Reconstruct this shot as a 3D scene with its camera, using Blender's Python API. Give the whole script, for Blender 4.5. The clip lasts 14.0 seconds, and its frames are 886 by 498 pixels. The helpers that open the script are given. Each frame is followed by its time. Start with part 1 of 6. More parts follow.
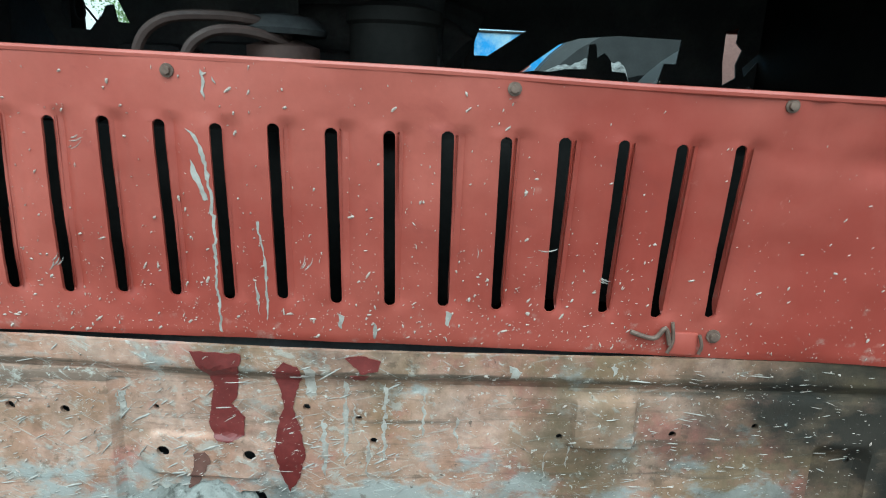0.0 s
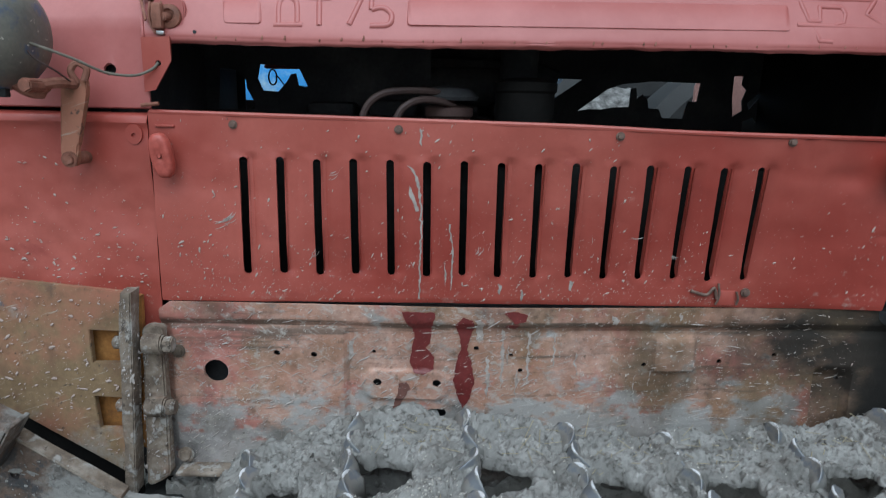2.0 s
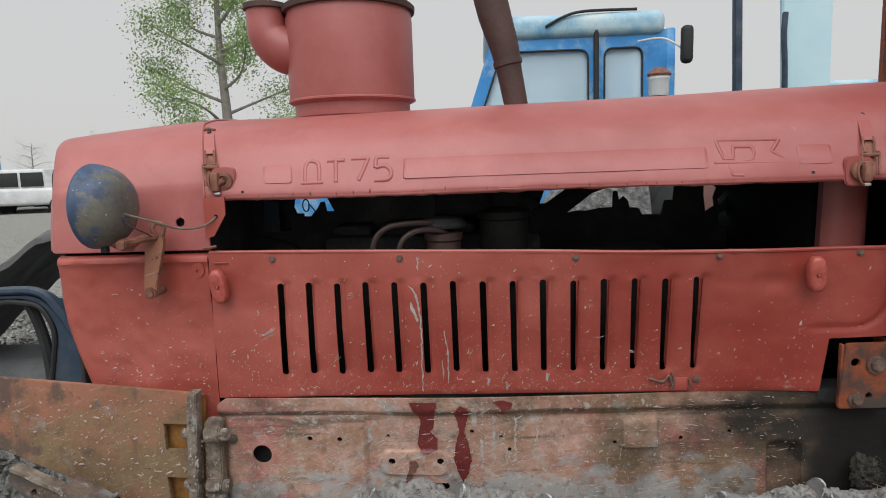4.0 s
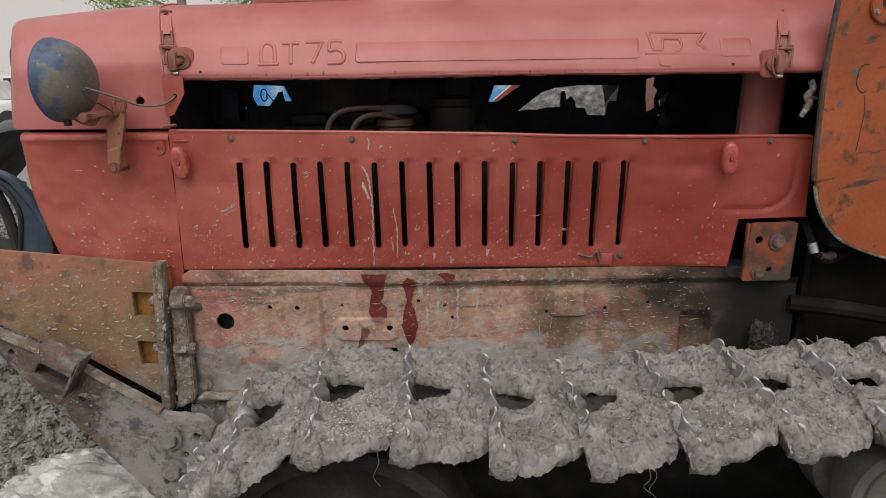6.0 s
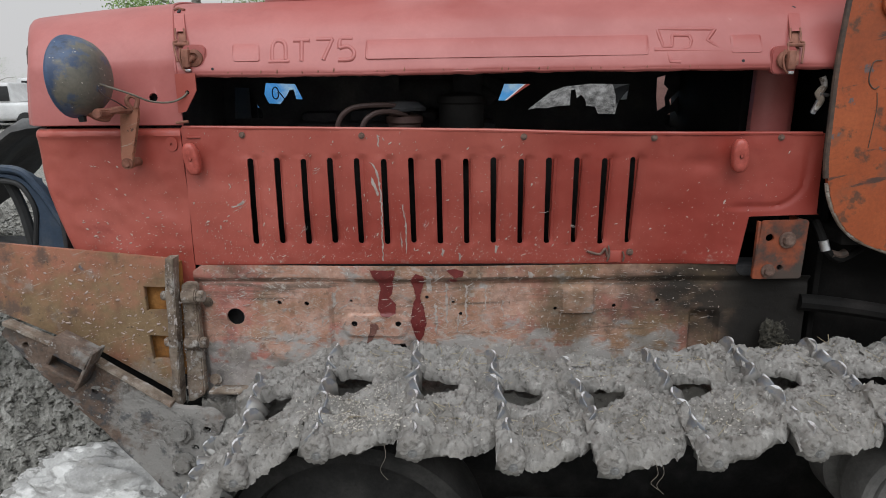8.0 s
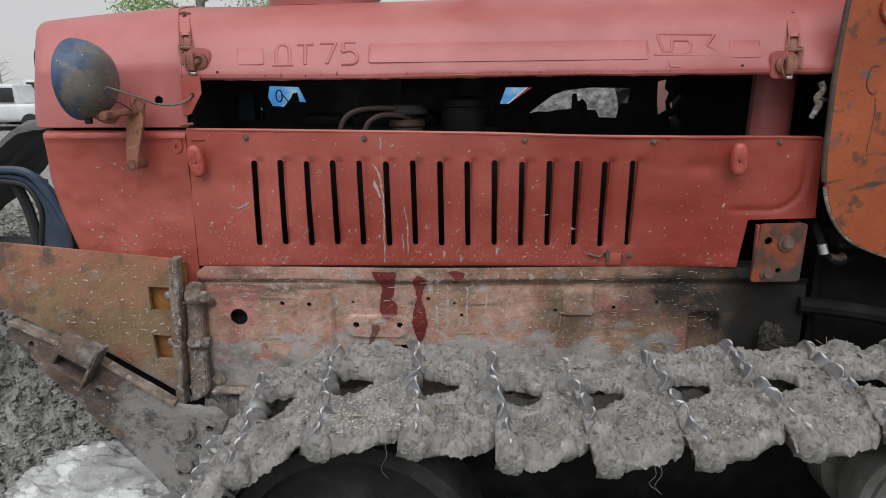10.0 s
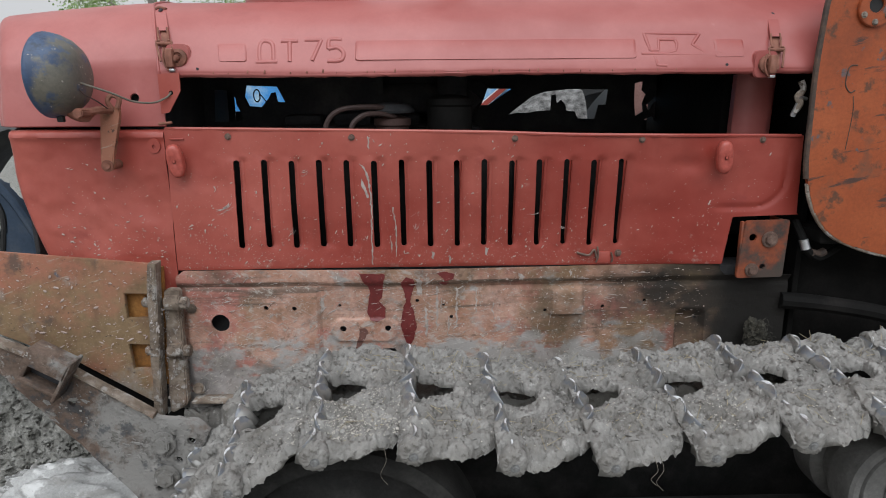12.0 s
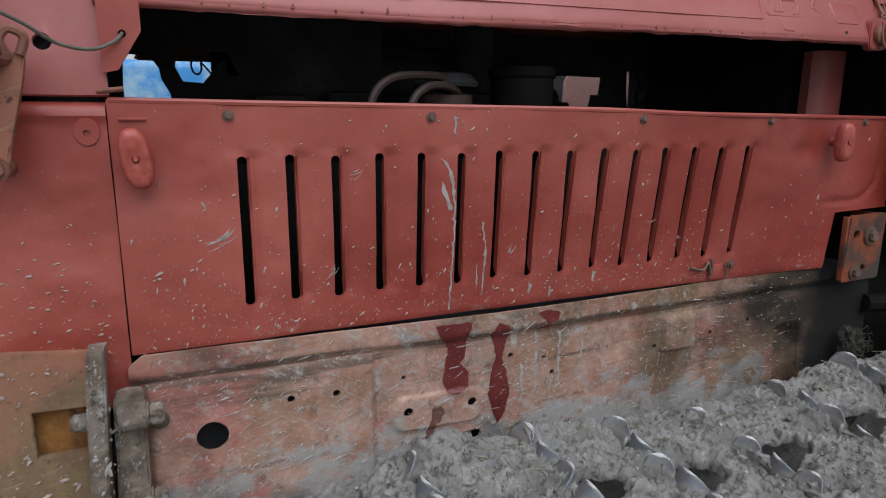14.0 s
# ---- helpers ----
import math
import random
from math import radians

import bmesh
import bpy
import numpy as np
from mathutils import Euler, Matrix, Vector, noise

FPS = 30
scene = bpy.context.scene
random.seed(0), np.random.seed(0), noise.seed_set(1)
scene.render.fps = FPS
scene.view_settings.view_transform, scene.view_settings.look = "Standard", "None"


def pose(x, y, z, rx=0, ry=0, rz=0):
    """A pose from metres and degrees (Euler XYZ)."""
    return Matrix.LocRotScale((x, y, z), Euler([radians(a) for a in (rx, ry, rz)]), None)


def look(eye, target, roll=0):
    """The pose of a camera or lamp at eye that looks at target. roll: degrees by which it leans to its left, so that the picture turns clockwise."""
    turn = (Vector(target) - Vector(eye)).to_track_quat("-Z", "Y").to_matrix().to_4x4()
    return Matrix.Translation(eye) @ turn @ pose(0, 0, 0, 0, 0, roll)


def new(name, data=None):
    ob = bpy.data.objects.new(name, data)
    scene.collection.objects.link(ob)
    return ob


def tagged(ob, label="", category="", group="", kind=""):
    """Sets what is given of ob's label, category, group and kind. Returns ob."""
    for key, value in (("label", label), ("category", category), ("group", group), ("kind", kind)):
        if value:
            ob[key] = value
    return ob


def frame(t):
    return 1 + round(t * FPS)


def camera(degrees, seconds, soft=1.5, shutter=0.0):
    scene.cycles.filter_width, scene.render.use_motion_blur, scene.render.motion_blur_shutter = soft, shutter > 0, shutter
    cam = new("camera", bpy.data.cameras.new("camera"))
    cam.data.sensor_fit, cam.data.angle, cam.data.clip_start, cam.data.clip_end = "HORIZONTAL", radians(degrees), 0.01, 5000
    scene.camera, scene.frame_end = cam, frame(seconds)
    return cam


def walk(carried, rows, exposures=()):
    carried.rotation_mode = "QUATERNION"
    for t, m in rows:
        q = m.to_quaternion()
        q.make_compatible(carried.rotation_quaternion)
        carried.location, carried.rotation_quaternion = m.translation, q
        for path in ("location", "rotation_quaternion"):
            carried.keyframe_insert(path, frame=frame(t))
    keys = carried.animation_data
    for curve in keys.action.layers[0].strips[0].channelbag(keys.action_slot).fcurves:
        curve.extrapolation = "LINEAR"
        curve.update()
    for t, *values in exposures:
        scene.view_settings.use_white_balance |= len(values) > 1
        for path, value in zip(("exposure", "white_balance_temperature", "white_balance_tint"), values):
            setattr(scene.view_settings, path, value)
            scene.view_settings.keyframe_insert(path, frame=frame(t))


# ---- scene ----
cam = camera(69.9, 14.0, soft=0.95, shutter=0.15)
PATH = [
    (0, (0.537, -0.665, 1.253), (0.537, 1.274, 0.764), 2.6),
    (0.5, (0.466, -0.78, 1.29), (0.441, 1.177, 0.878), 2.6),
    (1, (0.28, -0.974, 1.248), (0.329, 0.965, 0.76), 0.1),
    (1.5, (0.233, -1.026, 1.239), (0.323, 0.912, 0.751), 2.3),
    (2, (0.314, -1.026, 1.299), (0.341, 0.923, 0.854), 1.2),
    (2.5, (0.427, -1.045, 1.451), (0.251, 0.924, 1.149), 2.9),
    (2.7, (0.434, -1.069, 1.475), (0.198, 0.901, 1.228), 0.3),
    (4.8, (0.415, -1.342, 1.389), (0.358, 0.623, 1.021), -0.5),
    (5, (0.457, -1.355, 1.375), (0.402, 0.59, 0.915), 1.1),
    (5.5, (0.466, -1.368, 1.387), (0.431, 0.583, 0.948), -0.9),
    (6, (0.466, -1.375, 1.369), (0.438, 0.561, 0.868), -0.5),
    (6.5, (0.477, -1.377, 1.364), (0.462, 0.555, 0.847), -0.3),
    (7, (0.482, -1.378, 1.364), (0.457, 0.554, 0.849), -0.5),
    (7.5, (0.483, -1.38, 1.368), (0.426, 0.552, 0.851), -0.3),
    (8, (0.473, -1.383, 1.357), (0.408, 0.554, 0.864), -0.5),
    (10.5, (0.476, -1.397, 1.359), (0.403, 0.543, 0.879), -0.3),
    (11, (0.47, -1.397, 1.355), (0.41, 0.547, 0.886), -0.6),
    (11.5, (0.431, -1.39, 1.353), (0.437, 0.552, 0.874), -0.7),
    (12, (0.409, -1.379, 1.339), (0.464, 0.566, 0.876), -0.2),
    (12.5, (0.328, -1.32, 1.306), (0.513, 0.618, 0.847), 1.4),
    (13, (0.121, -1.228, 1.31), (0.429, 0.686, 0.819), -2.0),
    (13.5, (-0.011, -1.053, 1.268), (0.466, 0.826, 0.777), -0.1),
    (14, (-0.065, -0.839, 1.256), (0.674, 0.976, 0.855), -0.1),
]
walk(cam, [(t, look(eye, target, roll)) for t, eye, target, roll in PATH],
     exposures=[(0, 1.0, 5150, -18), (0.5, 0.82, 5000, -17), (1, 0.55, 5300, -3), (1.5, 0.2, 5400, -2), (2.0, 0.25, 5400, 0), (2.5, 0.45, 5600, -3), (2.7, 0.4, 5700, 1), (4.8, -0.1, 6700, 12), (5, -0.5, 6800, 14), (5.5, 0.0, 6700, 11), (6.5, 0.15, 6500, 10), (7.5, 0.18, 6150, 7), (8, 0.18, 6150, 8), (11, 0.2, 6150, 9), (12.5, 0.25, 6000, 7), (13, 0.2, 6100, 8), (13.5, 0.13, 6000, 8), (14, 0.02, 5850, 8)])

# ---- light ----
world = bpy.data.worlds.new("overcast_sky")
scene.world = world
world.use_nodes = True
wn, wl = world.node_tree.nodes, world.node_tree.links
wn.clear()
sky = wn.new("ShaderNodeTexSky")
sky.sky_type, sky.sun_disc = "NISHITA", False
sky.sun_elevation, sky.sun_rotation = radians(52), radians(200)
sky.air_density, sky.dust_density, sky.ozone_density = 1.0, 6.0, 1.0
pale = wn.new("ShaderNodeMix")
pale.data_type = "RGBA"
pale.inputs[0].default_value = 0.88
pale.inputs[7].default_value = (9.2, 8.8, 8.55, 1)
back = wn.new("ShaderNodeBackground")
back.inputs[1].default_value = 0.067
wout = wn.new("ShaderNodeOutputWorld")
wl.new(sky.outputs[0], pale.inputs[6])
wl.new(pale.outputs[2], back.inputs[0])
wl.new(back.outputs[0], wout.inputs[0])
sun = new("sun", bpy.data.lights.new("sun", "SUN"))
sun.data.energy, sun.data.angle, sun.data.color = 2.5, radians(65), (0.975, 0.985, 0.995)
sun.matrix_world = look((0.2, -4.6, 8), (0.4, 0, 1.0))

# ---- materials ----
def surface(name, stops, scale=6.0, rough=(0.5, 0.7), metal=0.0, bump=0.3, grain=120.0, stretch=(1, 1, 1), detail=6.0, distance=0.002,
            dirt=None, dirt_at=(0.55, 0.62), dirt_scale=9.0, dirt_stretch=(1, 1, 1), spread=0.5, spec=0.4, dents=0.0, random_tint=0.0, layers=(), speck=0.35):
    """A node material: a blotched colour ramp, fine grain, an optional layer of dirt with ragged edges, and relief."""
    m = bpy.data.materials.new(name)
    m.use_nodes = True
    n, l = m.node_tree.nodes, m.node_tree.links
    b = n["Principled BSDF"]
    co = n.new("ShaderNodeTexCoord")

    def noise_at(s, st, d=detail, r=0.6, turn=0.0, shift=0.0):
        mp = n.new("ShaderNodeMapping")
        mp.vector_type = "TEXTURE"
        mp.inputs["Location"].default_value = (shift, shift, shift)
        mp.inputs["Scale"].default_value = tuple(1 / q for q in st)
        mp.inputs["Rotation"].default_value = (0, radians(turn), 0)
        l.new(co.outputs["Object"], mp.inputs[0])
        t = n.new("ShaderNodeTexNoise")
        t.inputs["Scale"].default_value, t.inputs["Detail"].default_value, t.inputs["Roughness"].default_value = s, d, r
        l.new(mp.outputs[0], t.inputs[0])
        return t.outputs[0]

    def ramp_of(src, points):
        r = n.new("ShaderNodeValToRGB")
        e = r.color_ramp.elements
        while len(e) < len(points):
            e.new(0.5)
        for k, (p, c) in enumerate(points):
            e[k].position, e[k].color = p, (*c, 1) if len(c) == 3 else c
        l.new(src, r.inputs[0])
        return r.outputs[0]

    def mix(kind, fac, a, c):
        x = n.new("ShaderNodeMix")
        x.data_type, x.blend_type = "RGBA", kind
        for i, v in ((0, fac), (6, a), (7, c)):
            if isinstance(v, bpy.types.NodeSocket):
                l.new(v, x.inputs[i])
            else:
                x.inputs[i].default_value = v if i == 0 else (*v, 1)
        return x.outputs[2]

    coarse = noise_at(scale, stretch)
    fine = noise_at(grain, (1, 1, 1), 3.0, 0.7)
    k = len(stops)
    col = ramp_of(coarse, [(0.5 + spread * (i / max(k - 1, 1) - 0.5), c) for i, c in enumerate(stops)])
    col = mix("OVERLAY", speck, col, fine)
    if random_tint:
        info = n.new("ShaderNodeObjectInfo")
        tint = ramp_of(info.outputs["Random"], [(0, (1 - random_tint,) * 3), (1, (1 + random_tint * 0.4,) * 3)])
        col = mix("MULTIPLY", 1.0, col, tint)
    height = mix("MIX", min(speck, 0.6), coarse, fine)
    if dirt:
        mask = ramp_of(noise_at(dirt_scale, dirt_stretch, 9.0, 0.68), [(dirt_at[0], (0, 0, 0)), (dirt_at[1], (1, 1, 1))])
        col = mix("MIX", mask, col, dirt)
        height = mix("ADD", 0.4, height, mask)
    # each layer: colour, scale, stretch, turn, (low, high) of its edge, strength, and (axis, from, to, weight) where it gathers
    for k, (tone, sc, st, turn, edge, fac, *gather) in enumerate(layers):
        src = noise_at(sc, st, 7.0, 0.65, turn, 1.3 * k + 0.4)
        for ax, v0, v1, wt in gather:
            sep = n.new("ShaderNodeSeparateXYZ")
            l.new(co.outputs["Object"], sep.inputs[0])
            mr = n.new("ShaderNodeMapRange")
            mr.inputs[1].default_value, mr.inputs[2].default_value, mr.inputs[3].default_value, mr.inputs[4].default_value = v0, v1, 0.0, wt
            l.new(sep.outputs["XYZ".index(ax)], mr.inputs[0])
            ad = n.new("ShaderNodeMath")
            l.new(src, ad.inputs[0]), l.new(mr.outputs[0], ad.inputs[1])
            src = ad.outputs[0]
        mask = ramp_of(src, [(edge[0], (0, 0, 0)), (edge[1], (fac, fac, fac))])
        col = mix("MIX", mask, col, tone)
        height = mix("ADD", 0.25, height, mask)
    l.new(col, b.inputs["Base Color"])
    rr = n.new("ShaderNodeMapRange")
    rr.inputs[3].default_value, rr.inputs[4].default_value = rough
    l.new(coarse, rr.inputs[0])
    l.new(rr.outputs[0], b.inputs["Roughness"])
    b.inputs["Metallic"].default_value = metal
    b.inputs["Specular IOR Level"].default_value = spec
    bp = n.new("ShaderNodeBump")
    bp.inputs["Strength"].default_value, bp.inputs["Distance"].default_value = bump, distance
    l.new(height, bp.inputs["Height"])
    if dents:
        bd = n.new("ShaderNodeBump")
        bd.inputs["Strength"].default_value, bd.inputs["Distance"].default_value = dents, 0.02
        l.new(noise_at(4.5, (1, 1, 1), 2.0, 0.5), bd.inputs["Height"])
        l.new(bd.outputs[0], bp.inputs["Normal"])
    l.new(bp.outputs[0], b.inputs["Normal"])
    return m


# RED deepens towards the cab: shade and missing sky gloss put into colour.
RED = surface("faded_red_paint", speck=0.1, stops= [(0.275, 0.058, 0.042), (0.335, 0.076, 0.055), (0.37, 0.098, 0.075)], scale=4, rough=(0.34, 0.52), dents=0.8, bump=0.12, spec=0.5, layers=[((0.245, 0.034, 0.023), 3, (1, 1, 1), 0, (0.46, 0.72), 0.95, ("X", 0.45, 1.1, 0.26), ("Z", 1.15, 1.0, 0.05)), ((0.38, 0.15, 0.12), 30, (1, 1, 1), 0, (0.66, 0.74), 0.5), ((0.20, 0.03, 0.025), 9, (1, 1, 2), 20, (0.58, 0.70), 0.5), ((0.45, 0.36, 0.32), 14, (1, 1, 9), 40, (0.72, 0.76), 0.6), ((0.17, 0.07, 0.05), 55, (1, 1, 1), 0, (0.72, 0.76), 0.7), ((0.36, 0.26, 0.22), 60, (1, 1, 1), 0, (0.74, 0.86), 0.45, ("Z", 1.12, 0.97, 0.16))])
# HOOD's darker rear is the cab's shade, put into its colour.
HOOD = surface("chalky_red_paint", speck=0.08, stops= [(0.33, 0.092, 0.082), (0.37, 0.115, 0.103), (0.40, 0.14, 0.128)], scale=3, rough=(0.38, 0.52), dents=0.28, bump=0.08, spec=0.5, layers=[((0.26, 0.055, 0.047), 3, (1, 1, 1), 0, (0.46, 0.72), 0.8, ("X", 0.35, 1.1, 0.18)), ((0.22, 0.04, 0.035), 6, (1, 1, 1), 0, (0.60, 0.75), 0.45), ((0.46, 0.22, 0.19), 22, (1, 1, 1), 0, (0.68, 0.78), 0.4), ((0.20, 0.06, 0.045), 70, (1, 1, 1), 0, (0.73, 0.77), 0.7)])
# FRAME: the band under its flange puts crease shade and grime into colour.
# FRAME: the black cab end mixes oil staining with shade put into colour.
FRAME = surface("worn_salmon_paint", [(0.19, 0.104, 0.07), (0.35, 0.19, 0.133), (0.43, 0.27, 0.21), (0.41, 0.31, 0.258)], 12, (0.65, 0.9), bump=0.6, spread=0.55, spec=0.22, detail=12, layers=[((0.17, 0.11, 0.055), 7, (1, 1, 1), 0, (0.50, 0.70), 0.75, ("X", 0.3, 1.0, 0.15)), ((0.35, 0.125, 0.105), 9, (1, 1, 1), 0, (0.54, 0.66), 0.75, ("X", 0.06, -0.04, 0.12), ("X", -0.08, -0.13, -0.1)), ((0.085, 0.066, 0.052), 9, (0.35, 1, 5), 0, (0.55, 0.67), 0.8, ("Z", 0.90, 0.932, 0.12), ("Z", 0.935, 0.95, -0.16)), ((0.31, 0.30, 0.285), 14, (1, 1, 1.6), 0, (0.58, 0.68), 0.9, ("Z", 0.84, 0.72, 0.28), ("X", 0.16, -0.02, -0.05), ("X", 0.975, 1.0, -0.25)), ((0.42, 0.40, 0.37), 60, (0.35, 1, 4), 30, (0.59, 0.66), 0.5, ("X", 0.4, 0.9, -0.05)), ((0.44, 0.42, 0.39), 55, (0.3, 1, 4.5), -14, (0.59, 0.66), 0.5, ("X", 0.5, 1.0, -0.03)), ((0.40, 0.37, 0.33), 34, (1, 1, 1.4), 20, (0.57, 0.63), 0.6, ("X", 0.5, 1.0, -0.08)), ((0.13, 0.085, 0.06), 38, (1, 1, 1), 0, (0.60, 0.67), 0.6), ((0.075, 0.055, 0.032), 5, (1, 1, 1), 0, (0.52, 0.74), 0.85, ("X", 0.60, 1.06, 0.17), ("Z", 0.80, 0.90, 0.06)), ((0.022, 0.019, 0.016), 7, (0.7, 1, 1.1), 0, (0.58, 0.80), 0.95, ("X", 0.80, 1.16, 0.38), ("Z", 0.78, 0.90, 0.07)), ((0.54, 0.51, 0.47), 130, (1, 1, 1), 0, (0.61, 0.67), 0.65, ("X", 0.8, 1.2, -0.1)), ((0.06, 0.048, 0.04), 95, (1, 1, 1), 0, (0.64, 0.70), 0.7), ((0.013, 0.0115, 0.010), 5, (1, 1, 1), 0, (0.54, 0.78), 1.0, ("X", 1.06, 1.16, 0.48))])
PLOUGH = surface("rusty_ochre_paint", [(0.09, 0.062, 0.035), (0.165, 0.108, 0.056), (0.215, 0.142, 0.076), (0.195, 0.108, 0.064)], 9, (0.6, 0.85), bump=0.6, detail=12, spread=0.42, layers=[((0.33, 0.125, 0.08), 6, (1, 1, 1), 0, (0.48, 0.66), 0.8, ("Z", 0.84, 0.99, 0.14)), ((0.15, 0.085, 0.05), 16, (1, 1, 1), 0, (0.54, 0.64), 0.7), ((0.09, 0.062, 0.05), 9, (1, 1, 1), 0, (0.60, 0.68), 0.85, ("X", -0.50, -0.60, 0.2)), ((0.06, 0.08, 0.11), 14, (1, 1, 1), 0, (0.66, 0.70), 0.8, ("X", -0.40, -0.58, 0.04)), ((0.36, 0.32, 0.26), 42, (0.4, 1, 4), -18, (0.60, 0.66), 0.6), ((0.27, 0.25, 0.22), 12, (1, 1, 1), 0, (0.58, 0.70), 0.7, ("Z", 0.82, 0.62, 0.18)), ((0.05, 0.036, 0.028), 60, (1, 1, 1), 0, (0.62, 0.68), 0.85), ((0.42, 0.33, 0.24), 120, (1, 1, 1), 0, (0.64, 0.69), 0.6)])
GRIMY = surface("muddy_rust_steel", [(0.075, 0.054, 0.04), (0.17, 0.132, 0.10), (0.28, 0.24, 0.20)], 26, (0.75, 0.95), bump=1.0, distance=0.005, detail=12, spread=0.36, layers=[((0.17, 0.10, 0.065), 16, (1, 1, 1), 0, (0.58, 0.66), 0.5), ((0.34, 0.32, 0.295), 34, (1, 1, 1), 0, (0.54, 0.61), 0.8), ((0.05, 0.036, 0.028), 40, (1, 1, 1), 0, (0.60, 0.67), 0.85), ((0.55, 0.53, 0.50), 80, (1, 1, 1), 0, (0.66, 0.70), 0.8)])
MUD = surface("dry_grey_mud", speck=0.2, stops= [(0.115, 0.108, 0.099), (0.21, 0.201, 0.187), (0.335, 0.322, 0.302)], scale=16, rough=(0.9, 1.0), bump=1.0, grain=420, distance=0.007, spec=0.1, detail=14, spread=0.46, layers=[((0.145, 0.127, 0.106), 7, (1, 1, 1), 0, (0.48, 0.68), 0.6), ((0.34, 0.328, 0.308), 11, (1, 1, 1), 40, (0.54, 0.72), 0.5), ((0.08, 0.07, 0.06), 80, (1, 1, 1), 0, (0.57, 0.66), 0.55), ((0.46, 0.445, 0.418), 38, (1, 1, 1), 20, (0.58, 0.68), 0.55), ((0.08, 0.07, 0.06), 30, (1, 1, 2.2), 25, (0.59, 0.66), 0.6), ((0.45, 0.42, 0.36), 170, (1, 1, 1), 0, (0.66, 0.71), 0.4)])
# MURK: an even near-black tone, much darker than the outer mud.
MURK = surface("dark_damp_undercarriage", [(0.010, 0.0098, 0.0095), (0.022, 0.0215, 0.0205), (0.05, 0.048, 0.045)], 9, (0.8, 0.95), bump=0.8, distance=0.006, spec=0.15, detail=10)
CHAFF = surface("pale_chaff", [(0.17, 0.158, 0.138), (0.36, 0.335, 0.295), (0.54, 0.51, 0.46)], 90, (0.85, 0.95), bump=0.2)
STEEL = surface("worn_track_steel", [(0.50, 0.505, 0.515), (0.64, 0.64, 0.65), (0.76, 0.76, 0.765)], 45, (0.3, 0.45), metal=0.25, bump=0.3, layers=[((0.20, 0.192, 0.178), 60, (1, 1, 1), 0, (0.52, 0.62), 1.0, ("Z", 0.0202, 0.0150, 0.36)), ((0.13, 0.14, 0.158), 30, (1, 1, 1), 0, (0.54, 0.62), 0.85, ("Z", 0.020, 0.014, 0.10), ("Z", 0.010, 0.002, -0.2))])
ORANGE = surface("orange_cab_paint", [(0.18, 0.042, 0.015), (0.265, 0.060, 0.018), (0.32, 0.080, 0.025)], 7, (0.40, 0.58), bump=0.2, dents=0.2, detail=9, layers=[((0.10, 0.055, 0.035), 11, (1, 1, 1), 0, (0.56, 0.68), 0.7), ((0.085, 0.085, 0.09), 22, (1, 1, 1), 0, (0.64, 0.67), 0.85), ((0.04, 0.03, 0.026), 16, (3, 1, 0.5), 78, (0.60, 0.66), 0.85), ((0.06, 0.035, 0.022), 24, (1, 1, 1), 0, (0.58, 0.66), 0.8), ((0.035, 0.027, 0.024), 80, (1, 1, 1), 0, (0.66, 0.71), 0.85)])
INNER = surface("flaking_orange_paint", [(0.14, 0.06, 0.02), (0.30, 0.13, 0.03), (0.38, 0.18, 0.05)], 30, (0.6, 0.85), bump=0.5, layers=[((0.06, 0.035, 0.022), 24, (1, 1, 1), 0, (0.56, 0.64), 0.8)])
EDGE = surface("dark_rusted_edge", [(0.025, 0.02, 0.018), (0.06, 0.04, 0.03), (0.11, 0.065, 0.045)], 30, (0.6, 0.85), bump=0.5)
BRACKET = surface("scuffed_orange_paint", [(0.04, 0.03, 0.025), (0.17, 0.045, 0.02), (0.28, 0.065, 0.022)], 18, (0.5, 0.75), bump=0.4, spread=0.32, layers=[((0.05, 0.04, 0.033), 14, (1, 1, 1), 0, (0.54, 0.64), 0.9, ("Z", 1.01, 0.95, 0.10)), ((0.035, 0.03, 0.026), 24, (1, 1, 1), 0, (0.60, 0.68), 0.8)])
RUST = surface("rusty_red_iron", [(0.10, 0.045, 0.03), (0.22, 0.09, 0.06), (0.30, 0.15, 0.11)], 40, (0.6, 0.85), metal=0.2, bump=0.5)
PINS = surface("muddy_pin_steel", [(0.10, 0.097, 0.092), (0.17, 0.167, 0.16), (0.27, 0.27, 0.268)], 40, (0.45, 0.75), metal=0.35, bump=0.5, spread=0.4)
ROLLER = surface("mud_coated_roller", [(0.055, 0.053, 0.05), (0.10, 0.096, 0.09), (0.16, 0.155, 0.146)], 14, (0.85, 1.0), bump=0.7, distance=0.004, detail=10)
# BLACK: shade under the cab and in the bay is put into this colour.
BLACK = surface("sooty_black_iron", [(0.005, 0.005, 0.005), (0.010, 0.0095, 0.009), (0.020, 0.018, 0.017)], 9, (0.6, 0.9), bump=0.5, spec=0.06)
# DARK: the bay's shade is in its colour, lifted a little for lens haze.
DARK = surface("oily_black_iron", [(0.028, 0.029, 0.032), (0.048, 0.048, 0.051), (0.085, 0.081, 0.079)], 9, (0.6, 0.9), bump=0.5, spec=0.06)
RUBBER = surface("dull_black_rubber", [(0.012, 0.012, 0.012), (0.03, 0.03, 0.03)], 12, (0.6, 0.8), bump=0.2)
HOSE = surface("red_brown_hose_rubber", [(0.039, 0.024, 0.021), (0.066, 0.039, 0.034)], 15, (0.5, 0.7), bump=0.2)
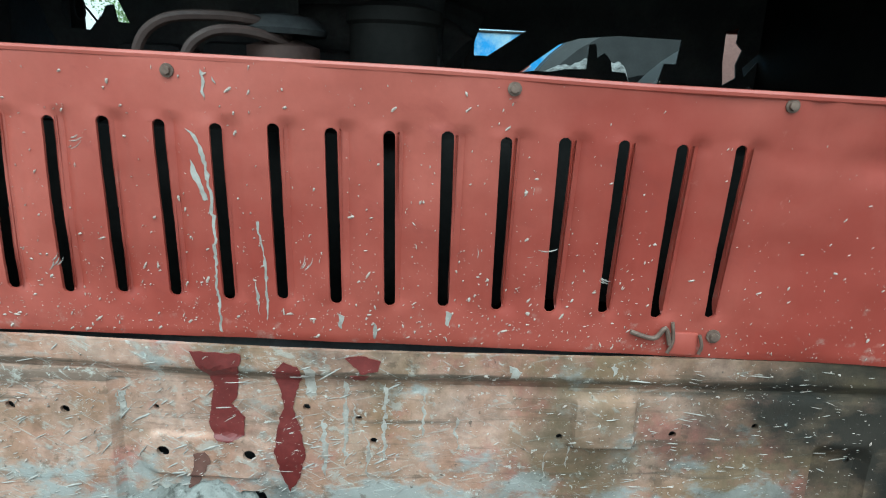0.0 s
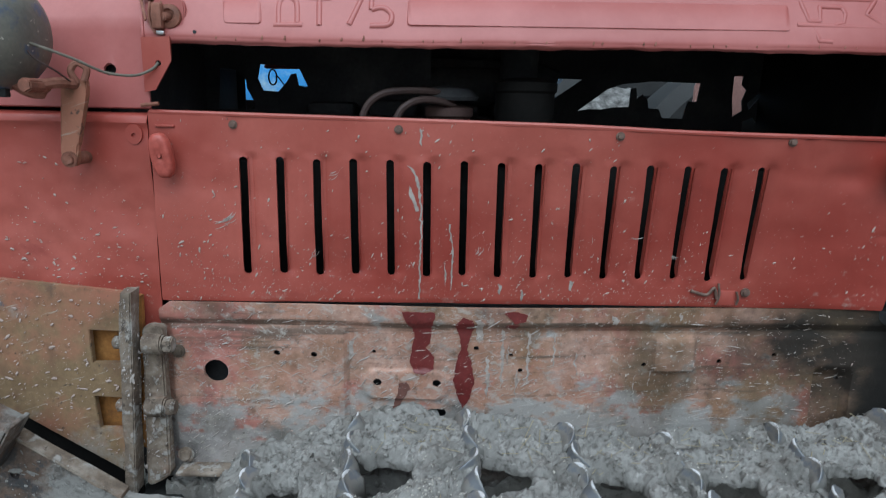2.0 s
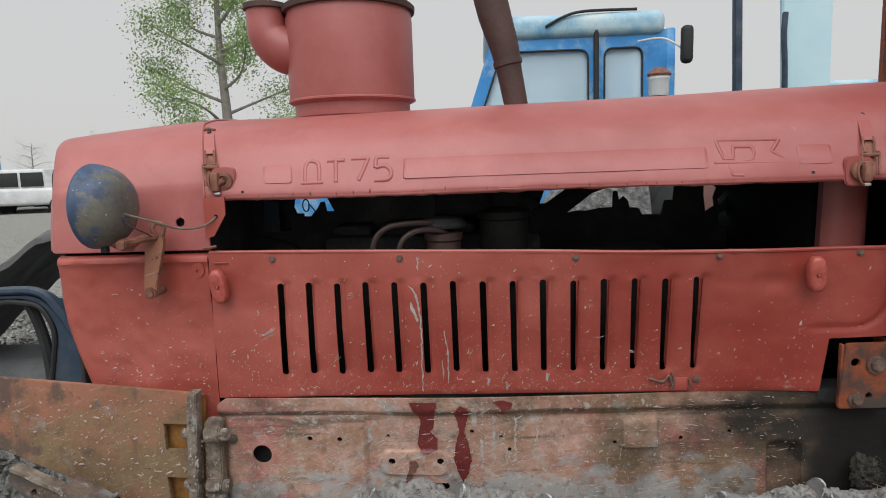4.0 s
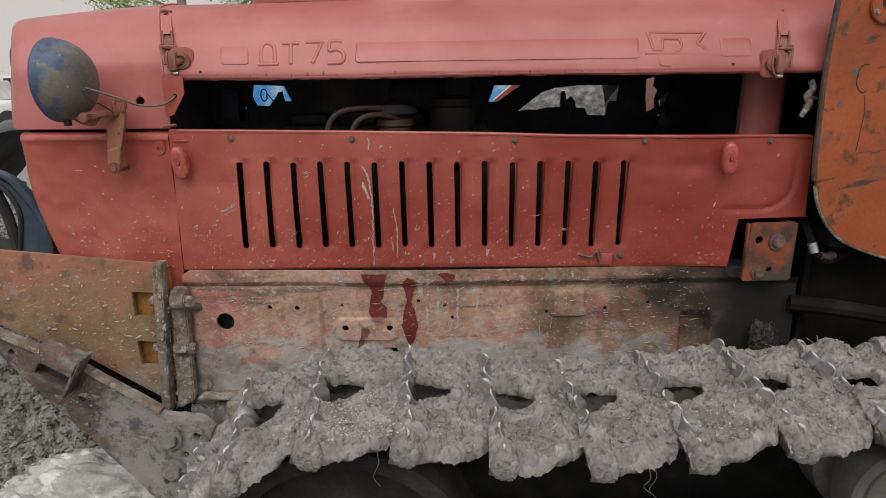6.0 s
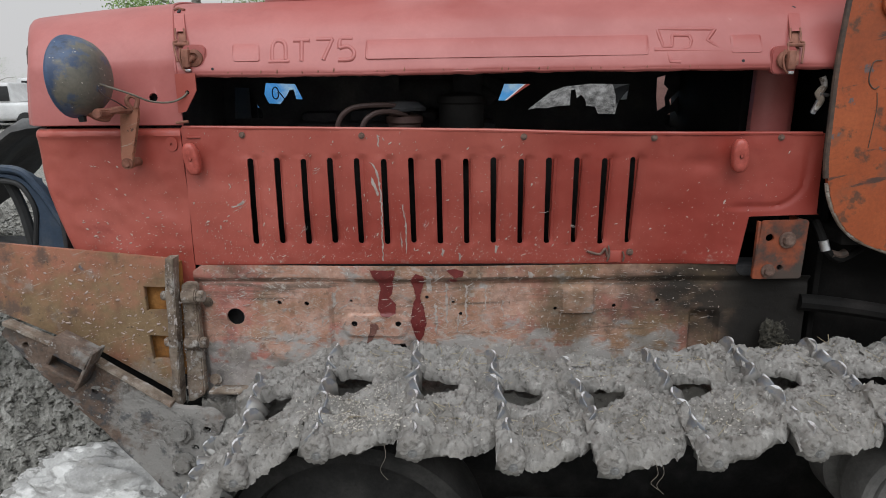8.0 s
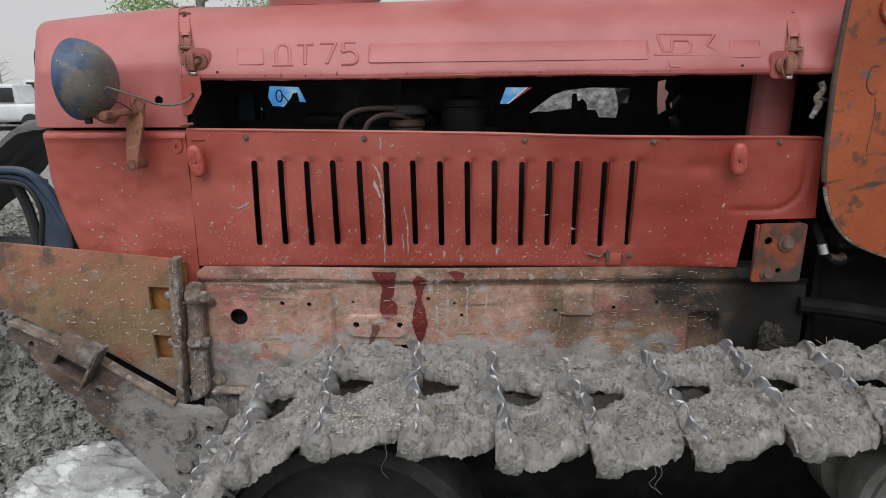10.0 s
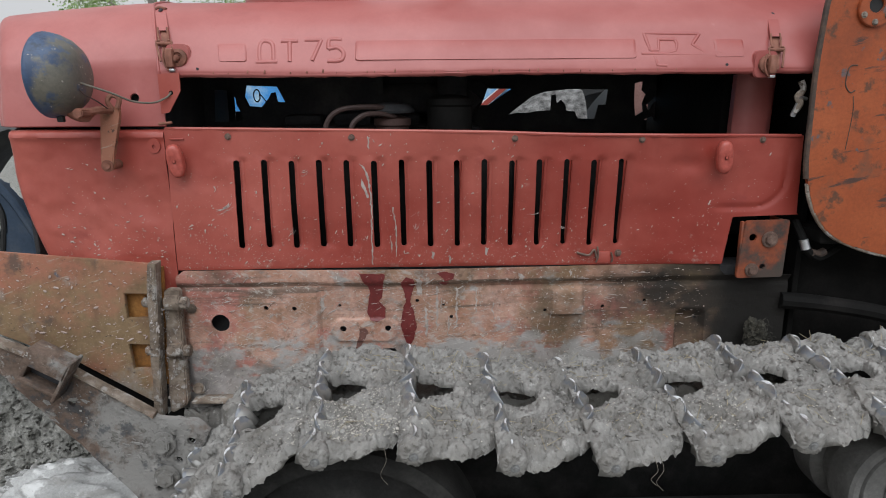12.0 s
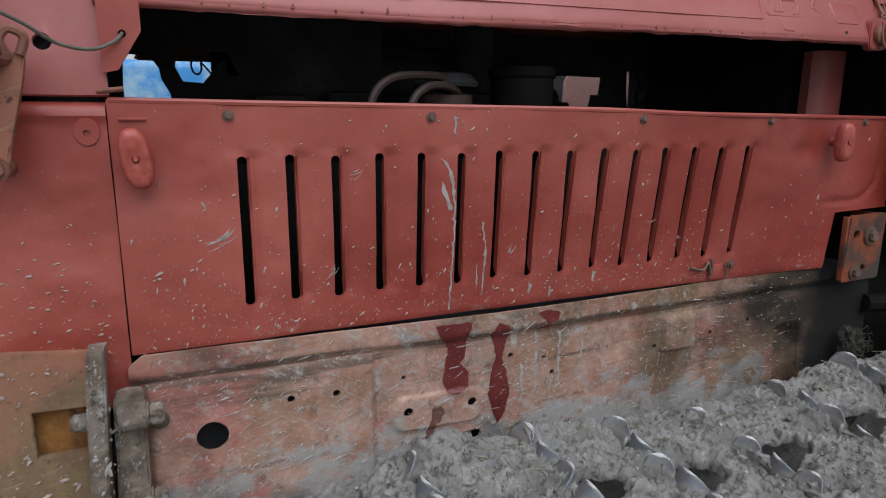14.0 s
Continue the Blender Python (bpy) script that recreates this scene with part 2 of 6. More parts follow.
LAMP = surface("lamp_shell_paint", [(0.085, 0.085, 0.078), (0.125, 0.118, 0.10), (0.17, 0.152, 0.12)], 13, (0.35, 0.6), bump=0.3, layers=[((0.030, 0.055, 0.115), 9, (1, 1, 1), 0, (0.50, 0.58), 0.9, ("X", -0.27, -0.315, 0.18)), ((0.05, 0.085, 0.16), 16, (1, 1, 1), 0, (0.56, 0.62), 0.7, ("X", -0.275, -0.315, 0.10)), ((0.02, 0.025, 0.03), 22, (1, 1, 1), 0, (0.62, 0.70), 0.7), ((0.46, 0.43, 0.37), 75, (1, 1, 1.6), 30, (0.65, 0.68), 0.9)])
BOLT = surface("dark_bolt_iron", [(0.07, 0.045, 0.035), (0.13, 0.08, 0.062), (0.20, 0.14, 0.11)], 90, (0.5, 0.7), metal=0.2, bump=0.4)
KNOB = surface("bright_red_catch_paint", [(0.27, 0.05, 0.038), (0.34, 0.07, 0.052), (0.38, 0.09, 0.07)], 60, (0.3, 0.5), bump=0.2)
DRIP = surface("dark_red_paint_run", [(0.09, 0.014, 0.013), (0.15, 0.026, 0.024)], 26, (0.3, 0.5), bump=0.2)
BROWN = surface("brown_oil_run", [(0.10, 0.045, 0.035), (0.15, 0.07, 0.055)], 20, (0.4, 0.6), bump=0.2)
CHALK = surface("pale_splash", [(0.30, 0.22, 0.185), (0.44, 0.36, 0.32)], 40, (0.7, 0.9), bump=0.3)
PALEGREY = surface("grey_cement_run", [(0.20, 0.165, 0.145), (0.33, 0.29, 0.265), (0.42, 0.38, 0.35)], 45, (0.7, 0.9), bump=0.3)
FADED = surface("thin_grey_run", [(0.23, 0.175, 0.145), (0.31, 0.265, 0.235), (0.37, 0.335, 0.305)], 60, (0.7, 0.9), bump=0.3)
ROOT = surface("dusty_root", [(0.10, 0.088, 0.07), (0.18, 0.16, 0.13)], 30, (0.8, 0.95), bump=0.1)
PIPE = surface("brown_exhaust_iron", [(0.05, 0.028, 0.024), (0.09, 0.05, 0.042)], 14, (0.55, 0.8), bump=0.3)
BLUE = surface("bright_blue_paint", [(0.03, 0.17, 0.42), (0.05, 0.24, 0.55), (0.09, 0.32, 0.60)], 3, (0.35, 0.5), bump=0.1, dirt=(0.36, 0.48, 0.54), dirt_at=(0.48, 0.68), dirt_scale=4)
BLEACHED = surface("bleached_blue_paint", [(0.12, 0.32, 0.50), (0.36, 0.50, 0.56), (0.52, 0.60, 0.60)], 4, (0.45, 0.65), bump=0.1, spread=0.4)
PALEBLUE = surface("faded_light_blue_paint", [(0.40, 0.57, 0.63), (0.47, 0.63, 0.68), (0.54, 0.68, 0.72)], 1.5, (0.4, 0.6), bump=0.1)
NAVY = surface("dirty_navy_paint", [(0.014, 0.024, 0.042), (0.032, 0.05, 0.08), (0.085, 0.092, 0.10)], 10, (0.45, 0.7), bump=0.3)
TARP = surface("grey_canvas", [(0.05, 0.05, 0.052), (0.10, 0.10, 0.10), (0.14, 0.135, 0.13)], 5, (0.8, 0.95), bump=0.4)
SOIL = surface("dry_grey_soil", speck=0.6, stops= [(0.115, 0.111, 0.097), (0.25, 0.243, 0.22), (0.40, 0.39, 0.36)], scale=26, rough=(0.9, 1.0), bump=1.0, grain=160, distance=0.012, detail=12, spec=0.1, spread=0.42, layers=[((0.34, 0.325, 0.30), 40, (1, 1, 1), 0, (0.58, 0.66), 0.7), ((0.05, 0.046, 0.041), 34, (1, 1, 1), 0, (0.57, 0.64), 0.85), ((0.08, 0.115, 0.04), 2.2, (1, 1, 1), 0, (0.66, 0.72), 0.5)])
STONE = surface("pale_cement_lump", [(0.25, 0.246, 0.238), (0.37, 0.365, 0.352), (0.48, 0.475, 0.46)], 9, (0.8, 0.95), bump=0.7, grain=160, distance=0.004, spec=0.2, layers=[((0.16, 0.155, 0.145), 9, (0.6, 1, 1.6), 12, (0.56, 0.585), 0.85), ((0.25, 0.24, 0.225), 16, (0.7, 1, 1.4), 0, (0.54, 0.60), 0.75), ((0.66, 0.655, 0.635), 13, (0.7, 1, 1.3), 0, (0.54, 0.60), 0.75), ((0.12, 0.115, 0.105), 60, (1, 1, 1), 0, (0.66, 0.70), 0.7)])
RUBBLE = surface("mottled_rubble", [(0.04, 0.038, 0.036), (0.13, 0.126, 0.121), (0.25, 0.245, 0.236)], 26, (0.85, 1.0), bump=1.0, distance=0.02, detail=12, spread=0.35)
BARK = surface("grey_bark", [(0.15, 0.135, 0.115), (0.27, 0.25, 0.22)], 8, (0.85, 1.0), bump=0.8, distance=0.01)
LEAF = surface("green_leaves", [(0.10, 0.17, 0.04), (0.17, 0.26, 0.075), (0.25, 0.33, 0.12)], 3, (0.5, 0.7), bump=0.1)
ARM = surface("brown_rusted_arm", speck=0.6, stops= [(0.055, 0.038, 0.03), (0.11, 0.075, 0.056), (0.16, 0.12, 0.095)], scale=20, rough=(0.7, 0.95), bump=0.9, distance=0.004, detail=10, layers=[((0.235, 0.227, 0.213), 10, (1, 1, 1), 0, (0.54, 0.66), 0.9, ("X", -0.40, -0.20, 0.22)), ((0.08, 0.07, 0.062), 30, (1, 1, 1), 0, (0.56, 0.63), 0.7), ((0.30, 0.285, 0.265), 34, (1, 1, 1), 0, (0.60, 0.66), 0.7), ((0.04, 0.045, 0.052), 18, (1, 1, 1), 0, (0.58, 0.64), 0.7), ((0.40, 0.38, 0.35), 45, (1, 1, 2), 30, (0.64, 0.68), 0.75)])
SALMON = surface("dull_salmon_paint", [(0.26, 0.14, 0.12), (0.36, 0.21, 0.18)], 9, (0.5, 0.7), bump=0.2)
TUFT = surface("dark_root_mud", [(0.012, 0.011, 0.009), (0.035, 0.032, 0.024), (0.08, 0.072, 0.056)], 70, (0.9, 1.0), bump=1.0, distance=0.004)
STRAW = surface("dry_straw", [(0.20, 0.17, 0.11), (0.34, 0.29, 0.19)], 30, (0.8, 0.95), bump=0.1)
WHITE = surface("dusty_white_paint", [(0.45, 0.45, 0.45), (0.65, 0.65, 0.64)], 3, (0.4, 0.6), bump=0.1)
SILVER = surface("plated_steel", [(0.45, 0.45, 0.45), (0.65, 0.65, 0.66)], 30, (0.25, 0.4), metal=0.9, bump=0.1)

GLASS = bpy.data.materials.new("window_glass")
GLASS.use_nodes = True
gb = GLASS.node_tree.nodes["Principled BSDF"]
gb.inputs["Base Color"].default_value, gb.inputs["Roughness"].default_value, gb.inputs["Transmission Weight"].default_value, gb.inputs["IOR"].default_value = (0.82, 0.9, 0.92, 1), 0.04, 1.0, 1.1

# PANE's pale, half-clear base puts the sky's reflection into the colour.
PANE = bpy.data.materials.new("dusty_pane_glass")
PANE.use_nodes = True
pb = PANE.node_tree.nodes["Principled BSDF"]
pb.inputs["Base Color"].default_value, pb.inputs["Roughness"].default_value, pb.inputs["Transmission Weight"].default_value, pb.inputs["IOR"].default_value = (0.62, 0.74, 0.80, 1), 0.12, 0.55, 1.35

# ---- mesh tools ----
def link_mesh(name, me, material, parent, label="", smooth=35):
    me.materials.append(material)
    if smooth:
        for p in me.polygons:
            p.use_smooth = True
        me.set_sharp_from_angle(angle=radians(smooth))
    ob = new(name, me)
    ob.parent = parent
    if label:
        tagged(ob, label)
    return ob


def part(name, bm, material, parent, label="", smooth=35):
    """Links a bmesh as one mesh object under a thing or a part."""
    bmesh.ops.recalc_face_normals(bm, faces=bm.faces)
    me = bpy.data.meshes.new(name)
    bm.to_mesh(me)
    bm.free()
    return link_mesh(name, me, material, parent, label, smooth)


def thing(name, label, category, at=(0, 0, 0), group="", kind=""):
    ob = new(name)
    ob.location = at
    return tagged(ob, label, category, group, kind)


def box(x0, x1, y0, y1, z0, z1, bevel=0.0, bm=None, m=None, seg=2):
    made = bmesh.new()
    bmesh.ops.create_cube(made, size=1)
    for v in made.verts:
        v.co = Vector((x0 + (v.co.x + 0.5) * (x1 - x0), y0 + (v.co.y + 0.5) * (y1 - y0), z0 + (v.co.z + 0.5) * (z1 - z0)))
    if bevel:
        bmesh.ops.bevel(made, geom=made.edges[:], offset=bevel, segments=seg, affect="EDGES", profile=0.5)
    if m is not None:
        made.transform(m)
    return join(bm, made)


def join(bm, made):
    if bm is None:
        return made
    me = bpy.data.meshes.new("tmp")
    made.to_mesh(me)
    made.free()
    bm.from_mesh(me)
    bpy.data.meshes.remove(me)
    return bm


def rod(a, b, r, r2=None, n=20, bm=None, bevel=0.0):
    """A closed round bar from a to b."""
    a, b = Vector(a), Vector(b)
    made = bmesh.new()
    bmesh.ops.create_cone(made, cap_ends=True, segments=n, radius1=r, radius2=r if r2 is None else r2, depth=(b - a).length)
    if bevel:
        bmesh.ops.bevel(made, geom=[e for e in made.edges if len(e.link_faces) == 2 and e.calc_face_angle(0) > 1.0], offset=bevel, segments=2, affect="EDGES")
    made.transform(Matrix.Translation((a + b) / 2) @ (b - a).to_track_quat("Z", "Y").to_matrix().to_4x4())
    return join(bm, made)


def tube(points, r, n=8, steps=6, bm=None, radii=None):
    """A round bar along a smooth line through the points."""
    P = [Vector(p) for p in points]
    Q, R = [], []
    for i in range(len(P) - 1):
        p0, p1, p2, p3 = P[max(i - 1, 0)], P[i], P[i + 1], P[min(i + 2, len(P) - 1)]
        for k in range(steps):
            t = k / steps
            Q.append(0.5 * ((2 * p1) + (p2 - p0) * t + (2 * p0 - 5 * p1 + 4 * p2 - p3) * t * t + (3 * p1 - p0 - 3 * p2 + p3) * t ** 3))
            R.append(r if radii is None else radii[i] * (1 - t) + radii[i + 1] * t)
    Q.append(P[-1]), R.append(r if radii is None else radii[-1])
    made = bmesh.new()
    rings, up = [], Vector((0.3, 0.2, 1)).normalized()
    for i, q in enumerate(Q):
        d = (Q[min(i + 1, len(Q) - 1)] - Q[max(i - 1, 0)]).normalized()
        s = d.cross(up)
        s = s.normalized() if s.length > 1e-4 else d.orthogonal().normalized()
        up = s.cross(d).normalized()
        rings.append([made.verts.new(q + R[i] * (math.cos(2 * math.pi * k / n) * s + math.sin(2 * math.pi * k / n) * up)) for k in range(n)])
    for a, b in zip(rings, rings[1:]):
        for k in range(n):
            made.faces.new((a[k], a[(k + 1) % n], b[(k + 1) % n], b[k]))
    made.faces.new(rings[0][::-1]), made.faces.new(rings[-1])
    return join(bm, made)


def lathe(profile, origin, axis, n=32, bm=None):
    """A turned body: (radius, height) pairs round an axis."""
    made = bmesh.new()
    rings = [[made.verts.new((max(r, 1e-5) * math.cos(2 * math.pi * k / n), max(r, 1e-5) * math.sin(2 * math.pi * k / n), h)) for k in range(n)] for r, h in profile]
    for a, b in zip(rings, rings[1:]):
        for k in range(n):
            made.faces.new((a[k], a[(k + 1) % n], b[(k + 1) % n], b[k]))
    bmesh.ops.remove_doubles(made, verts=made.verts, dist=1e-4)
    made.transform(Matrix.Translation(origin) @ Vector(axis).to_track_quat("Z", "Y").to_matrix().to_4x4())
    return join(bm, made)


def slab(outline, y0, y1, holes=(), bevel=0.0, bm=None):
    """A plate that stands in x and z, from y0 to y1, with holes through it."""
    made = bmesh.new()
    edges = []
    for loop in (outline, *holes):
        vs = [made.verts.new((x, y0, z)) for x, z in loop]
        edges += [made.edges.new((vs[i], vs[(i + 1) % len(vs)])) for i in range(len(vs))]
    bmesh.ops.triangle_fill(made, edges=edges, use_beauty=True)
    got = bmesh.ops.extrude_face_region(made, geom=made.faces[:])
    for v in got["geom"]:
        if isinstance(v, bmesh.types.BMVert):
            v.co.y = y1
    if bevel:
        rim = [e for e in made.edges if len(e.link_faces) == 2 and e.calc_face_angle(0) > 1.0 and abs(e.verts[0].co.y - e.verts[1].co.y) < 1e-6]
        bmesh.ops.bevel(made, geom=rim, offset=bevel, segments=2, affect="EDGES")
    return join(bm, made)


def ring_pts(x, z, r, n=16, rz=None):
    return [(x + r * math.cos(2 * math.pi * k / n), z + (rz or r) * math.sin(2 * math.pi * k / n)) for k in range(n)]


def rounded(pts, r, n=5):
    """An outline with its corners rounded."""
    out = []
    for i, p in enumerate(pts):
        p, a, b = Vector(p), Vector(pts[i - 1]), Vector(pts[(i + 1) % len(pts)])
        u, w = (a - p), (b - p)
        k = min(r, 0.45 * u.length, 0.45 * w.length)
        s, e = p + u.normalized() * k, p + w.normalized() * k
        for j in range(n + 1):
            t = j / n
            out.append(tuple((1 - t) ** 2 * s + 2 * t * (1 - t) * p + t * t * e))
    return out


def sheet(nu, nv, place, thick):
    """A closed sheet: place(u, v) gives its outer face, thick a vector to its inner face."""
    bm = bmesh.new()
    grids = []
    for off in (Vector((0, 0, 0)), Vector(thick)):
        grids.append([[bm.verts.new(Vector(place(i / nu, j / nv)) + off) for j in range(nv + 1)] for i in range(nu + 1)])
    f, g = grids
    for i in range(nu):
        for j in range(nv):
            bm.faces.new((f[i][j], f[i + 1][j], f[i + 1][j + 1], f[i][j + 1]))
            bm.faces.new((g[i][j], g[i][j + 1], g[i + 1][j + 1], g[i + 1][j]))
    for i in range(nu):
        bm.faces.new((f[i][0], g[i][0], g[i + 1][0], f[i + 1][0]))
        bm.faces.new((f[i][nv], f[i + 1][nv], g[i + 1][nv], g[i][nv]))
    for j in range(nv):
        bm.faces.new((f[0][j], f[0][j + 1], g[0][j + 1], g[0][j]))
        bm.faces.new((f[nu][j], g[nu][j], g[nu][j + 1], f[nu][j + 1]))
    return bm


def lines(a, b, n, extra=()):
    """Grid lines from a to b in n even steps, with further lines laid in where holes need them."""
    base = [a + (b - a) * k / n for k in range(n + 1)]
    gap = 0.35 * (b - a) / n
    more = sorted(set(round(q, 5) for q in extra if a < q < b))
    keep = [q for q in base if q in (a, b) or all(abs(q - p) > gap for p in more)]
    return sorted(keep + more)


def disc(x, z, r):
    return lambda p, q: math.hypot(p - x, q - z) - r


def capsule(x0, z0, x1, z1, r):
    a, d = Vector((x0, z0)), Vector((x1 - x0, z1 - z0))

    def far(p, q):
        w = Vector((p, q)) - a
        return (w - d * min(max(w.dot(d) / d.dot(d), 0), 1)).length - r
    return far


def wedge(*edges):
    """The region on the inner side of all the lines, each (x, z, dx, dz) with the inside on its left hand."""
    def far(p, q):
        return max(((p - x) * dz - (q - z) * dx) / math.hypot(dx, dz) for x, z, dx, dz in edges)
    return far


def pierced(us, vs, place, thick, holes, depth=1e9):
    """A closed sheet over the grid lines us and vs with smooth-edged holes through it, as a mesh."""
    P = [[Vector(place(u, v)) for v in vs] for u in us]
    nu, nv = len(us), len(vs)
    hit = [[-1] * nv for _ in range(nu)]
    for i in range(nu):
        for j in range(nv):
            p = P[i][j]
            if p.y < depth:
                for k, far in enumerate(holes):
                    if far(p.x, p.z) < 0:
                        hit[i][j] = k
                        break
    live = [[not (hit[i][j] >= 0 and hit[i + 1][j] >= 0 and hit[i][j + 1] >= 0 and hit[i + 1][j + 1] >= 0) for j in range(nv - 1)] for i in range(nu - 1)]
    used = set()
    for i in range(nu - 1):
        for j in range(nv - 1):
            if live[i][j]:
                used |= {(i, j), (i + 1, j), (i, j + 1), (i + 1, j + 1)}
    for i, j in used:
        if hit[i][j] >= 0:
            p, far, e = P[i][j], holes[hit[i][j]], 1e-5
            for _ in range(3):
                d = far(p.x, p.z)
                gx, gz = (far(p.x + e, p.z) - d) / e, (far(p.x, p.z + e) - d) / e
                n = gx * gx + gz * gz or 1.0
                p.x, p.z = p.x - d * gx / n, p.z - d * gz / n
    bm = bmesh.new()
    off = Vector(thick)
    F = {q: bm.verts.new(P[q[0]][q[1]]) for q in sorted(used)}
    G = {q: bm.verts.new(P[q[0]][q[1]] + off) for q in sorted(used)}
    for i in range(nu - 1):
        for j in range(nv - 1):
            if not live[i][j]:
                continue
            a, b, c, d = (i, j), (i + 1, j), (i + 1, j + 1), (i, j + 1)
            bm.faces.new((F[a], F[b], F[c], F[d]))
            bm.faces.new((G[a], G[d], G[c], G[b]))
            for (m, n), p, q in (((i, j - 1), a, b), ((i + 1, j), b, c), ((i, j + 1), c, d), ((i - 1, j), d, a)):
                if m < 0 or n < 0 or m >= nu - 1 or n >= nv - 1 or not live[m][n]:
                    bm.faces.new((F[p], G[p], G[q], F[q]))
    return bm


def step(a, b, t):
    t = min(max((t - a) / (b - a), 0), 1)
    return t * t * (3 - 2 * t)


def fbm(x, y, z=0.0, octaves=4):
    s, k, f = 0.0, 1.0, 1.0
    for _ in range(octaves):
        s += k * noise.noise(Vector((x * f, y * f, z * f + 3.7)))
        k, f = k * 0.5, f * 2.03
    return s


def worn(bm, amp=0.0025, freq=60.0, size=0.02):
    """Splits a plate's long edges and roughens its faces."""
    for _ in range(3):
        bmesh.ops.subdivide_edges(bm, edges=[e for e in bm.edges if e.calc_length() > size], cuts=1, use_grid_fill=True)
        bmesh.ops.triangulate(bm, faces=[f for f in bm.faces if len(f.verts) > 4])
    bmesh.ops.recalc_face_normals(bm, faces=bm.faces)
    bm.normal_update()
    for v in bm.verts:
        p = v.co
        v.co = p + v.normal * amp * (fbm(p.x * freq, p.y * freq, p.z * freq) + 0.6 * fbm(p.x * freq * 0.3, p.y * freq * 0.3, p.z * freq * 0.3 + 4))
    return bm


def bolt(name, x, y, z, r, parent, material, label="", washer=True):
    """A hexagon bolt head on a washer, facing the side walk."""
    bm = rod((x, y, z), (x, y - r * 0.9, z), r, n=6, bevel=r * 0.12)
    if washer:
        rod((x, y + 0.001, z), (x, y - r * 0.3, z), r * 1.45, n=18, bm=bm, bevel=r * 0.1)
    return part(name, bm, material, parent, label)

# ---- ground ----
def ground_height(x, y):
    rise = 0.17 * step(0.25, 1.3, y) * step(-0.2, -0.9, x) * (1 - step(2.2, 4.5, y)) + 0.12 * step(-0.1, -0.5, x) * (1 - step(1.5, 4, y)) * step(-1.6, -0.2, y)
    near = math.exp(-((x + 0.5) ** 2 + (y - 0.5) ** 2) / 9)
    return 0.10 + rise + 0.06 * near * fbm(x * 1.7, y * 1.7) * step(-0.15, -0.5, x) + 0.05 * fbm(x * 0.15, y * 0.15) * min(1, math.hypot(x, y) / 6)


def spaced(n):
    return [math.copysign(abs(t) ** 5 * 700 + abs(t) * 6, t) for t in (2 * k / n - 1 for k in range(n + 1))]


bm = bmesh.new()
marks = spaced(170)
grid = [[bm.verts.new((x, y, ground_height(x, y))) for y in marks] for x in marks]
for i in range(170):
    for j in range(170):
        bm.faces.new((grid[i][j], grid[i + 1][j], grid[i + 1][j + 1], grid[i][j + 1]))
tagged(part("ground", bm, SOIL, None, smooth=60), "bare dry grey soil ground with clods", "ground", kind="structure")


# ---- crawler tractor: hood and side sheets ----
tractor = thing("crawler_tractor", "old red crawler tractor with mud-caked tracks and dented hood", "tractor")


def hood_profile(t):
    """The hood's half section: y and z, from the lower edge to the crown."""
    pts = ((0.006, 1.386), (0.0, 1.394), (0.012, 1.426), (0.03, 1.462), (0.058, 1.497), (0.10, 1.527), (0.16, 1.549), (0.24, 1.562), (0.36, 1.568))
    f = t * (len(pts) - 1)
    i = min(int(f), len(pts) - 2)
    p0, p1, p2, p3 = (Vector(pts[max(min(j, len(pts) - 1), 0)]) for j in (i - 1, i, i + 1, i + 2))
    t = f - i
    q = 0.5 * ((2 * p1) + (p2 - p0) * t + (2 * p0 - 5 * p1 + 4 * p2 - p3) * t * t + (3 * p1 - p0 - 3 * p2 + p3) * t ** 3)
    return q.x, q.y


def hood_skew(x):
    """The hood sits a little askew: further in at the nose, further out at the cab."""
    return 0.004 - 0.022 * x


def hood_place(x, v):
    side, t = (1, 2 * v) if v < 0.5 else (-1, 2 - 2 * v)
    y, z = hood_profile(t)
    return x, (y + hood_skew(x) if side > 0 else 0.72 - y), z


def seam_lean(x, y):
    """The hood's front edge rakes forward towards the crown."""
    return 0.38 * min(max(y, 0), max(0.72 - y, 0), 0.16) * (1 - step(-0.10, 0.25, x))


def hood_wave(u, v):
    x = -0.137 + u * 1.46
    p = Vector(hood_place(x, v))
    p.x -= seam_lean(x, p.y)
    p.y += 0.0025 * fbm(x * 3, v * 9) * (1 if v < 0.5 else -1)
    p.z += 0.0018 * fbm(x * 30, 2.0) * max(0, 1 - 14 * v) + 0.002 * fbm(x * 2.2, v * 6, 5) + 0.004 * x + 0.016 * max(x, 0) * min(max((p.z - 1.45) / 0.11, 0), 1)
    return p


hood = part("hood", sheet(150, 72, hood_wave, (0, 0.0, -0.0035)), HOOD, tractor, "chalky red sheet metal engine hood with raised lettering")


def on_hood(x, z, off=0.0):
    """A place on the hood's near side at height z."""
    lo, hi = 0.1, 0.9
    for _ in range(24):
        mid = (lo + hi) / 2
        lo, hi = (mid, hi) if hood_profile(mid)[1] < z else (lo, mid)
    y, zz = hood_profile(lo)
    return x - seam_lean(x, y), y + hood_skew(x) - off, zz + 0.004 * x


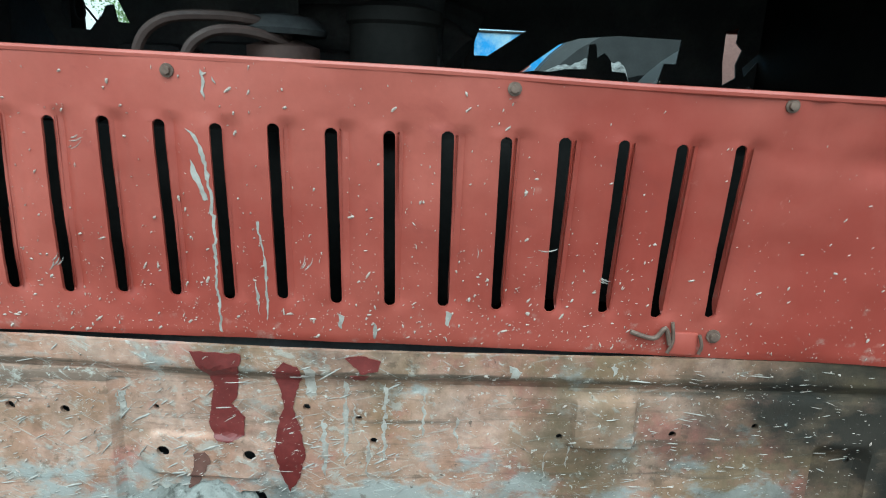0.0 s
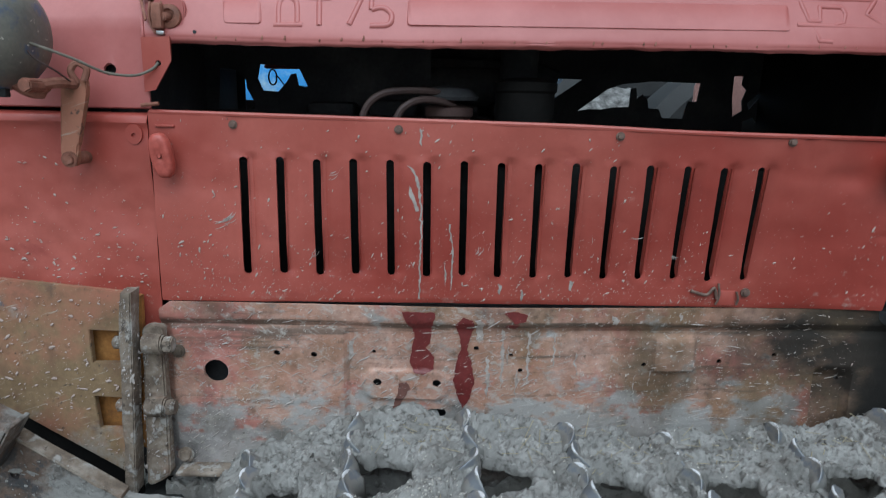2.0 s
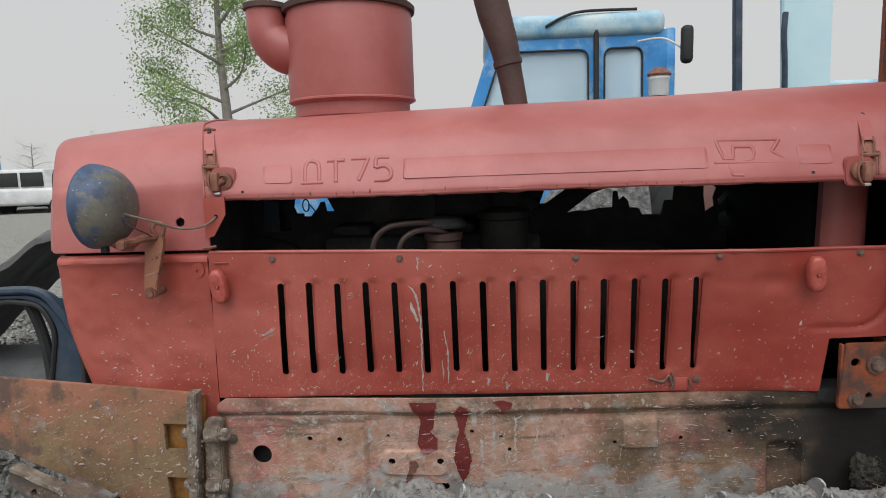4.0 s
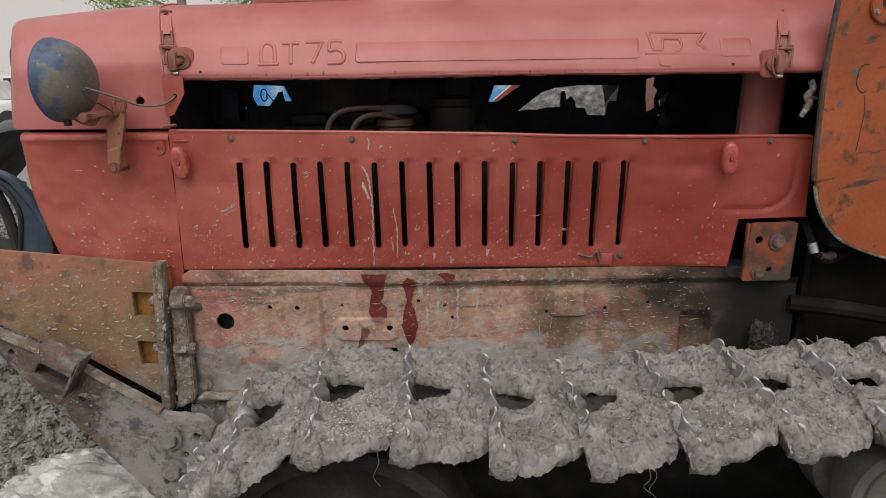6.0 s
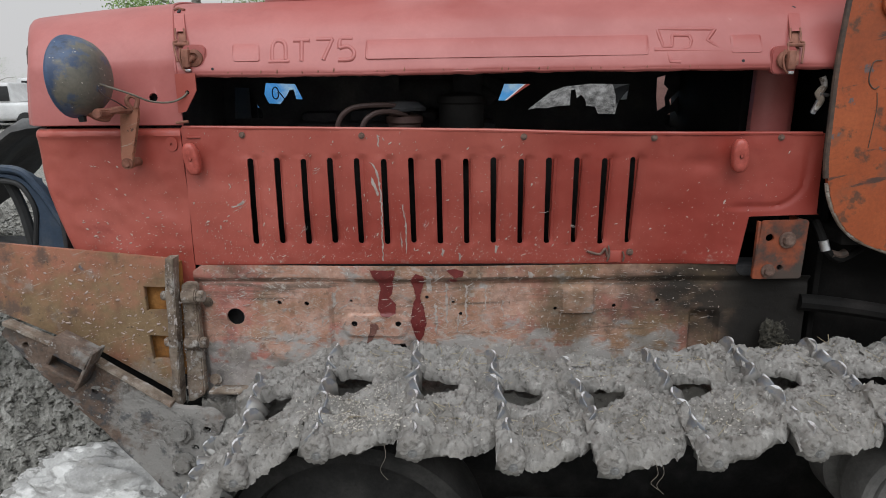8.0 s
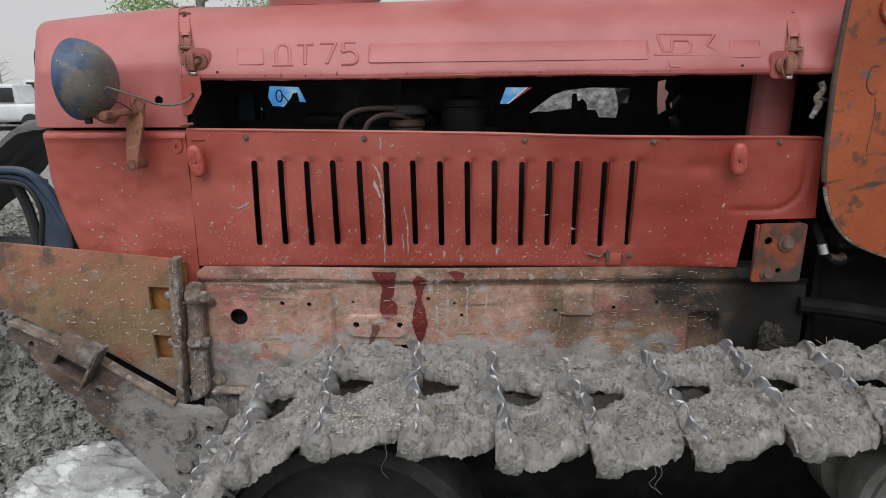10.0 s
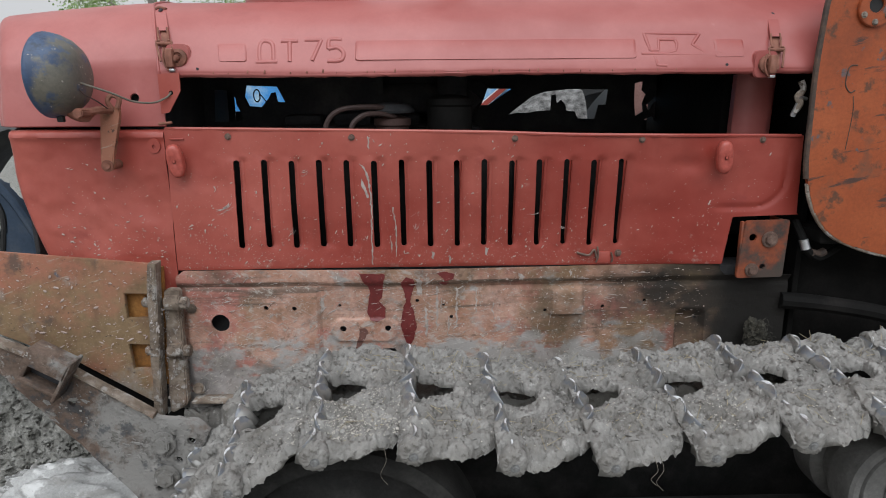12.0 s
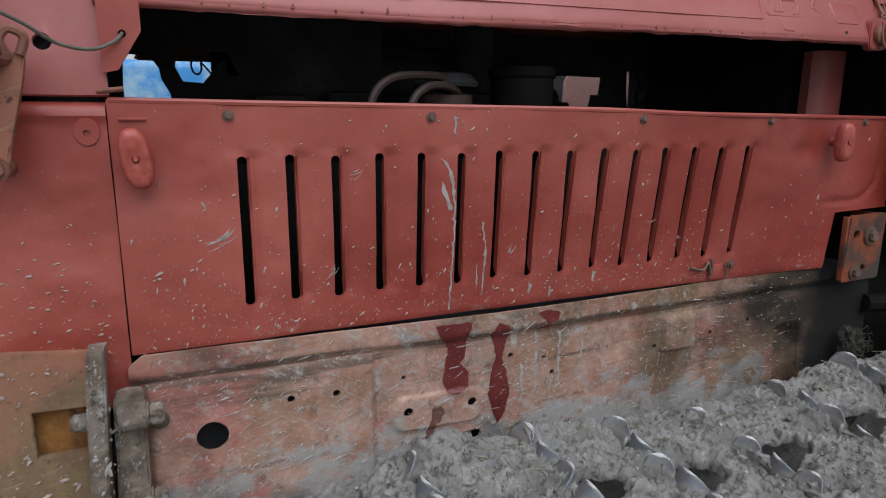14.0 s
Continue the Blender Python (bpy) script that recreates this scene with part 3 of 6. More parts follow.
def raised(name, outline, parent, height=0.002, soft=0.003):
    """A pressed pad on the hood's side with soft edges."""
    bm = slab(rounded(outline, 0.006), 0, -1)
    for v in bm.verts:
        top = v.co.y < -0.5
        x, z = v.co.x, v.co.z
        if top:
            cx, cz = sum(p[0] for p in outline) / len(outline), sum(p[1] for p in outline) / len(outline)
            x, z = x + math.copysign(min(soft, abs(cx - x)), cx - x), z + math.copysign(min(soft, abs(cz - z)), cz - z)
        v.co = Vector(on_hood(x, z, height if top else -0.004))
    return part(name, bm, HOOD, parent, smooth=60)


def stroke(name, points, parent, r=0.0042):
    plain = name == "badge_shape"
    if plain:
        points = [tuple(Vector(a).lerp(Vector(b), k / 8)) for a, b in zip(points, points[1:]) for k in range(8)] + [points[-1]]
    bm = tube([on_hood(x, z, -0.0026 if plain else -0.0042) for x, z in points], r * (1.1 if plain else 1.28), n=12, steps=1 if plain else 5)
    return part(name, bm, HOOD, parent, smooth=80)


# raised pads and lettering: the model letters and figures, and a plain badge shape
L0, L1 = 1.4125, 1.4575
raised("pressed_pad", [(-0.018, L0), (0.044, L0), (0.044, L1 - 0.004), (-0.018, L1 - 0.004)], hood)
stroke("letter_stroke", [(0.060, L0), (0.104, L0 + 0.0005)], hood)
stroke("letter_stroke", [(0.068, L0 + 0.002), (0.069, L0 + 0.03), (0.076, L1 - 0.003), (0.088, L1 - 0.003), (0.096, L1 - 0.012), (0.0965, L0 + 0.003)], hood)
stroke("letter_stroke", [(0.113, L1 - 0.002), (0.147, L1 - 0.002)], hood)
stroke("letter_stroke", [(0.130, L1 - 0.004), (0.130, L0)], hood)
stroke("figure_stroke", [(0.161, L1), (0.195, L1)], hood)
stroke("figure_stroke", [(0.195, L1), (0.176, L0 + 0.002)], hood)
stroke("figure_stroke", [(0.237, L1), (0.212, L1), (0.210, L0 + 0.026)], hood)
stroke("figure_stroke", [(0.210, L0 + 0.026), (0.228, L0 + 0.029), (0.241, L0 + 0.018), (0.236, L0 + 0.003), (0.208, L0 + 0.001)], hood)
raised("pressed_pad", [(0.264, L0 + 0.001), (0.857, L0 + 0.001), (0.857, L1 + 0.001), (0.264, L1 + 0.001)], hood)
stroke("badge_shape", [(0.874, L1 + 0.009), (0.992, L1 + 0.007)], hood, 0.0041)
stroke("badge_shape", [(0.992, L1 + 0.007), (0.974, L0 + 0.03), (1.004, L0 + 0.008)], hood, 0.0041)
stroke("badge_shape", [(1.004, L0 + 0.008), (0.866, L0 + 0.012)], hood, 0.0041)
stroke("badge_shape", [(0.874, L1 + 0.009), (0.884, L0 + 0.018), (0.902, L0 + 0.018)], hood, 0.0041)
stroke("badge_shape", [(0.902, L0 + 0.018), (0.904, L1 - 0.004), (0.938, L1 - 0.005), (0.942, L0 + 0.03), (0.938, L0 + 0.016), (0.925, L0 + 0.013)], hood, 0.0039)
stroke("badge_shape", [(0.892, L0 + 0.006), (0.898, L0 - 0.012), (0.918, L0 - 0.013)], hood, 0.0039)
raised("pressed_pad", [(1.017, L0 + 0.002), (1.084, L0 + 0.002), (1.084, L1 - 0.002), (1.017, L1 - 0.002)], hood)


def nose_place(u, v):
    side, t = (1, 2 * v) if v < 0.5 else (-1, 2 - 2 * v)
    if t < 0.22:
        y, z = hood_profile(0.22)[0] * (t / 0.22) + 0.003, 1.284 + (hood_profile(0.22)[1] - 1.284) * (t / 0.22)
    else:
        y, z = hood_profile(t)
        y += 0.003
    reach = 0.362 + 0.145 * math.sin(math.pi * min(y, 0.36) / 0.72) ** 1.2
    x = -0.137 - seam_lean(-0.137, y) - (reach - seam_lean(-0.137, y)) * u
    if side < 0:
        x -= 0.10 * (1 - u) * (1 - step(1.40, 1.46, z))
    k = max(0, (z - 1.30) / 0.27)
    z -= k * (0.036 * u ** 1.4 + 0.055 * step(0.84, 1.0, u) ** 2)
    y += 0.042 * step(0.86, 1.0, u) ** 2 + 0.0025 * fbm(x * 5, z * 5)
    x -= 0.008 * (1 - k) * u
    return x, (y + hood_skew(-0.137) * step(1.29, 1.40, z) if side > 0 else 0.72 - y), z


nose_us = lines(0, 1, 44, [(0.0632 + f * 0.0095) / 0.36 for f in (-1.0, -0.7, -0.35, 0, 0.35, 0.7, 1.0)])
nose_vs = lines(0, 1, 72, [0.0435 + 0.0095 * f * 0.72 for f in (-1.0, -0.7, -0.35, 0, 0.35, 0.7, 1.0)])
nose = part("hood_nose", pierced(nose_us, nose_vs, nose_place, (0.0, 0.004, -0.002), [disc(-0.2, 1.342, 0.0095)], 0.2), HOOD, tractor, "rounded red front hood section with a drilled hole")
part("hood_seam", tube([(x - seam_lean(x, y), y, z) for x, y, z in [hood_place(-0.139, v / 48) for v in range(49)]], 0.0035, n=6, steps=2), HOOD, tractor)
# Edge strip is dark: the shaded slit beside it is put into its colour.
part("edge_strip", tube([(-0.492, 0.11, 1.478), (-0.504, 0.085, 1.455), (-0.506, 0.078, 1.42), (-0.504, 0.074, 1.37), (-0.500, 0.066, 1.33)], 0.004, radii=[0.003, 0.005, 0.005, 0.004, 0.002]), EDGE, tractor)
part("grille_frame", box(-0.492, -0.480, 0.07, 0.66, 0.95, 1.43, 0.004), DARK, tractor)


# the slotted side panel, with dents, a notched corner and pressed slots
def panel_lean(x):
    """How far the panel's slots lean out at their tops: the upper edge is sprung outwards past the middle."""
    return 0.029 * step(-0.02, 0.60, x) * (1 - 0.85 * step(0.90, 1.20, x))


def panel_tilt(x, z):
    return 0.006 * step(0.0, 0.5, x) - panel_lean(x) * (z - 1.02) / 0.188


def panel_place(u, v):
    x = -0.142 + u * 1.392
    top = 1.279 - 0.018 * u - 0.004 * step(0.5, 0.75, x)
    low = 0.9675
    z = low + v * (top - low)
    y = 0.0045 * fbm(x * 2.6, z * 5) + 0.0018 * fbm(x * 11, z * 11) + panel_tilt(x, z)
    y += 0.005 * math.exp(-((x - 0.90) / 0.012) ** 2) * step(1.18, 1.27, z)
    y += 0.006 * math.exp(-((x - 0.985) / 0.035) ** 2 - ((z - 1.195) / 0.02) ** 2)
    d = math.hypot(max(x - 1.145, 0), max(1.165 - z, 0))
    y += 0.0042 * math.exp(-((d - 0.066) / 0.0045) ** 2) * step(1.03, 1.09, x) * (1 - step(1.2, 1.24, z))
    y += 0.0015 * step(0.975, 0.9675, z)
    k = min(max(round((x - 0.004) / 0.0594 - 0.15), 0), 14)
    mid = 0.004 + 0.0594 * k
    y += 0.0058 * math.exp(-((x - mid - 0.013) / 0.007) ** 2) * step(1.005, 1.03, z) * (1 - step(1.205, 1.222, z))
    y += -0.0022 * math.exp(-((x - mid + 0.011) / 0.006) ** 2) * step(1.005, 1.03, z) * (1 - step(1.205, 1.222, z))
    return x, y, z


def slot_at(k):
    """Upper and lower end of a slot: x, z, x, z and its half width."""
    j = 0.0015 * math.sin(k * 2.3)
    return 0.004 + 0.0592 * k, 1.2045 + j, 0.0035 + 0.0596 * k, 1.0225 + j, 0.0062 + 0.0006 * math.sin(3.1 * k)


slots = [slot_at(k) for k in range(15)]
notch = wedge((1.088, 0.985, -0.012, -0.10), (1.30, 1.083, -0.20, -0.0055))
edge = wedge((1.236, 1.3, 0.008, -0.2))
panel_us = [(x + 0.142) / 1.392 for x in lines(-0.142, 1.25, 200, [0.5 * (q[0] + q[2]) + f * q[4] for q in slots for f in (-1, -0.5, 0, 0.5, 1)] + [1.09, 1.095, 1.10])]
panel_vs = lines(0, 1, 52, [0.151 + 0.0035 * k for k in range(12)] + [0.746 + 0.0035 * k for k in range(27)] + [0.373])
side_panel = part("side_panel", pierced(panel_us, panel_vs, panel_place, (0, 0.0035, 0), [capsule(*q) for q in slots] + [notch, edge]), RED, tractor, "dented red engine side panel with fifteen upright slots")

fin = bmesh.new()
rows = [[fin.verts.new(p) for p in ((0.0068 - 0.001 * b, 0.002 + 0.010 * b, zz), (0.0088 - 0.001 * b, 0.002 + 0.010 * b, zz))] for zz, b in ((0.096, 0.05), (0.09, 0.6), (0.08, 0.95), (0.0, 1.0), (-0.08, 0.95), (-0.088, 0.6), (-0.094, 0.05))]
base = [[fin.verts.new((0.0068, 0.002, r[0].co.z)), fin.verts.new((0.0088, 0.002, r[0].co.z))] for r in rows]
for i in range(len(rows) - 1):
    for k in (0, 1):
        fin.faces.new((base[i][k], rows[i][k], rows[i + 1][k], base[i + 1][k]))
    fin.faces.new((rows[i][0], rows[i][1], rows[i + 1][1], rows[i + 1][0]))
louvre = part("louvre", fin, RED, side_panel)
louvre.matrix_basis = pose(0.004, panel_tilt(0, 1.1135), 1.1135, math.degrees(math.atan(panel_lean(0) / 0.188)), 0, 0)
for k in range(1, 15):
    c = new("louvre", louvre.data)
    c.parent = side_panel
    c.matrix_basis = pose(0.004 + 0.0594 * k, panel_tilt(0.0594 * k, 1.1135), 1.1135, math.degrees(math.atan(panel_lean(0.0594 * k) / 0.188)), 0, 0)

part("rolled_edge", tube([(x, 0.0025 + 0.0035 * fbm(x * 2.6, 1.28 * 5) + panel_tilt(x, 1.265) + 0.005 * math.exp(-((x - 0.90) / 0.012) ** 2), panel_place((x + 0.142) / 1.392, 1)[2] - 0.001) for x in [-0.14 + 1.372 * i / 60 for i in range(61)]], 0.0042, n=8, steps=2), RED, side_panel)
for x, z in ((-0.009, 1.261), (0.2545, 1.259), (0.5995, 1.256), (0.8715, 1.252), (1.146, 1.249)):
    bolt("bolt", x, panel_place((x + 0.142) / 1.392, (z - 0.9675) / (1.279 - 0.018 * (x + 0.142) / 1.392 - 0.9675))[1] - 0.001, z, 0.0048, side_panel, BOLT)
bolt("bolt", 0.846, 0.008, 0.996, 0.0055, side_panel, BOLT)
part("weld_patch", tube([(0.752, 0.006, 0.998), (0.778, 0.004, 0.992), (0.79, 0.004, 1.004), (0.797, 0.005, 0.985)], 0.0028), BOLT, side_panel)
part("weld_patch", box(0.797, 0.829, 0.0065, 0.012, 0.972, 0.999, 0.002), RED, side_panel)
part("weld_patch", tube([(0.797, 0.004, 1.012), (0.80, 0.004, 0.99), (0.795, 0.004, 0.975)], 0.002), BOLT, side_panel)
part("weld_patch", tube([(0.829, 0.004, 0.998), (0.833, 0.004, 0.985), (0.831, 0.005, 0.975)], 0.002), BOLT, side_panel)


def knob(x, z, turn):
    """A flat oval turning catch with softened edges and a pin in its dished middle."""
    pts = [(0.0168 * math.copysign(abs(math.cos(a)) ** 0.75, math.cos(a)), 0.0355 * math.copysign(abs(math.sin(a)) ** 0.8, math.sin(a))) for a in [2 * math.pi * q / 36 for q in range(36)]]
    bm = bmesh.new()
    rings = []
    for off, f in ((-0.014, 0.86), (-0.016, 0.97), (-0.022, 1.0), (-0.029, 0.97), (-0.0325, 0.88), (-0.034, 0.70), (-0.0335, 0.30), (-0.0325, 0.16), (-0.0325, 0.05)):
        rings.append([bm.verts.new((p * f - 0.0015, off - 0.05 * q, q * f)) for p, q in pts])
    for a, b in zip(rings, rings[1:]):
        for q in range(36):
            bm.faces.new((a[q], a[(q + 1) % 36], b[(q + 1) % 36], b[q]))
    bm.faces.new(rings[0][::-1]), bm.faces.new(rings[-1])
    rod((0, -0.020, 0), (0, 0.004, 0), 0.008, bm=bm)
    y = panel_tilt(x, z)
    bm.transform(pose(x, y, z, 0, turn, 0))
    k = part("catch_knob", bm, KNOB, side_panel, smooth=60)
    part("screw", rod((x - 0.0015, y - 0.0325, z), (x - 0.0015, y - 0.0345, z), 0.0038, n=12, bevel=0.001), KNOB, k)
    part("slot_bar", box(x - 0.018, x + 0.012, y - 0.0035, y + 0.003, z + 0.043, z + 0.0465, 0.001), RED, side_panel)


knob(-0.113, 1.212, -8)
knob(1.051, 1.214, -4)


# the lower front side sheet
def front_place(u, v):
    z = 0.90 + v * 0.3765
    left = -0.500 + 0.066 * step(1.20, 0.9, z) + 0.02 * step(1.22, 1.27, z) * 0
    x = left + u * (-0.1432 - 0.001 * (1 - v) - left)
    y = 0.007 * fbm(x * 6, z * 6, 2) + 0.09 * (1 - step(0, 0.13, u)) ** 2 + 0.002 + 0.0015 * fbm(x * 16, z * 16)
    y += -0.004 * math.exp(-((z - 1.262) / 0.006) ** 2) + 0.012 * step(1.27, 1.278, z)
    return x, y, z


front_sheet = part("front_side_sheet", sheet(70, 70, front_place, (0.0, 0.0035, 0)), RED, tractor, "dented red front side sheet with mud spots")
part("washer_plate", slab(rounded(ring_pts(-0.164, 1.243, 0.0135, 14, 0.016), 0.004), -0.006, 0.003, [ring_pts(-0.164, 1.241, 0.004, 10)], bm=None), RED, front_sheet)
part("hinge_tab", slab([(-0.142, 1.39), (-0.098, 1.392), (-0.098, 1.356), (-0.125, 1.312), (-0.142, 1.308)], -0.003, 0.001, [ring_pts(-0.118, 1.352, 0.0045, 10)]), RED, tractor)
part("seam_pin", rod((-0.15, -0.002, 1.288), (-0.122, -0.003, 1.291), 0.003, n=8), RUST, tractor)


def clasp(x, zt, mirror):
    """A sprung hood fastener: strap, wire links, a hook and a round boss on a plate."""
    def at(dx, z, off):
        p = Vector(on_hood(x + dx, z, off * 0.65))
        p.x += 0.3 * p.y if mirror < 0 else 0.0
        return p

    top = part("hood_clasp", sheet(6, 8, lambda u, v: at(-0.0115 + 0.023 * u + 0.003 * (1 - v), zt - 0.006 - 0.042 * (1 - v), 0.009 + 0.007 * (1 - v)), (0, 0.0035, 0)), HOOD, tractor, "sprung wire hood clasp with rusty hook")
    part("strap_eye", tube([at(-0.012, zt + 0.004, 0.004), at(0, zt + 0.008, 0.010), at(0.012, zt + 0.004, 0.004)], 0.003), RUST, top)
    # Solid dark plug drawn for the shade in the strap's open hole.
    part("strap_slot", rod(at(0, zt - 0.001, 0.002), at(0, zt + 0.001, 0.012), 0.0048, n=12), DARK, top)
    zm = zt - 0.046
    for q in (-1, 1):
        part("wire_link", tube([at(q * 0.0095 + 0.002, zm + 0.004, 0.015), at(q * 0.0105 + 0.003, zm - 0.016, 0.016), at(q * 0.006 + 0.004, zm - 0.03, 0.018), at(q * 0.002 + 0.004, zm - 0.031, 0.02)], 0.0021), RUST, top)
        part("wire_link", tube([at(q * 0.008 + 0.004, zm - 0.024, 0.021), at(q * 0.0155 + 0.004, zm - 0.026, 0.02), at(q * 0.0165 + 0.004 - 0.002 * q, zm - 0.045, 0.018), at(q * 0.012 + 0.005, zm - 0.066, 0.016)], 0.0023), RUST, top)
    part("hook_tongue", sheet(4, 6, lambda u, v: at(-0.0075 + 0.015 * u + 0.004, zm + 0.004 - 0.075 * v, 0.006 + 0.006 * v), (0, 0.004, 0)), RUST, top)
    part("cross_pin", rod(at(-0.012, zm - 0.03, 0.017), at(0.02, zm - 0.03, 0.017), 0.0042, n=10), RUST, top)
    c = at(0.012 * mirror + 0.004, zt - 0.105, 0.0)
    bx = c.x + 0.010 * mirror
    part("base_plate", slab(rounded([(bx - 0.025, c.z - 0.028), (bx + 0.025, c.z - 0.028), (bx + 0.025, c.z + 0.028), (bx - 0.025, c.z + 0.028)], 0.016), c.y - 0.004, c.y + 0.012, bevel=0.002), HOOD, top)
    part("boss", lathe([(0.006, 0.0), (0.0165, 0.0), (0.0185, 0.003), (0.0175, 0.008), (0.011, 0.010), (0.009, 0.006), (0.006, 0.006)], (bx + 0.002, c.y - 0.003, c.z), (0, -1, 0), 24), RUST, top)
    part("boss_pin", rod((bx + 0.002, c.y, c.z), (bx + 0.002 - 0.006 * mirror, c.y - 0.02, c.z - 0.002), 0.0065, n=14, bevel=0.0015), RUST, top)
    part("hook_block", box(c.x - 0.010, c.x + 0.006, c.y - 0.024, c.y - 0.004, c.z - 0.02, c.z + 0.018, 0.004), RUST, top)
    part("wire_tail", tube([(c.x - 0.014, c.y - 0.012, c.z + 0.02), (c.x - 0.016, c.y - 0.014, c.z - 0.005), (c.x - 0.008, c.y - 0.016, c.z - 0.024), (c.x + 0.006, c.y - 0.015, c.z - 0.025)], 0.0022), RUST, top)
    part("bright_lug", box(c.x - 0.006, c.x + 0.006, c.y - 0.018, c.y - 0.01, c.z - 0.028, c.z - 0.022, 0.0015), SILVER, top)


clasp(-0.125, 1.528, 1)
clasp(1.146, 1.506, -1)

# headlamp on its bracket
lamp = tagged(new("headlamp_mount"), "round dark blue-grey headlamp on a rusty bracket")
lamp.parent = tractor
axis = Vector((-1.0, 0.02, 0.02)).normalized()
c = Vector((-0.306, -0.088, 1.384))
shell = part("lamp_shell", lathe([(1.08 * r, 1.08 * h) for r, h in ((0.0, -0.0565), (0.020, -0.0555), (0.037, -0.0515), (0.052, -0.043), (0.0635, -0.030), (0.071, -0.014), (0.0742, -0.001), (0.0745, 0.004), (0.0752, 0.005), (0.0750, 0.009), (0.072, 0.012), (0.05, 0.019), (0.0, 0.022))], c, axis, 48), LAMP, lamp, "dark blue-grey painted lamp shell with brown dust", smooth=50)
part("rim_clip", box(-0.006, 0.006, -0.006, 0.006, -0.012, 0.008, 0.002, m=Matrix.Translation(c + Vector((0.008, -0.01, -0.076)))), RUBBER, shell)
part("lamp_neck", tube([c + Vector((0.02, 0.0, -0.06)), c + Vector((0.036, 0.006, -0.074)), c + Vector((0.045, 0.02, -0.078))], 0.014, radii=[0.017, 0.014, 0.012]), RUST, lamp)
part("swivel_bolt", rod((-0.250, -0.128, 1.313), (-0.250, -0.078, 1.313), 0.011, n=6, bevel=0.002), RUST, lamp)
part("arm", tube([(-0.250, -0.10, 1.313), (-0.238, -0.07, 1.318), (-0.226, -0.04, 1.317)], 0.008), RUST, lamp)
part("bracket", slab(rounded([(-0.248, 1.322), (-0.208, 1.326), (-0.212, 1.30), (-0.233, 1.22), (-0.235, 1.194), (-0.257, 1.194), (-0.258, 1.22)], 0.009), -0.045, -0.034, bevel=0.002), PLOUGH, lamp, "rusty ochre lamp bracket")
part("bracket_foot", rod((-0.246, 0.006, 1.205), (-0.246, -0.04, 1.205), 0.010, n=14), RUST, lamp)
bolt("bracket_bolt", -0.246, -0.045, 1.205, 0.0085, lamp, RUST)
part("hook", tube([(-0.222, -0.045, 1.318), (-0.228, -0.05, 1.335), (-0.220, -0.048, 1.347), (-0.207, -0.045, 1.340), (-0.212, -0.045, 1.322)], 0.005), RUST, lamp)
part("lamp_cable", tube([c + Vector((0.052, -0.022, -0.012)), (-0.205, -0.085, 1.352), (-0.178, -0.05, 1.335), (-0.15, -0.02, 1.332), (-0.127, -0.008, 1.342), (-0.117, -0.004, 1.353)], 0.0021), ROOT, lamp)
part("lamp_wire", tube([c + Vector((0.050, -0.024, -0.014)), c + Vector((0.062, -0.020, -0.034)), c + Vector((0.078, 0.0, -0.05)), (-0.226, -0.05, 1.318)], 0.0013), HOSE, lamp)
part("grommet", rod(c + Vector((0.044, -0.022, -0.010)), c + Vector((0.056, -0.026, -0.012)), 0.006, n=12), RUBBER, lamp)


# the frame side plate, with pressed flange, bosses and drilled holes
def frame_place(u, v):
    x = -0.148 + u * 1.405
    zt = 0.9665
    z = 0.60 + v * (zt - 0.60)
    y = 0.001 + 0.0035 * fbm(x * 3, z * 5, 4) + 0.0012 * fbm(x * 14, z * 22, 1) - 0.006 * math.exp(-((x - 0.40) / 0.16) ** 2) + 0.022 * step(0.46, 1.0, x)
    y += -0.008 * step(0.925, 0.941, z)
    y += 0.004 * math.exp(-((z - 0.921) / 0.006) ** 2) * step(0.3, 0.6, x)
    y += -0.010 * step(0.172, 0.16, x) * step(-0.14, -0.125, x) * step(0.655, 0.67, z) * (1 - step(0.921, 0.93, z))
    bx, bz = (x - 0.734), (z - 0.876)
    y += -0.012 * step(0.042, 0.032, abs(bx)) * step(-0.028, -0.022, bz) * (1 - step(0.03, 0.05, bz))
    d = max(abs(x - 0.268) - 0.05, 0)
    ring = math.hypot(d, z - 0.822)
    y += -0.005 * step(0.031, 0.024, ring)
    y += -0.018 * step(1.0, 1.004, x) * 0 + 0.016 * step(0.995, 1.003, x) * (1 - step(0.83, 0.86, z)) * (1 - step(1.06, 1.07, x))
    return x, y, z


FRAME_HOLES = ((-0.056, 0.8455, 0.0205), (0.048, 0.879, 0.0055), (0.111, 0.877, 0.0055), (0.213, 0.881, 0.0035), (0.219, 0.826, 0.0075), (0.322, 0.827, 0.0075), (0.389, 0.892, 0.0045), (0.449, 0.881, 0.0035), (0.4665, 0.852, 0.0045), (0.684, 0.861, 0.0042), (0.820, 0.866, 0.0045), (0.920, 0.877, 0.004), (1.049, 0.828, 0.004))
STEPS = (-1.0, -0.75, -0.4, 0.0, 0.4, 0.75, 1.0)
frame_us = [(x + 0.148) / 1.405 for x in lines(-0.148, 1.257, 290, [x + f * r for x, z, r in FRAME_HOLES for f in STEPS] + [0.308, 0.311, 0.316, 0.33, 0.334, 0.337])]
frame_vs = lines(0, 1, 76, [(z + f * r - 0.60) / 0.3665 for x, z, r in FRAME_HOLES for f in STEPS] + [(z - 0.60) / 0.3665 for z in (0.761, 0.764, 0.769, 0.774, 0.777)])
corner = wedge((-0.16, 0.945, 0.03, 0.022))
gap = wedge((1.088, 0.0, 0.0, -1.0), (0.0, 0.938, 1.0, 0.0), (1.088, 0.952, 0.017, -0.017))
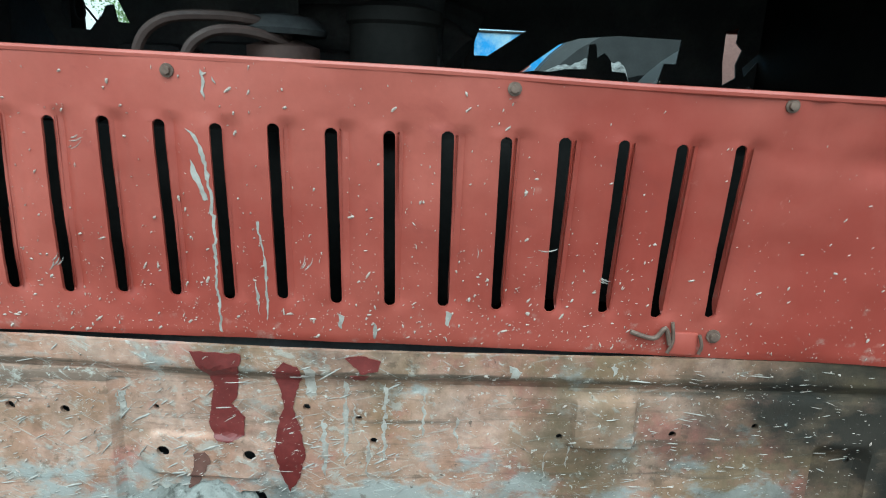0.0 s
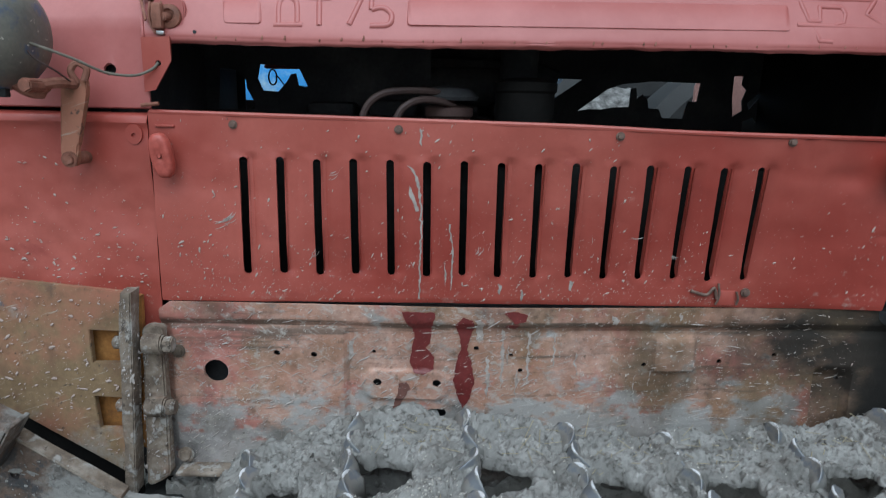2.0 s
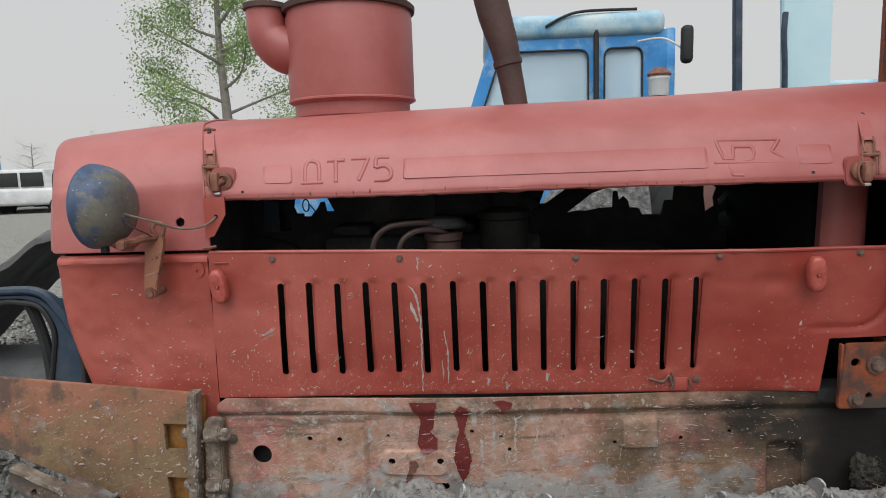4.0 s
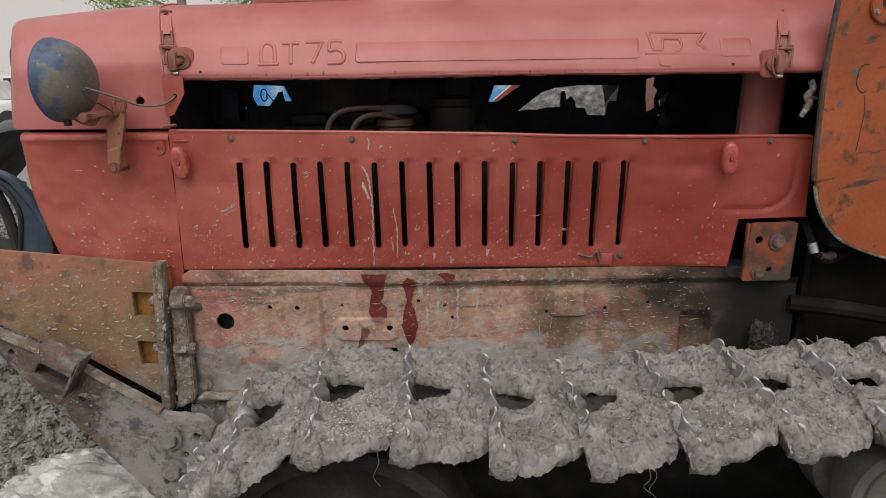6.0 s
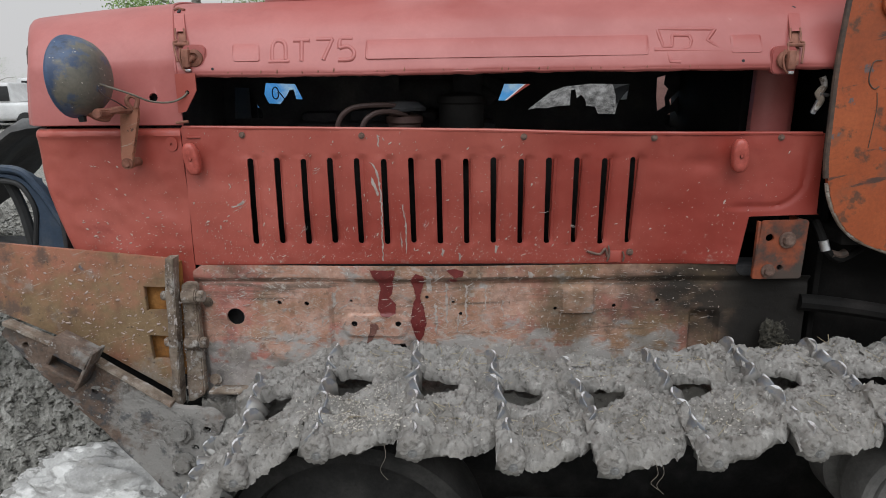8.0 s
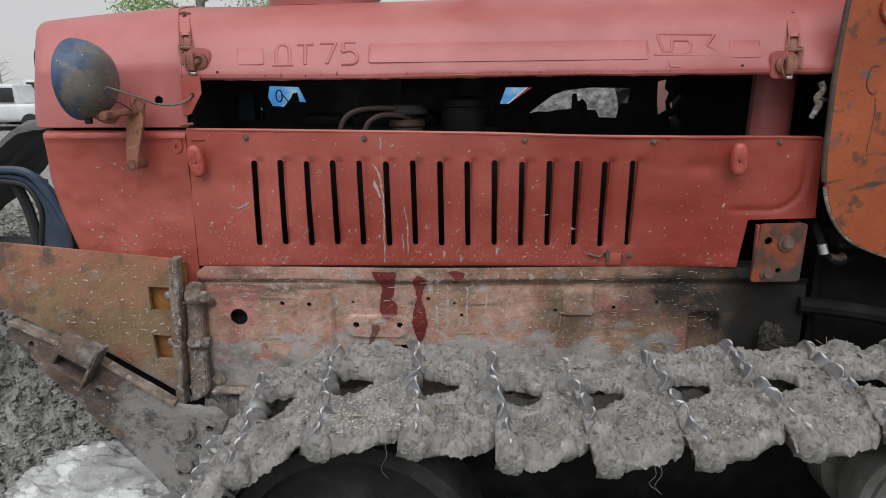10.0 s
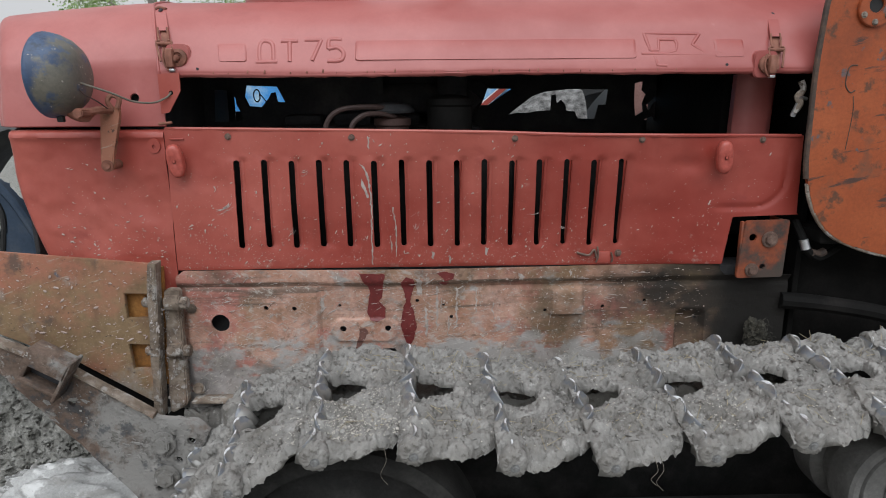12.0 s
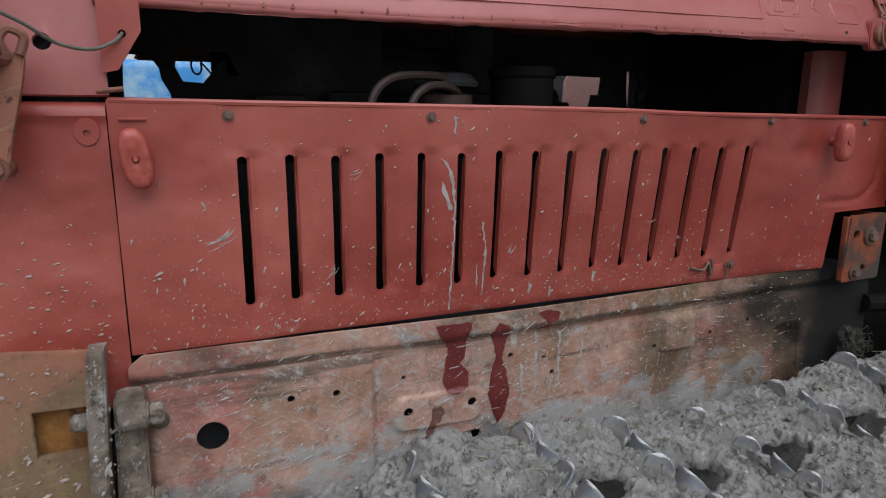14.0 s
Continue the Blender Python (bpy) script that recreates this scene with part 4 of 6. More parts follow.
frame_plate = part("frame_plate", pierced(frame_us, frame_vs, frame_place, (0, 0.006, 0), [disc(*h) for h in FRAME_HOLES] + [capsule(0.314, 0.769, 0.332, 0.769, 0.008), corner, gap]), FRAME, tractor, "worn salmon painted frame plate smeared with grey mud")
bolt("frame_bolt", -0.117, -0.012, 0.882, 0.008, frame_plate, GRIMY)
bolt("frame_bolt", -0.117, -0.012, 0.688, 0.010, frame_plate, GRIMY)
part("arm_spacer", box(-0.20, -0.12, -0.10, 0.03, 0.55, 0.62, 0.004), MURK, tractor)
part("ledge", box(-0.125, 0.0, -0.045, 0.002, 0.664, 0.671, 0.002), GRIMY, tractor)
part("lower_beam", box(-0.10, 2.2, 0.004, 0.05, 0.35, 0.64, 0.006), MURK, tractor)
# Dark box added behind the plate so that its holes look shaded.
part("frame_rail", box(-0.13, 1.24, 0.045, 0.12, 0.64, 0.955, 0.004), DARK, tractor)

# orange bracket behind the notch, cab corner and post
part("bracket_plate", slab(rounded([(1.120, 1.072), (1.220, 1.074), (1.217, 0.942), (1.110, 0.94)], 0.008), -0.018, -0.010, [ring_pts(1.140, 1.034, 0.0085, 14), ring_pts(1.168, 0.967, 0.006, 12)], bevel=0.001), BRACKET, tractor, "scuffed orange mounting bracket with two bolts")
part("bracket_flange", box(1.113, 1.119, -0.016, -0.004, 0.942, 1.070, 0.002), BRACKET, tractor)
part("bracket_flange", box(1.209, 1.217, -0.016, 0.05, 0.944, 1.072, 0.002), BRACKET, tractor)
bolt("bracket_bolt", 1.177, -0.019, 1.030, 0.0125, tractor, BOLT)
bolt("bracket_bolt", 1.143, -0.019, 0.960, 0.0105, tractor, BOLT)
part("hood_post", sheet(8, 20, lambda u, v: (1.130 + 0.092 * u + 0.004 * (v - 0.5), 0.095 + 0.02 * (2 * u - 1) ** 4, 1.20 + 0.19 * v), (0, 0.02, 0)), HOOD, tractor, "red hood support post")
part("latch_hook", tube([(1.213, -0.004, 1.372), (1.219, -0.006, 1.355), (1.208, -0.01, 1.34), (1.212, -0.012, 1.325), (1.202, -0.012, 1.305)], 0.006, radii=[0.007, 0.006, 0.009, 0.007, 0.005]), GRIMY, tractor)
part("latch_leaf", slab(rounded([(1.193, 1.30), (1.203, 1.296), (1.212, 1.325), (1.204, 1.328)], 0.004), -0.014, -0.010), SILVER, tractor)
part("latch_pin", rod((1.205, -0.016, 1.338), (1.225, -0.012, 1.335), 0.004), SILVER, tractor)


TANK = rounded([(1.222, 1.20), (1.218, 1.40), (1.226, 1.54), (1.262, 1.592), (1.36, 1.64), (1.50, 2.24), (2.65, 2.24), (2.7, 0.95), (1.60, 0.968), (1.387, 1.003), (1.30, 1.038), (1.262, 1.075), (1.234, 1.13)], 0.05, 6)
CABWIN = rounded([(1.56, 1.70), (1.62, 2.14), (2.5, 2.14), (2.5, 1.70)], 0.06)
cab = part("cab_side", slab(TANK, -0.05, -0.040, [CABWIN], bevel=0.002), ORANGE, tractor, "scratched orange side box with chipped rounded edge", smooth=50)
part("cab_edge", tube([(x, -0.044, z) for x, z in TANK[:35]], 0.0065, n=10, steps=1), EDGE, cab)
flange = part("round_flange", slab(ring_pts(1.318, 1.512, 0.036, 28), -0.058, -0.048, [ring_pts(1.318, 1.518, 0.015, 20)], bevel=0.0015), ORANGE, cab, "round orange flange with bolts")
# Dark disc in the flange's hole, drawn for the shade inside it.
part("flange_plug", rod((1.318, -0.052, 1.518), (1.318, -0.046, 1.518), 0.0148, n=20), RUBBER, flange)
for dx, dz in ((-0.024, -0.013), (0.0, -0.027), (0.024, -0.013)):
    bolt("flange_bolt", 1.318 + dx, -0.058, 1.512 + dz, 0.0045, flange, GRIMY)
part("cab_lower_edge", tube([(x, -0.045, z) for x, z in TANK[63:]], 0.0045, n=8, steps=1), GRIMY, cab)
bolt("cab_screw", 1.342, -0.053, 1.50, 0.005, cab, RUST)
part("cab_rib", tube([(1.300, -0.0505, 1.402), (1.284, -0.0505, 1.398), (1.280, -0.0505, 1.365), (1.292, -0.0505, 1.348), (1.302, -0.0505, 1.352)], 0.0013), EDGE, cab)
part("cab_crease", tube([(1.300, -0.0502, 1.34), (1.304, -0.0504, 1.31), (1.302, -0.0504, 1.27), (1.299, -0.0502, 1.23)], 0.0009), EDGE, cab)
# Black block behind the side sheet, added to shade the space below.
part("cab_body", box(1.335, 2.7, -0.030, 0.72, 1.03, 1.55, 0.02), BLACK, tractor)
pane = part("cab_pane", slab(CABWIN, -0.047, -0.043), GLASS, cab)
pane.visible_shadow = False
# Upper cab is unseen: inferred from its side, added to shade the panel.
part("cab_roof", box(1.46, 2.72, -0.09, 0.83, 2.235, 2.31, 0.03), ORANGE, tractor)
part("cab_far_side", slab([(1.62, 0.95), (1.62, 2.24), (2.7, 2.24), (2.7, 0.95)], 0.76, 0.78, [rounded([(1.70, 1.50), (1.70, 2.14), (2.56, 2.14), (2.56, 1.50)], 0.05)]), ORANGE, tractor)
part("cab_rear", box(2.66, 2.69, -0.04, 0.77, 0.95, 2.24, 0.005), ORANGE, tractor)
part("cab_front_wall", box(1.60, 1.62, -0.038, 0.76, 1.40, 1.56, 0.004), ORANGE, tractor)
part("windscreen", box(1.605, 1.611, -0.03, 0.75, 1.56, 2.24), GLASS, tractor).visible_shadow = False
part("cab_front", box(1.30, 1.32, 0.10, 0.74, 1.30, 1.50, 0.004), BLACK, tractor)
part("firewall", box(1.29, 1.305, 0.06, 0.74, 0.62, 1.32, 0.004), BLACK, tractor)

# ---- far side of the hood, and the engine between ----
# Far sheets take near-black, not paint: the bay's shade is in their colour.
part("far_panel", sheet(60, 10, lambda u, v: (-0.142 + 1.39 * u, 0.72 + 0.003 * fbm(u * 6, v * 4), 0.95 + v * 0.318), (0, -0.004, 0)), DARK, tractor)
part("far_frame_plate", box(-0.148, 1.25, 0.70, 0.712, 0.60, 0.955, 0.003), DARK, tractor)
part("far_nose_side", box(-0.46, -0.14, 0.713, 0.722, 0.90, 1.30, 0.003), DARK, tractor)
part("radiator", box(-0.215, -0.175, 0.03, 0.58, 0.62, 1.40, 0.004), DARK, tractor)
part("engine_block", box(0.02, 1.12, 0.22, 0.52, 0.62, 1.19, 0.03), BLACK, tractor, "near-black diesel engine block")
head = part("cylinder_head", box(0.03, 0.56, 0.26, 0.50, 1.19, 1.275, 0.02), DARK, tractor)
for k in range(4):
    part("rocker_cover", box(0.05 + 0.125 * k, 0.15 + 0.125 * k, 0.28, 0.47, 1.27, 1.30 + 0.006 * (k % 2), 0.015), DARK, head)
part("intake_pipe", tube([(0.10, 0.42, 1.31), (0.25, 0.44, 1.335), (0.40, 0.44, 1.34), (0.50, 0.43, 1.33), (0.545, 0.42, 1.30)], 0.042, n=14), DARK, tractor)
part("intake_riser", tube([(0.10, 0.42, 1.30), (0.09, 0.42, 1.40), (0.10, 0.40, 1.56)], 0.05, n=14), DARK, tractor)
part("filter_bowl", lathe([(0, 0), (0.03, 0.002), (0.038, 0.012), (0.038, 0.07), (0.043, 0.074), (0.043, 0.088), (0.015, 0.098), (0, 0.1)], (0.335, 0.13, 1.205), (0, 0, 1), 24), PIPE, tractor)
part("filter_cap", lathe([(0, 0), (0.05, 0.0), (0.053, 0.006), (0.04, 0.02), (0.02, 0.024), (0.0, 0.025)], (0.335, 0.13, 1.306), (0, 0, 1), 24), DARK, tractor)
part("fuel_hose", tube([(0.183, 0.06, 1.22), (0.192, 0.06, 1.283), (0.218, 0.062, 1.312), (0.262, 0.07, 1.320), (0.315, 0.09, 1.318), (0.345, 0.12, 1.30)], 0.0062), HOSE, tractor, "red-brown fuel hose")
part("fuel_hose", tube([(0.240, 0.05, 1.215), (0.248, 0.05, 1.276), (0.270, 0.055, 1.300), (0.300, 0.07, 1.306), (0.335, 0.09, 1.300), (0.35, 0.12, 1.29)], 0.0062), HOSE, tractor, "red-brown fuel hose")
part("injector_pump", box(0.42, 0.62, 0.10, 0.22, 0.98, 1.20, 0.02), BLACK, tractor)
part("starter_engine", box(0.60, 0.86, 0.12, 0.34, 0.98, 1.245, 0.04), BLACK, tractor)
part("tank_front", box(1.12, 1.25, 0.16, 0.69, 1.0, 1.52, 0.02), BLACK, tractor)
part("coolant_pipe", tube([(0.0, 0.30, 1.16), (-0.05, 0.32, 1.22), (-0.12, 0.34, 1.245), (-0.19, 0.35, 1.25)], 0.022, n=12), DARK, tractor)
part("exhaust_manifold", tube([(0.48, 0.36, 1.26), (0.485, 0.35, 1.40), (0.49, 0.35, 1.56)], 0.04, n=14), DARK, tractor)

# air cleaner and exhaust above the hood
air = part("air_cleaner", lathe([(0.0, 0.0), (0.145, 0.0), (0.148, 0.004), (0.148, 0.033), (0.158, 0.040), (0.1605, 0.048), (0.1605, 0.24), (0.158, 0.262)], (0.092, 0.42, 1.566), (0, 0, 1), 48), HOOD, tractor, "red round air cleaner with a bent inlet")
part("bead", lathe([(0.158, 0.0), (0.1635, 0.003), (0.1635, 0.007), (0.158, 0.010)], (0.092, 0.42, 1.604), (0, 0, 1), 48), HOOD, air)
part("cap", lathe([(0.158, 0), (0.168, 0.002), (0.169, 0.014), (0.162, 0.02), (0.0, 0.028)], (0.092, 0.42, 1.826), (0, 0, 1), 48), PIPE, air)
part("inlet_elbow", tube([(-0.02, 0.40, 1.735), (-0.07, 0.39, 1.742), (-0.106, 0.385, 1.775), (-0.112, 0.385, 1.82), (-0.112, 0.385, 1.85)], 0.05, n=24, radii=[0.06, 0.058, 0.052, 0.049, 0.049]), HOOD, air)
part("inlet_collar", lathe([(0.05, 0), (0.056, 0.002), (0.056, 0.014), (0.05, 0.016)], (-0.112, 0.385, 1.838), (0, 0, 1), 32), PIPE, air)
pipe = part("exhaust_pipe", tube([(0.516, 0.35, 1.55), (0.496, 0.35, 1.66), (0.484, 0.35, 1.72), (0.461, 0.35, 1.80), (0.43, 0.35, 1.93), (0.405, 0.35, 2.05)], 0.034, n=24, radii=[0.028, 0.031, 0.035, 0.040, 0.040, 0.040]), PIPE, tractor, "brown rusty exhaust pipe")
part("pipe_joint", tube([(0.493, 0.35, 1.675), (0.4905, 0.35, 1.688)], 0.0355, n=24), PIPE, pipe)
part("pipe_foot", box(0.46, 0.56, 0.31, 0.40, 1.562, 1.575, 0.004), HOOD, tractor)

# dark space behind the frame under the cab, its shade put into near-black parts
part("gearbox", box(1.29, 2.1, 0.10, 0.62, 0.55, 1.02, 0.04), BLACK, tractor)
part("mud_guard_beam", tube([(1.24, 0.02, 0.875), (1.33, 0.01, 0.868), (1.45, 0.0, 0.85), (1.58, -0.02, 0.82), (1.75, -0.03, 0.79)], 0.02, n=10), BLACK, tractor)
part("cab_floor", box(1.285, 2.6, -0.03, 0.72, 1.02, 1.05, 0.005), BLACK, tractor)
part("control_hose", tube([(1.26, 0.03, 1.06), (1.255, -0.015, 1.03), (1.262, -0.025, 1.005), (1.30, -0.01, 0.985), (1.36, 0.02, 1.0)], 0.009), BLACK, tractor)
part("hose_clamp", rod((1.252, -0.022, 1.029), (1.258, -0.026, 1.008), 0.0098, n=16), SILVER, tractor)
part("hose_end", tube([(1.27, -0.024, 1.0), (1.295, -0.012, 0.993), (1.312, -0.008, 0.999)], 0.0094), EDGE, tractor)


part("wiring_loom", tube([(0.05, 0.45, 1.37), (0.25, 0.46, 1.375), (0.5, 0.46, 1.37), (0.58, 0.46, 1.35)], 0.03, n=10), DARK, tractor)
tuft = bmesh.new()
bmesh.ops.create_icosphere(tuft, subdivisions=4, radius=1)
for v in tuft.verts:
    k = 1 + 0.35 * fbm(v.co.x * 2, v.co.y * 2, v.co.z * 2) + 0.25 * fbm(v.co.x * 9, v.co.y * 9, v.co.z * 9)
    v.co = Vector((1.172 + 0.026 * v.co.x * k, -0.012 + 0.02 * v.co.y * k, 0.805 + 0.034 * v.co.z * k))
dice = random.Random(5)
for _ in range(60):
    a, r = dice.uniform(0, 6.28), dice.uniform(0.5, 1.0)
    p = Vector((1.172 + 0.026 * r * math.cos(a), -0.025 - 0.012 * dice.random(), 0.805 + 0.034 * r * math.sin(a)))
    q = p + Vector((dice.uniform(-0.016, 0.016), -0.006, dice.uniform(-0.016, 0.016)))
    tube([p, (p + q) / 2 + Vector((0.003, -0.003, 0.002)), q], 0.0008, n=4, steps=2, bm=tuft)
part("mud_clump", tuft, TUFT, tractor, "dark clump of roots and mud")

# added dark far screen for engine silhouettes, with ragged openings where the yard shows
HOLES = [
    [(-0.163, 1.400), (0.004, 1.397), (0.004, 1.262), (-0.163, 1.262)],
    [(0.579, 1.367), (0.675, 1.366), (0.605, 1.318), (0.579, 1.318)],
    [(0.516, 1.318), (0.539, 1.321), (0.556, 1.339), (0.568, 1.342), (0.567, 1.322), (0.55, 1.318)],
    [(0.668, 1.29), (0.687, 1.305), (0.706, 1.319), (0.739, 1.344), (0.777, 1.357), (0.851, 1.365), (0.971, 1.363), (0.966, 1.318), (0.943, 1.318), (0.933, 1.275), (0.881, 1.277), (0.871, 1.298), (0.845, 1.3), (0.841, 1.319), (0.828, 1.333), (0.815, 1.323), (0.81, 1.349), (0.798, 1.347), (0.796, 1.302), (0.755, 1.3), (0.726, 1.294), (0.697, 1.295)],
    [(1.052, 1.381), (1.077, 1.388), (1.075, 1.361), (1.088, 1.349), (1.079, 1.322), (1.083, 1.298), (1.059, 1.283), (1.053, 1.327)],
    [(1.092, 1.316), (1.124, 1.349), (1.126, 1.337), (1.098, 1.3)],
    [(1.085, 1.271), (1.111, 1.283), (1.126, 1.259), (1.125, 1.238), (1.083, 1.24)],
]
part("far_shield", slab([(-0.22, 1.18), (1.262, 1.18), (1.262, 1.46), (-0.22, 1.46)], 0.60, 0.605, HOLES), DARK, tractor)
# Second dark screen, added nearer, for silhouettes round the left openings.
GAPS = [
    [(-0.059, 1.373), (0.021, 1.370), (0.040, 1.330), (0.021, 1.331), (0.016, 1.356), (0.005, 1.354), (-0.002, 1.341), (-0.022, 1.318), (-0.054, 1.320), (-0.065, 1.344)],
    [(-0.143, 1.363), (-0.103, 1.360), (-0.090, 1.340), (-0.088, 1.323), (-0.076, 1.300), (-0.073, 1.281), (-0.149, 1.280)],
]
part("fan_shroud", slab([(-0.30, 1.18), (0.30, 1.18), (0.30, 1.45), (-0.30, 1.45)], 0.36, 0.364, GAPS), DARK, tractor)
# Black cylinder added to hide the bright heap beyond; no such part known.
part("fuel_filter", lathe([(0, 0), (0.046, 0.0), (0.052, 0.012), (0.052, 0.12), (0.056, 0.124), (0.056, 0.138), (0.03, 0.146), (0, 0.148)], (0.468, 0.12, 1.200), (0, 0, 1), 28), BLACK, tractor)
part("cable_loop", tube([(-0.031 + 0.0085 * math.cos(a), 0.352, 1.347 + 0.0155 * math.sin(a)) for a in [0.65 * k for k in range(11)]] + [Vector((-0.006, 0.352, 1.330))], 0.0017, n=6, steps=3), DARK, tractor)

# Black sheet added behind the slots to keep them in shade.
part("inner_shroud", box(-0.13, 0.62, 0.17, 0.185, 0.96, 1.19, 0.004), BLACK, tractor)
# Dark block added to close the low part of the left opening.
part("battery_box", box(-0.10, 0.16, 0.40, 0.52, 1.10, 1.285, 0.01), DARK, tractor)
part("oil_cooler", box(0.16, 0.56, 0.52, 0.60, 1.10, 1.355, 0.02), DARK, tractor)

# ---- the near track: shoes of cast steel, caked with mud ----
PITCH, IDLER, REAR, RADIUS, NEAR = 0.17, (0.25, 0.425), (2.226, 0.425), 0.345, -0.412
LEAN = 6.2


def loop_point(s):
    """x and z of the track's outer face, s metres along it from the top over the idler."""
    run, arc = REAR[0] - IDLER[0], math.pi * RADIUS
    s %= 2 * (run + arc)
    if s < run:
        x = IDLER[0] + s
        return x, IDLER[1] + RADIUS + 0.004 - 0.037 * math.sin(math.pi * min(max((x - 0.36) / 0.61, 0), 1)) + 0.006 * step(0.95, 1.1, x)
    s -= run
    if s < arc:
        a = math.pi / 2 - s / RADIUS
        return REAR[0] + RADIUS * math.cos(a), REAR[1] + RADIUS * math.sin(a)
    s -= arc
    if s < run:
        return REAR[0] - s, REAR[1] - RADIUS
    s -= run
    a = -math.pi / 2 - s / RADIUS
    return IDLER[0] + RADIUS * math.cos(a), IDLER[1] + RADIUS * math.sin(a)


def lumps(x, y, f, seed):
    """Rounded clods with creases between them."""
    d = noise.voronoi(Vector((x * f, y * f, seed * 0.37)))[0]
    return min(d[1] - d[0], 0.6) / 0.6


def shoe_height(x, y, seed):
    """The caked upper face of a shoe; x along the track, y across it."""
    wx, wy = x + 0.010 * noise.noise(Vector((x * 40, y * 40, seed))), y + 0.010 * noise.noise(Vector((x * 40, y * 40, seed + 4)))
    h = 0.011 * fbm(x * 11, y * 11, seed) + 0.0055 * fbm(x * 40, y * 40, seed + 9)
    h -= 0.006 * max(0, 1 - 11 * abs(fbm(wx * 15, wy * 15, seed + 7, 3))) * step(-0.2, 0.3, fbm(x * 8, y * 8, seed + 3, 2)) + 0.003 * max(0, 1 - 9 * abs(fbm(wx * 42, wy * 42, seed + 17, 3)))
    h += 0.0036 * (lumps(wx, wy, 24, seed) - 0.5) * step(-0.3, 0.5, fbm(x * 9, y * 9, seed + 2, 2)) + 0.0017 * (lumps(wx, wy, 70, seed + 1) - 0.5) + 0.0034 * fbm(x * 150, y * 150, seed, 3)
    flake = 3.2 * (fbm(wx * 13, wy * 13, seed + 20, 3) + 0.5)
    h += 0.0045 * (math.floor(flake) + step(0.0, 0.35, flake - math.floor(flake)) - 2.1)
    h += 0.006 * math.exp(-((x - 0.020 + 0.058 * y) / 0.013) ** 2) - 0.005 * math.exp(-((x - 0.150 + 0.05 * y) / 0.008) ** 2)
    h += 0.010 * math.exp(-((x - 0.035) / 0.02) ** 2) * math.cos(y * 118 + seed)
    h -= 0.012 * math.exp(-((y - 0.185) / 0.05) ** 2) * step(0.12, 0.06, x)
    return h


def shoe_mesh(seed, nx=84, ny=168):
    """A cast shoe with a sprocket window, a scalloped outer edge and mud on top."""
    wide = 0.345
    bm = bmesh.new()
    top, low = [], []
    for i in range(nx + 1):
        x = -0.004 + 0.178 * i / nx
        a, b = [], []
        lip = 0.034 * step(0.085, 0.165, x) - 0.012 * math.exp(-((x - 0.02) / 0.02) ** 2) + 0.006 * fbm(x * 30, seed)
        lip += 0.02 * step(0.155, 0.178, x)
        edge_thick = 0.036 - 0.008 * step(0.04, 0.13, x)
        for j in range(ny + 1):
            t = j / ny
            y = lip + t * (wide - lip)
            e = min(t * (wide - lip), 0.02) / 0.02
            far = min((1 - t) * wide, 0.015) / 0.015
            z = shoe_height(x, y, seed) - 0.020 * (1 - e) ** 2 - 0.012 * (1 - far) ** 2
            thick = 0.020 + (edge_thick - 0.020) * math.exp(-(t * wide / 0.05) ** 2)
            wob = 0.004 * fbm(x * 60, y * 60, seed + 2)
            a.append(bm.verts.new((x + wob * 0.5, y + wob * (1 - e), z)))
            b.append(bm.verts.new((x, y + 0.006 * (1 - e), -thick * (0.25 + 0.75 * step(-0.004, 0.035, x)) + 0.006 * fbm(x * 30, y * 30, seed))))
        top.append(a), low.append(b)

    def open_at(i, j):
        x, y = -0.004 + 0.178 * (i + 0.5) / nx, wide * (j + 0.5) / ny
        ragged = 0.006 * fbm(x * 60, y * 60, seed + 5)
        return 0.010 < x + ragged < 0.098 and abs(y - 0.192 - 0.12 * x - ragged) < 0.044 - 0.030 * x / 0.108

    gone = [[open_at(i, j) for j in range(ny)] for i in range(nx)]
    rim = {}
    for i in range(1, nx):
        for j in range(1, ny):
            k = gone[i - 1][j - 1] + gone[i][j - 1] + gone[i - 1][j] + gone[i][j]
            if 0 < k < 4:
                rim[i, j] = top[i][j].co.xy
    for _ in range(4):
        rim = {(i, j): (p * 2 + sum((rim.get(q, p) for q in ((i - 1, j), (i + 1, j), (i, j - 1), (i, j + 1))), Vector((0, 0)))) / 6 for (i, j), p in rim.items()}
    for (i, j), p in rim.items():
        top[i][j].co.xy = p
        top[i][j].co.z -= 0.004
        low[i][j].co.xy = p
    for i in range(nx):
        for j in range(ny):
            if gone[i][j]:
                continue
            bm.faces.new((top[i][j], top[i + 1][j], top[i + 1][j + 1], top[i][j + 1]))
            bm.faces.new((low[i][j], low[i][j + 1], low[i + 1][j + 1], low[i + 1][j]))
            for (di, dj), (p, q) in (((-1, 0), ((i, j), (i, j + 1))), ((1, 0), ((i + 1, j + 1), (i + 1, j))), ((0, -1), ((i + 1, j), (i, j))), ((0, 1), ((i, j + 1), (i + 1, j + 1)))):
                k, m = i + di, j + dj
                if k < 0 or m < 0 or k >= nx or m >= ny or gone[k][m]:
                    bm.faces.new((top[p[0]][p[1]], top[q[0]][q[1]], low[q[0]][q[1]], low[p[0]][p[1]]))
    bmesh.ops.recalc_face_normals(bm, faces=bm.faces)
    me = bpy.data.meshes.new("track_shoe")
    bm.to_mesh(me)
    bm.free()
    me.materials.append(MUD)
    for p in me.polygons:
        p.use_smooth = True
    me.set_sharp_from_angle(angle=radians(60))
    return me


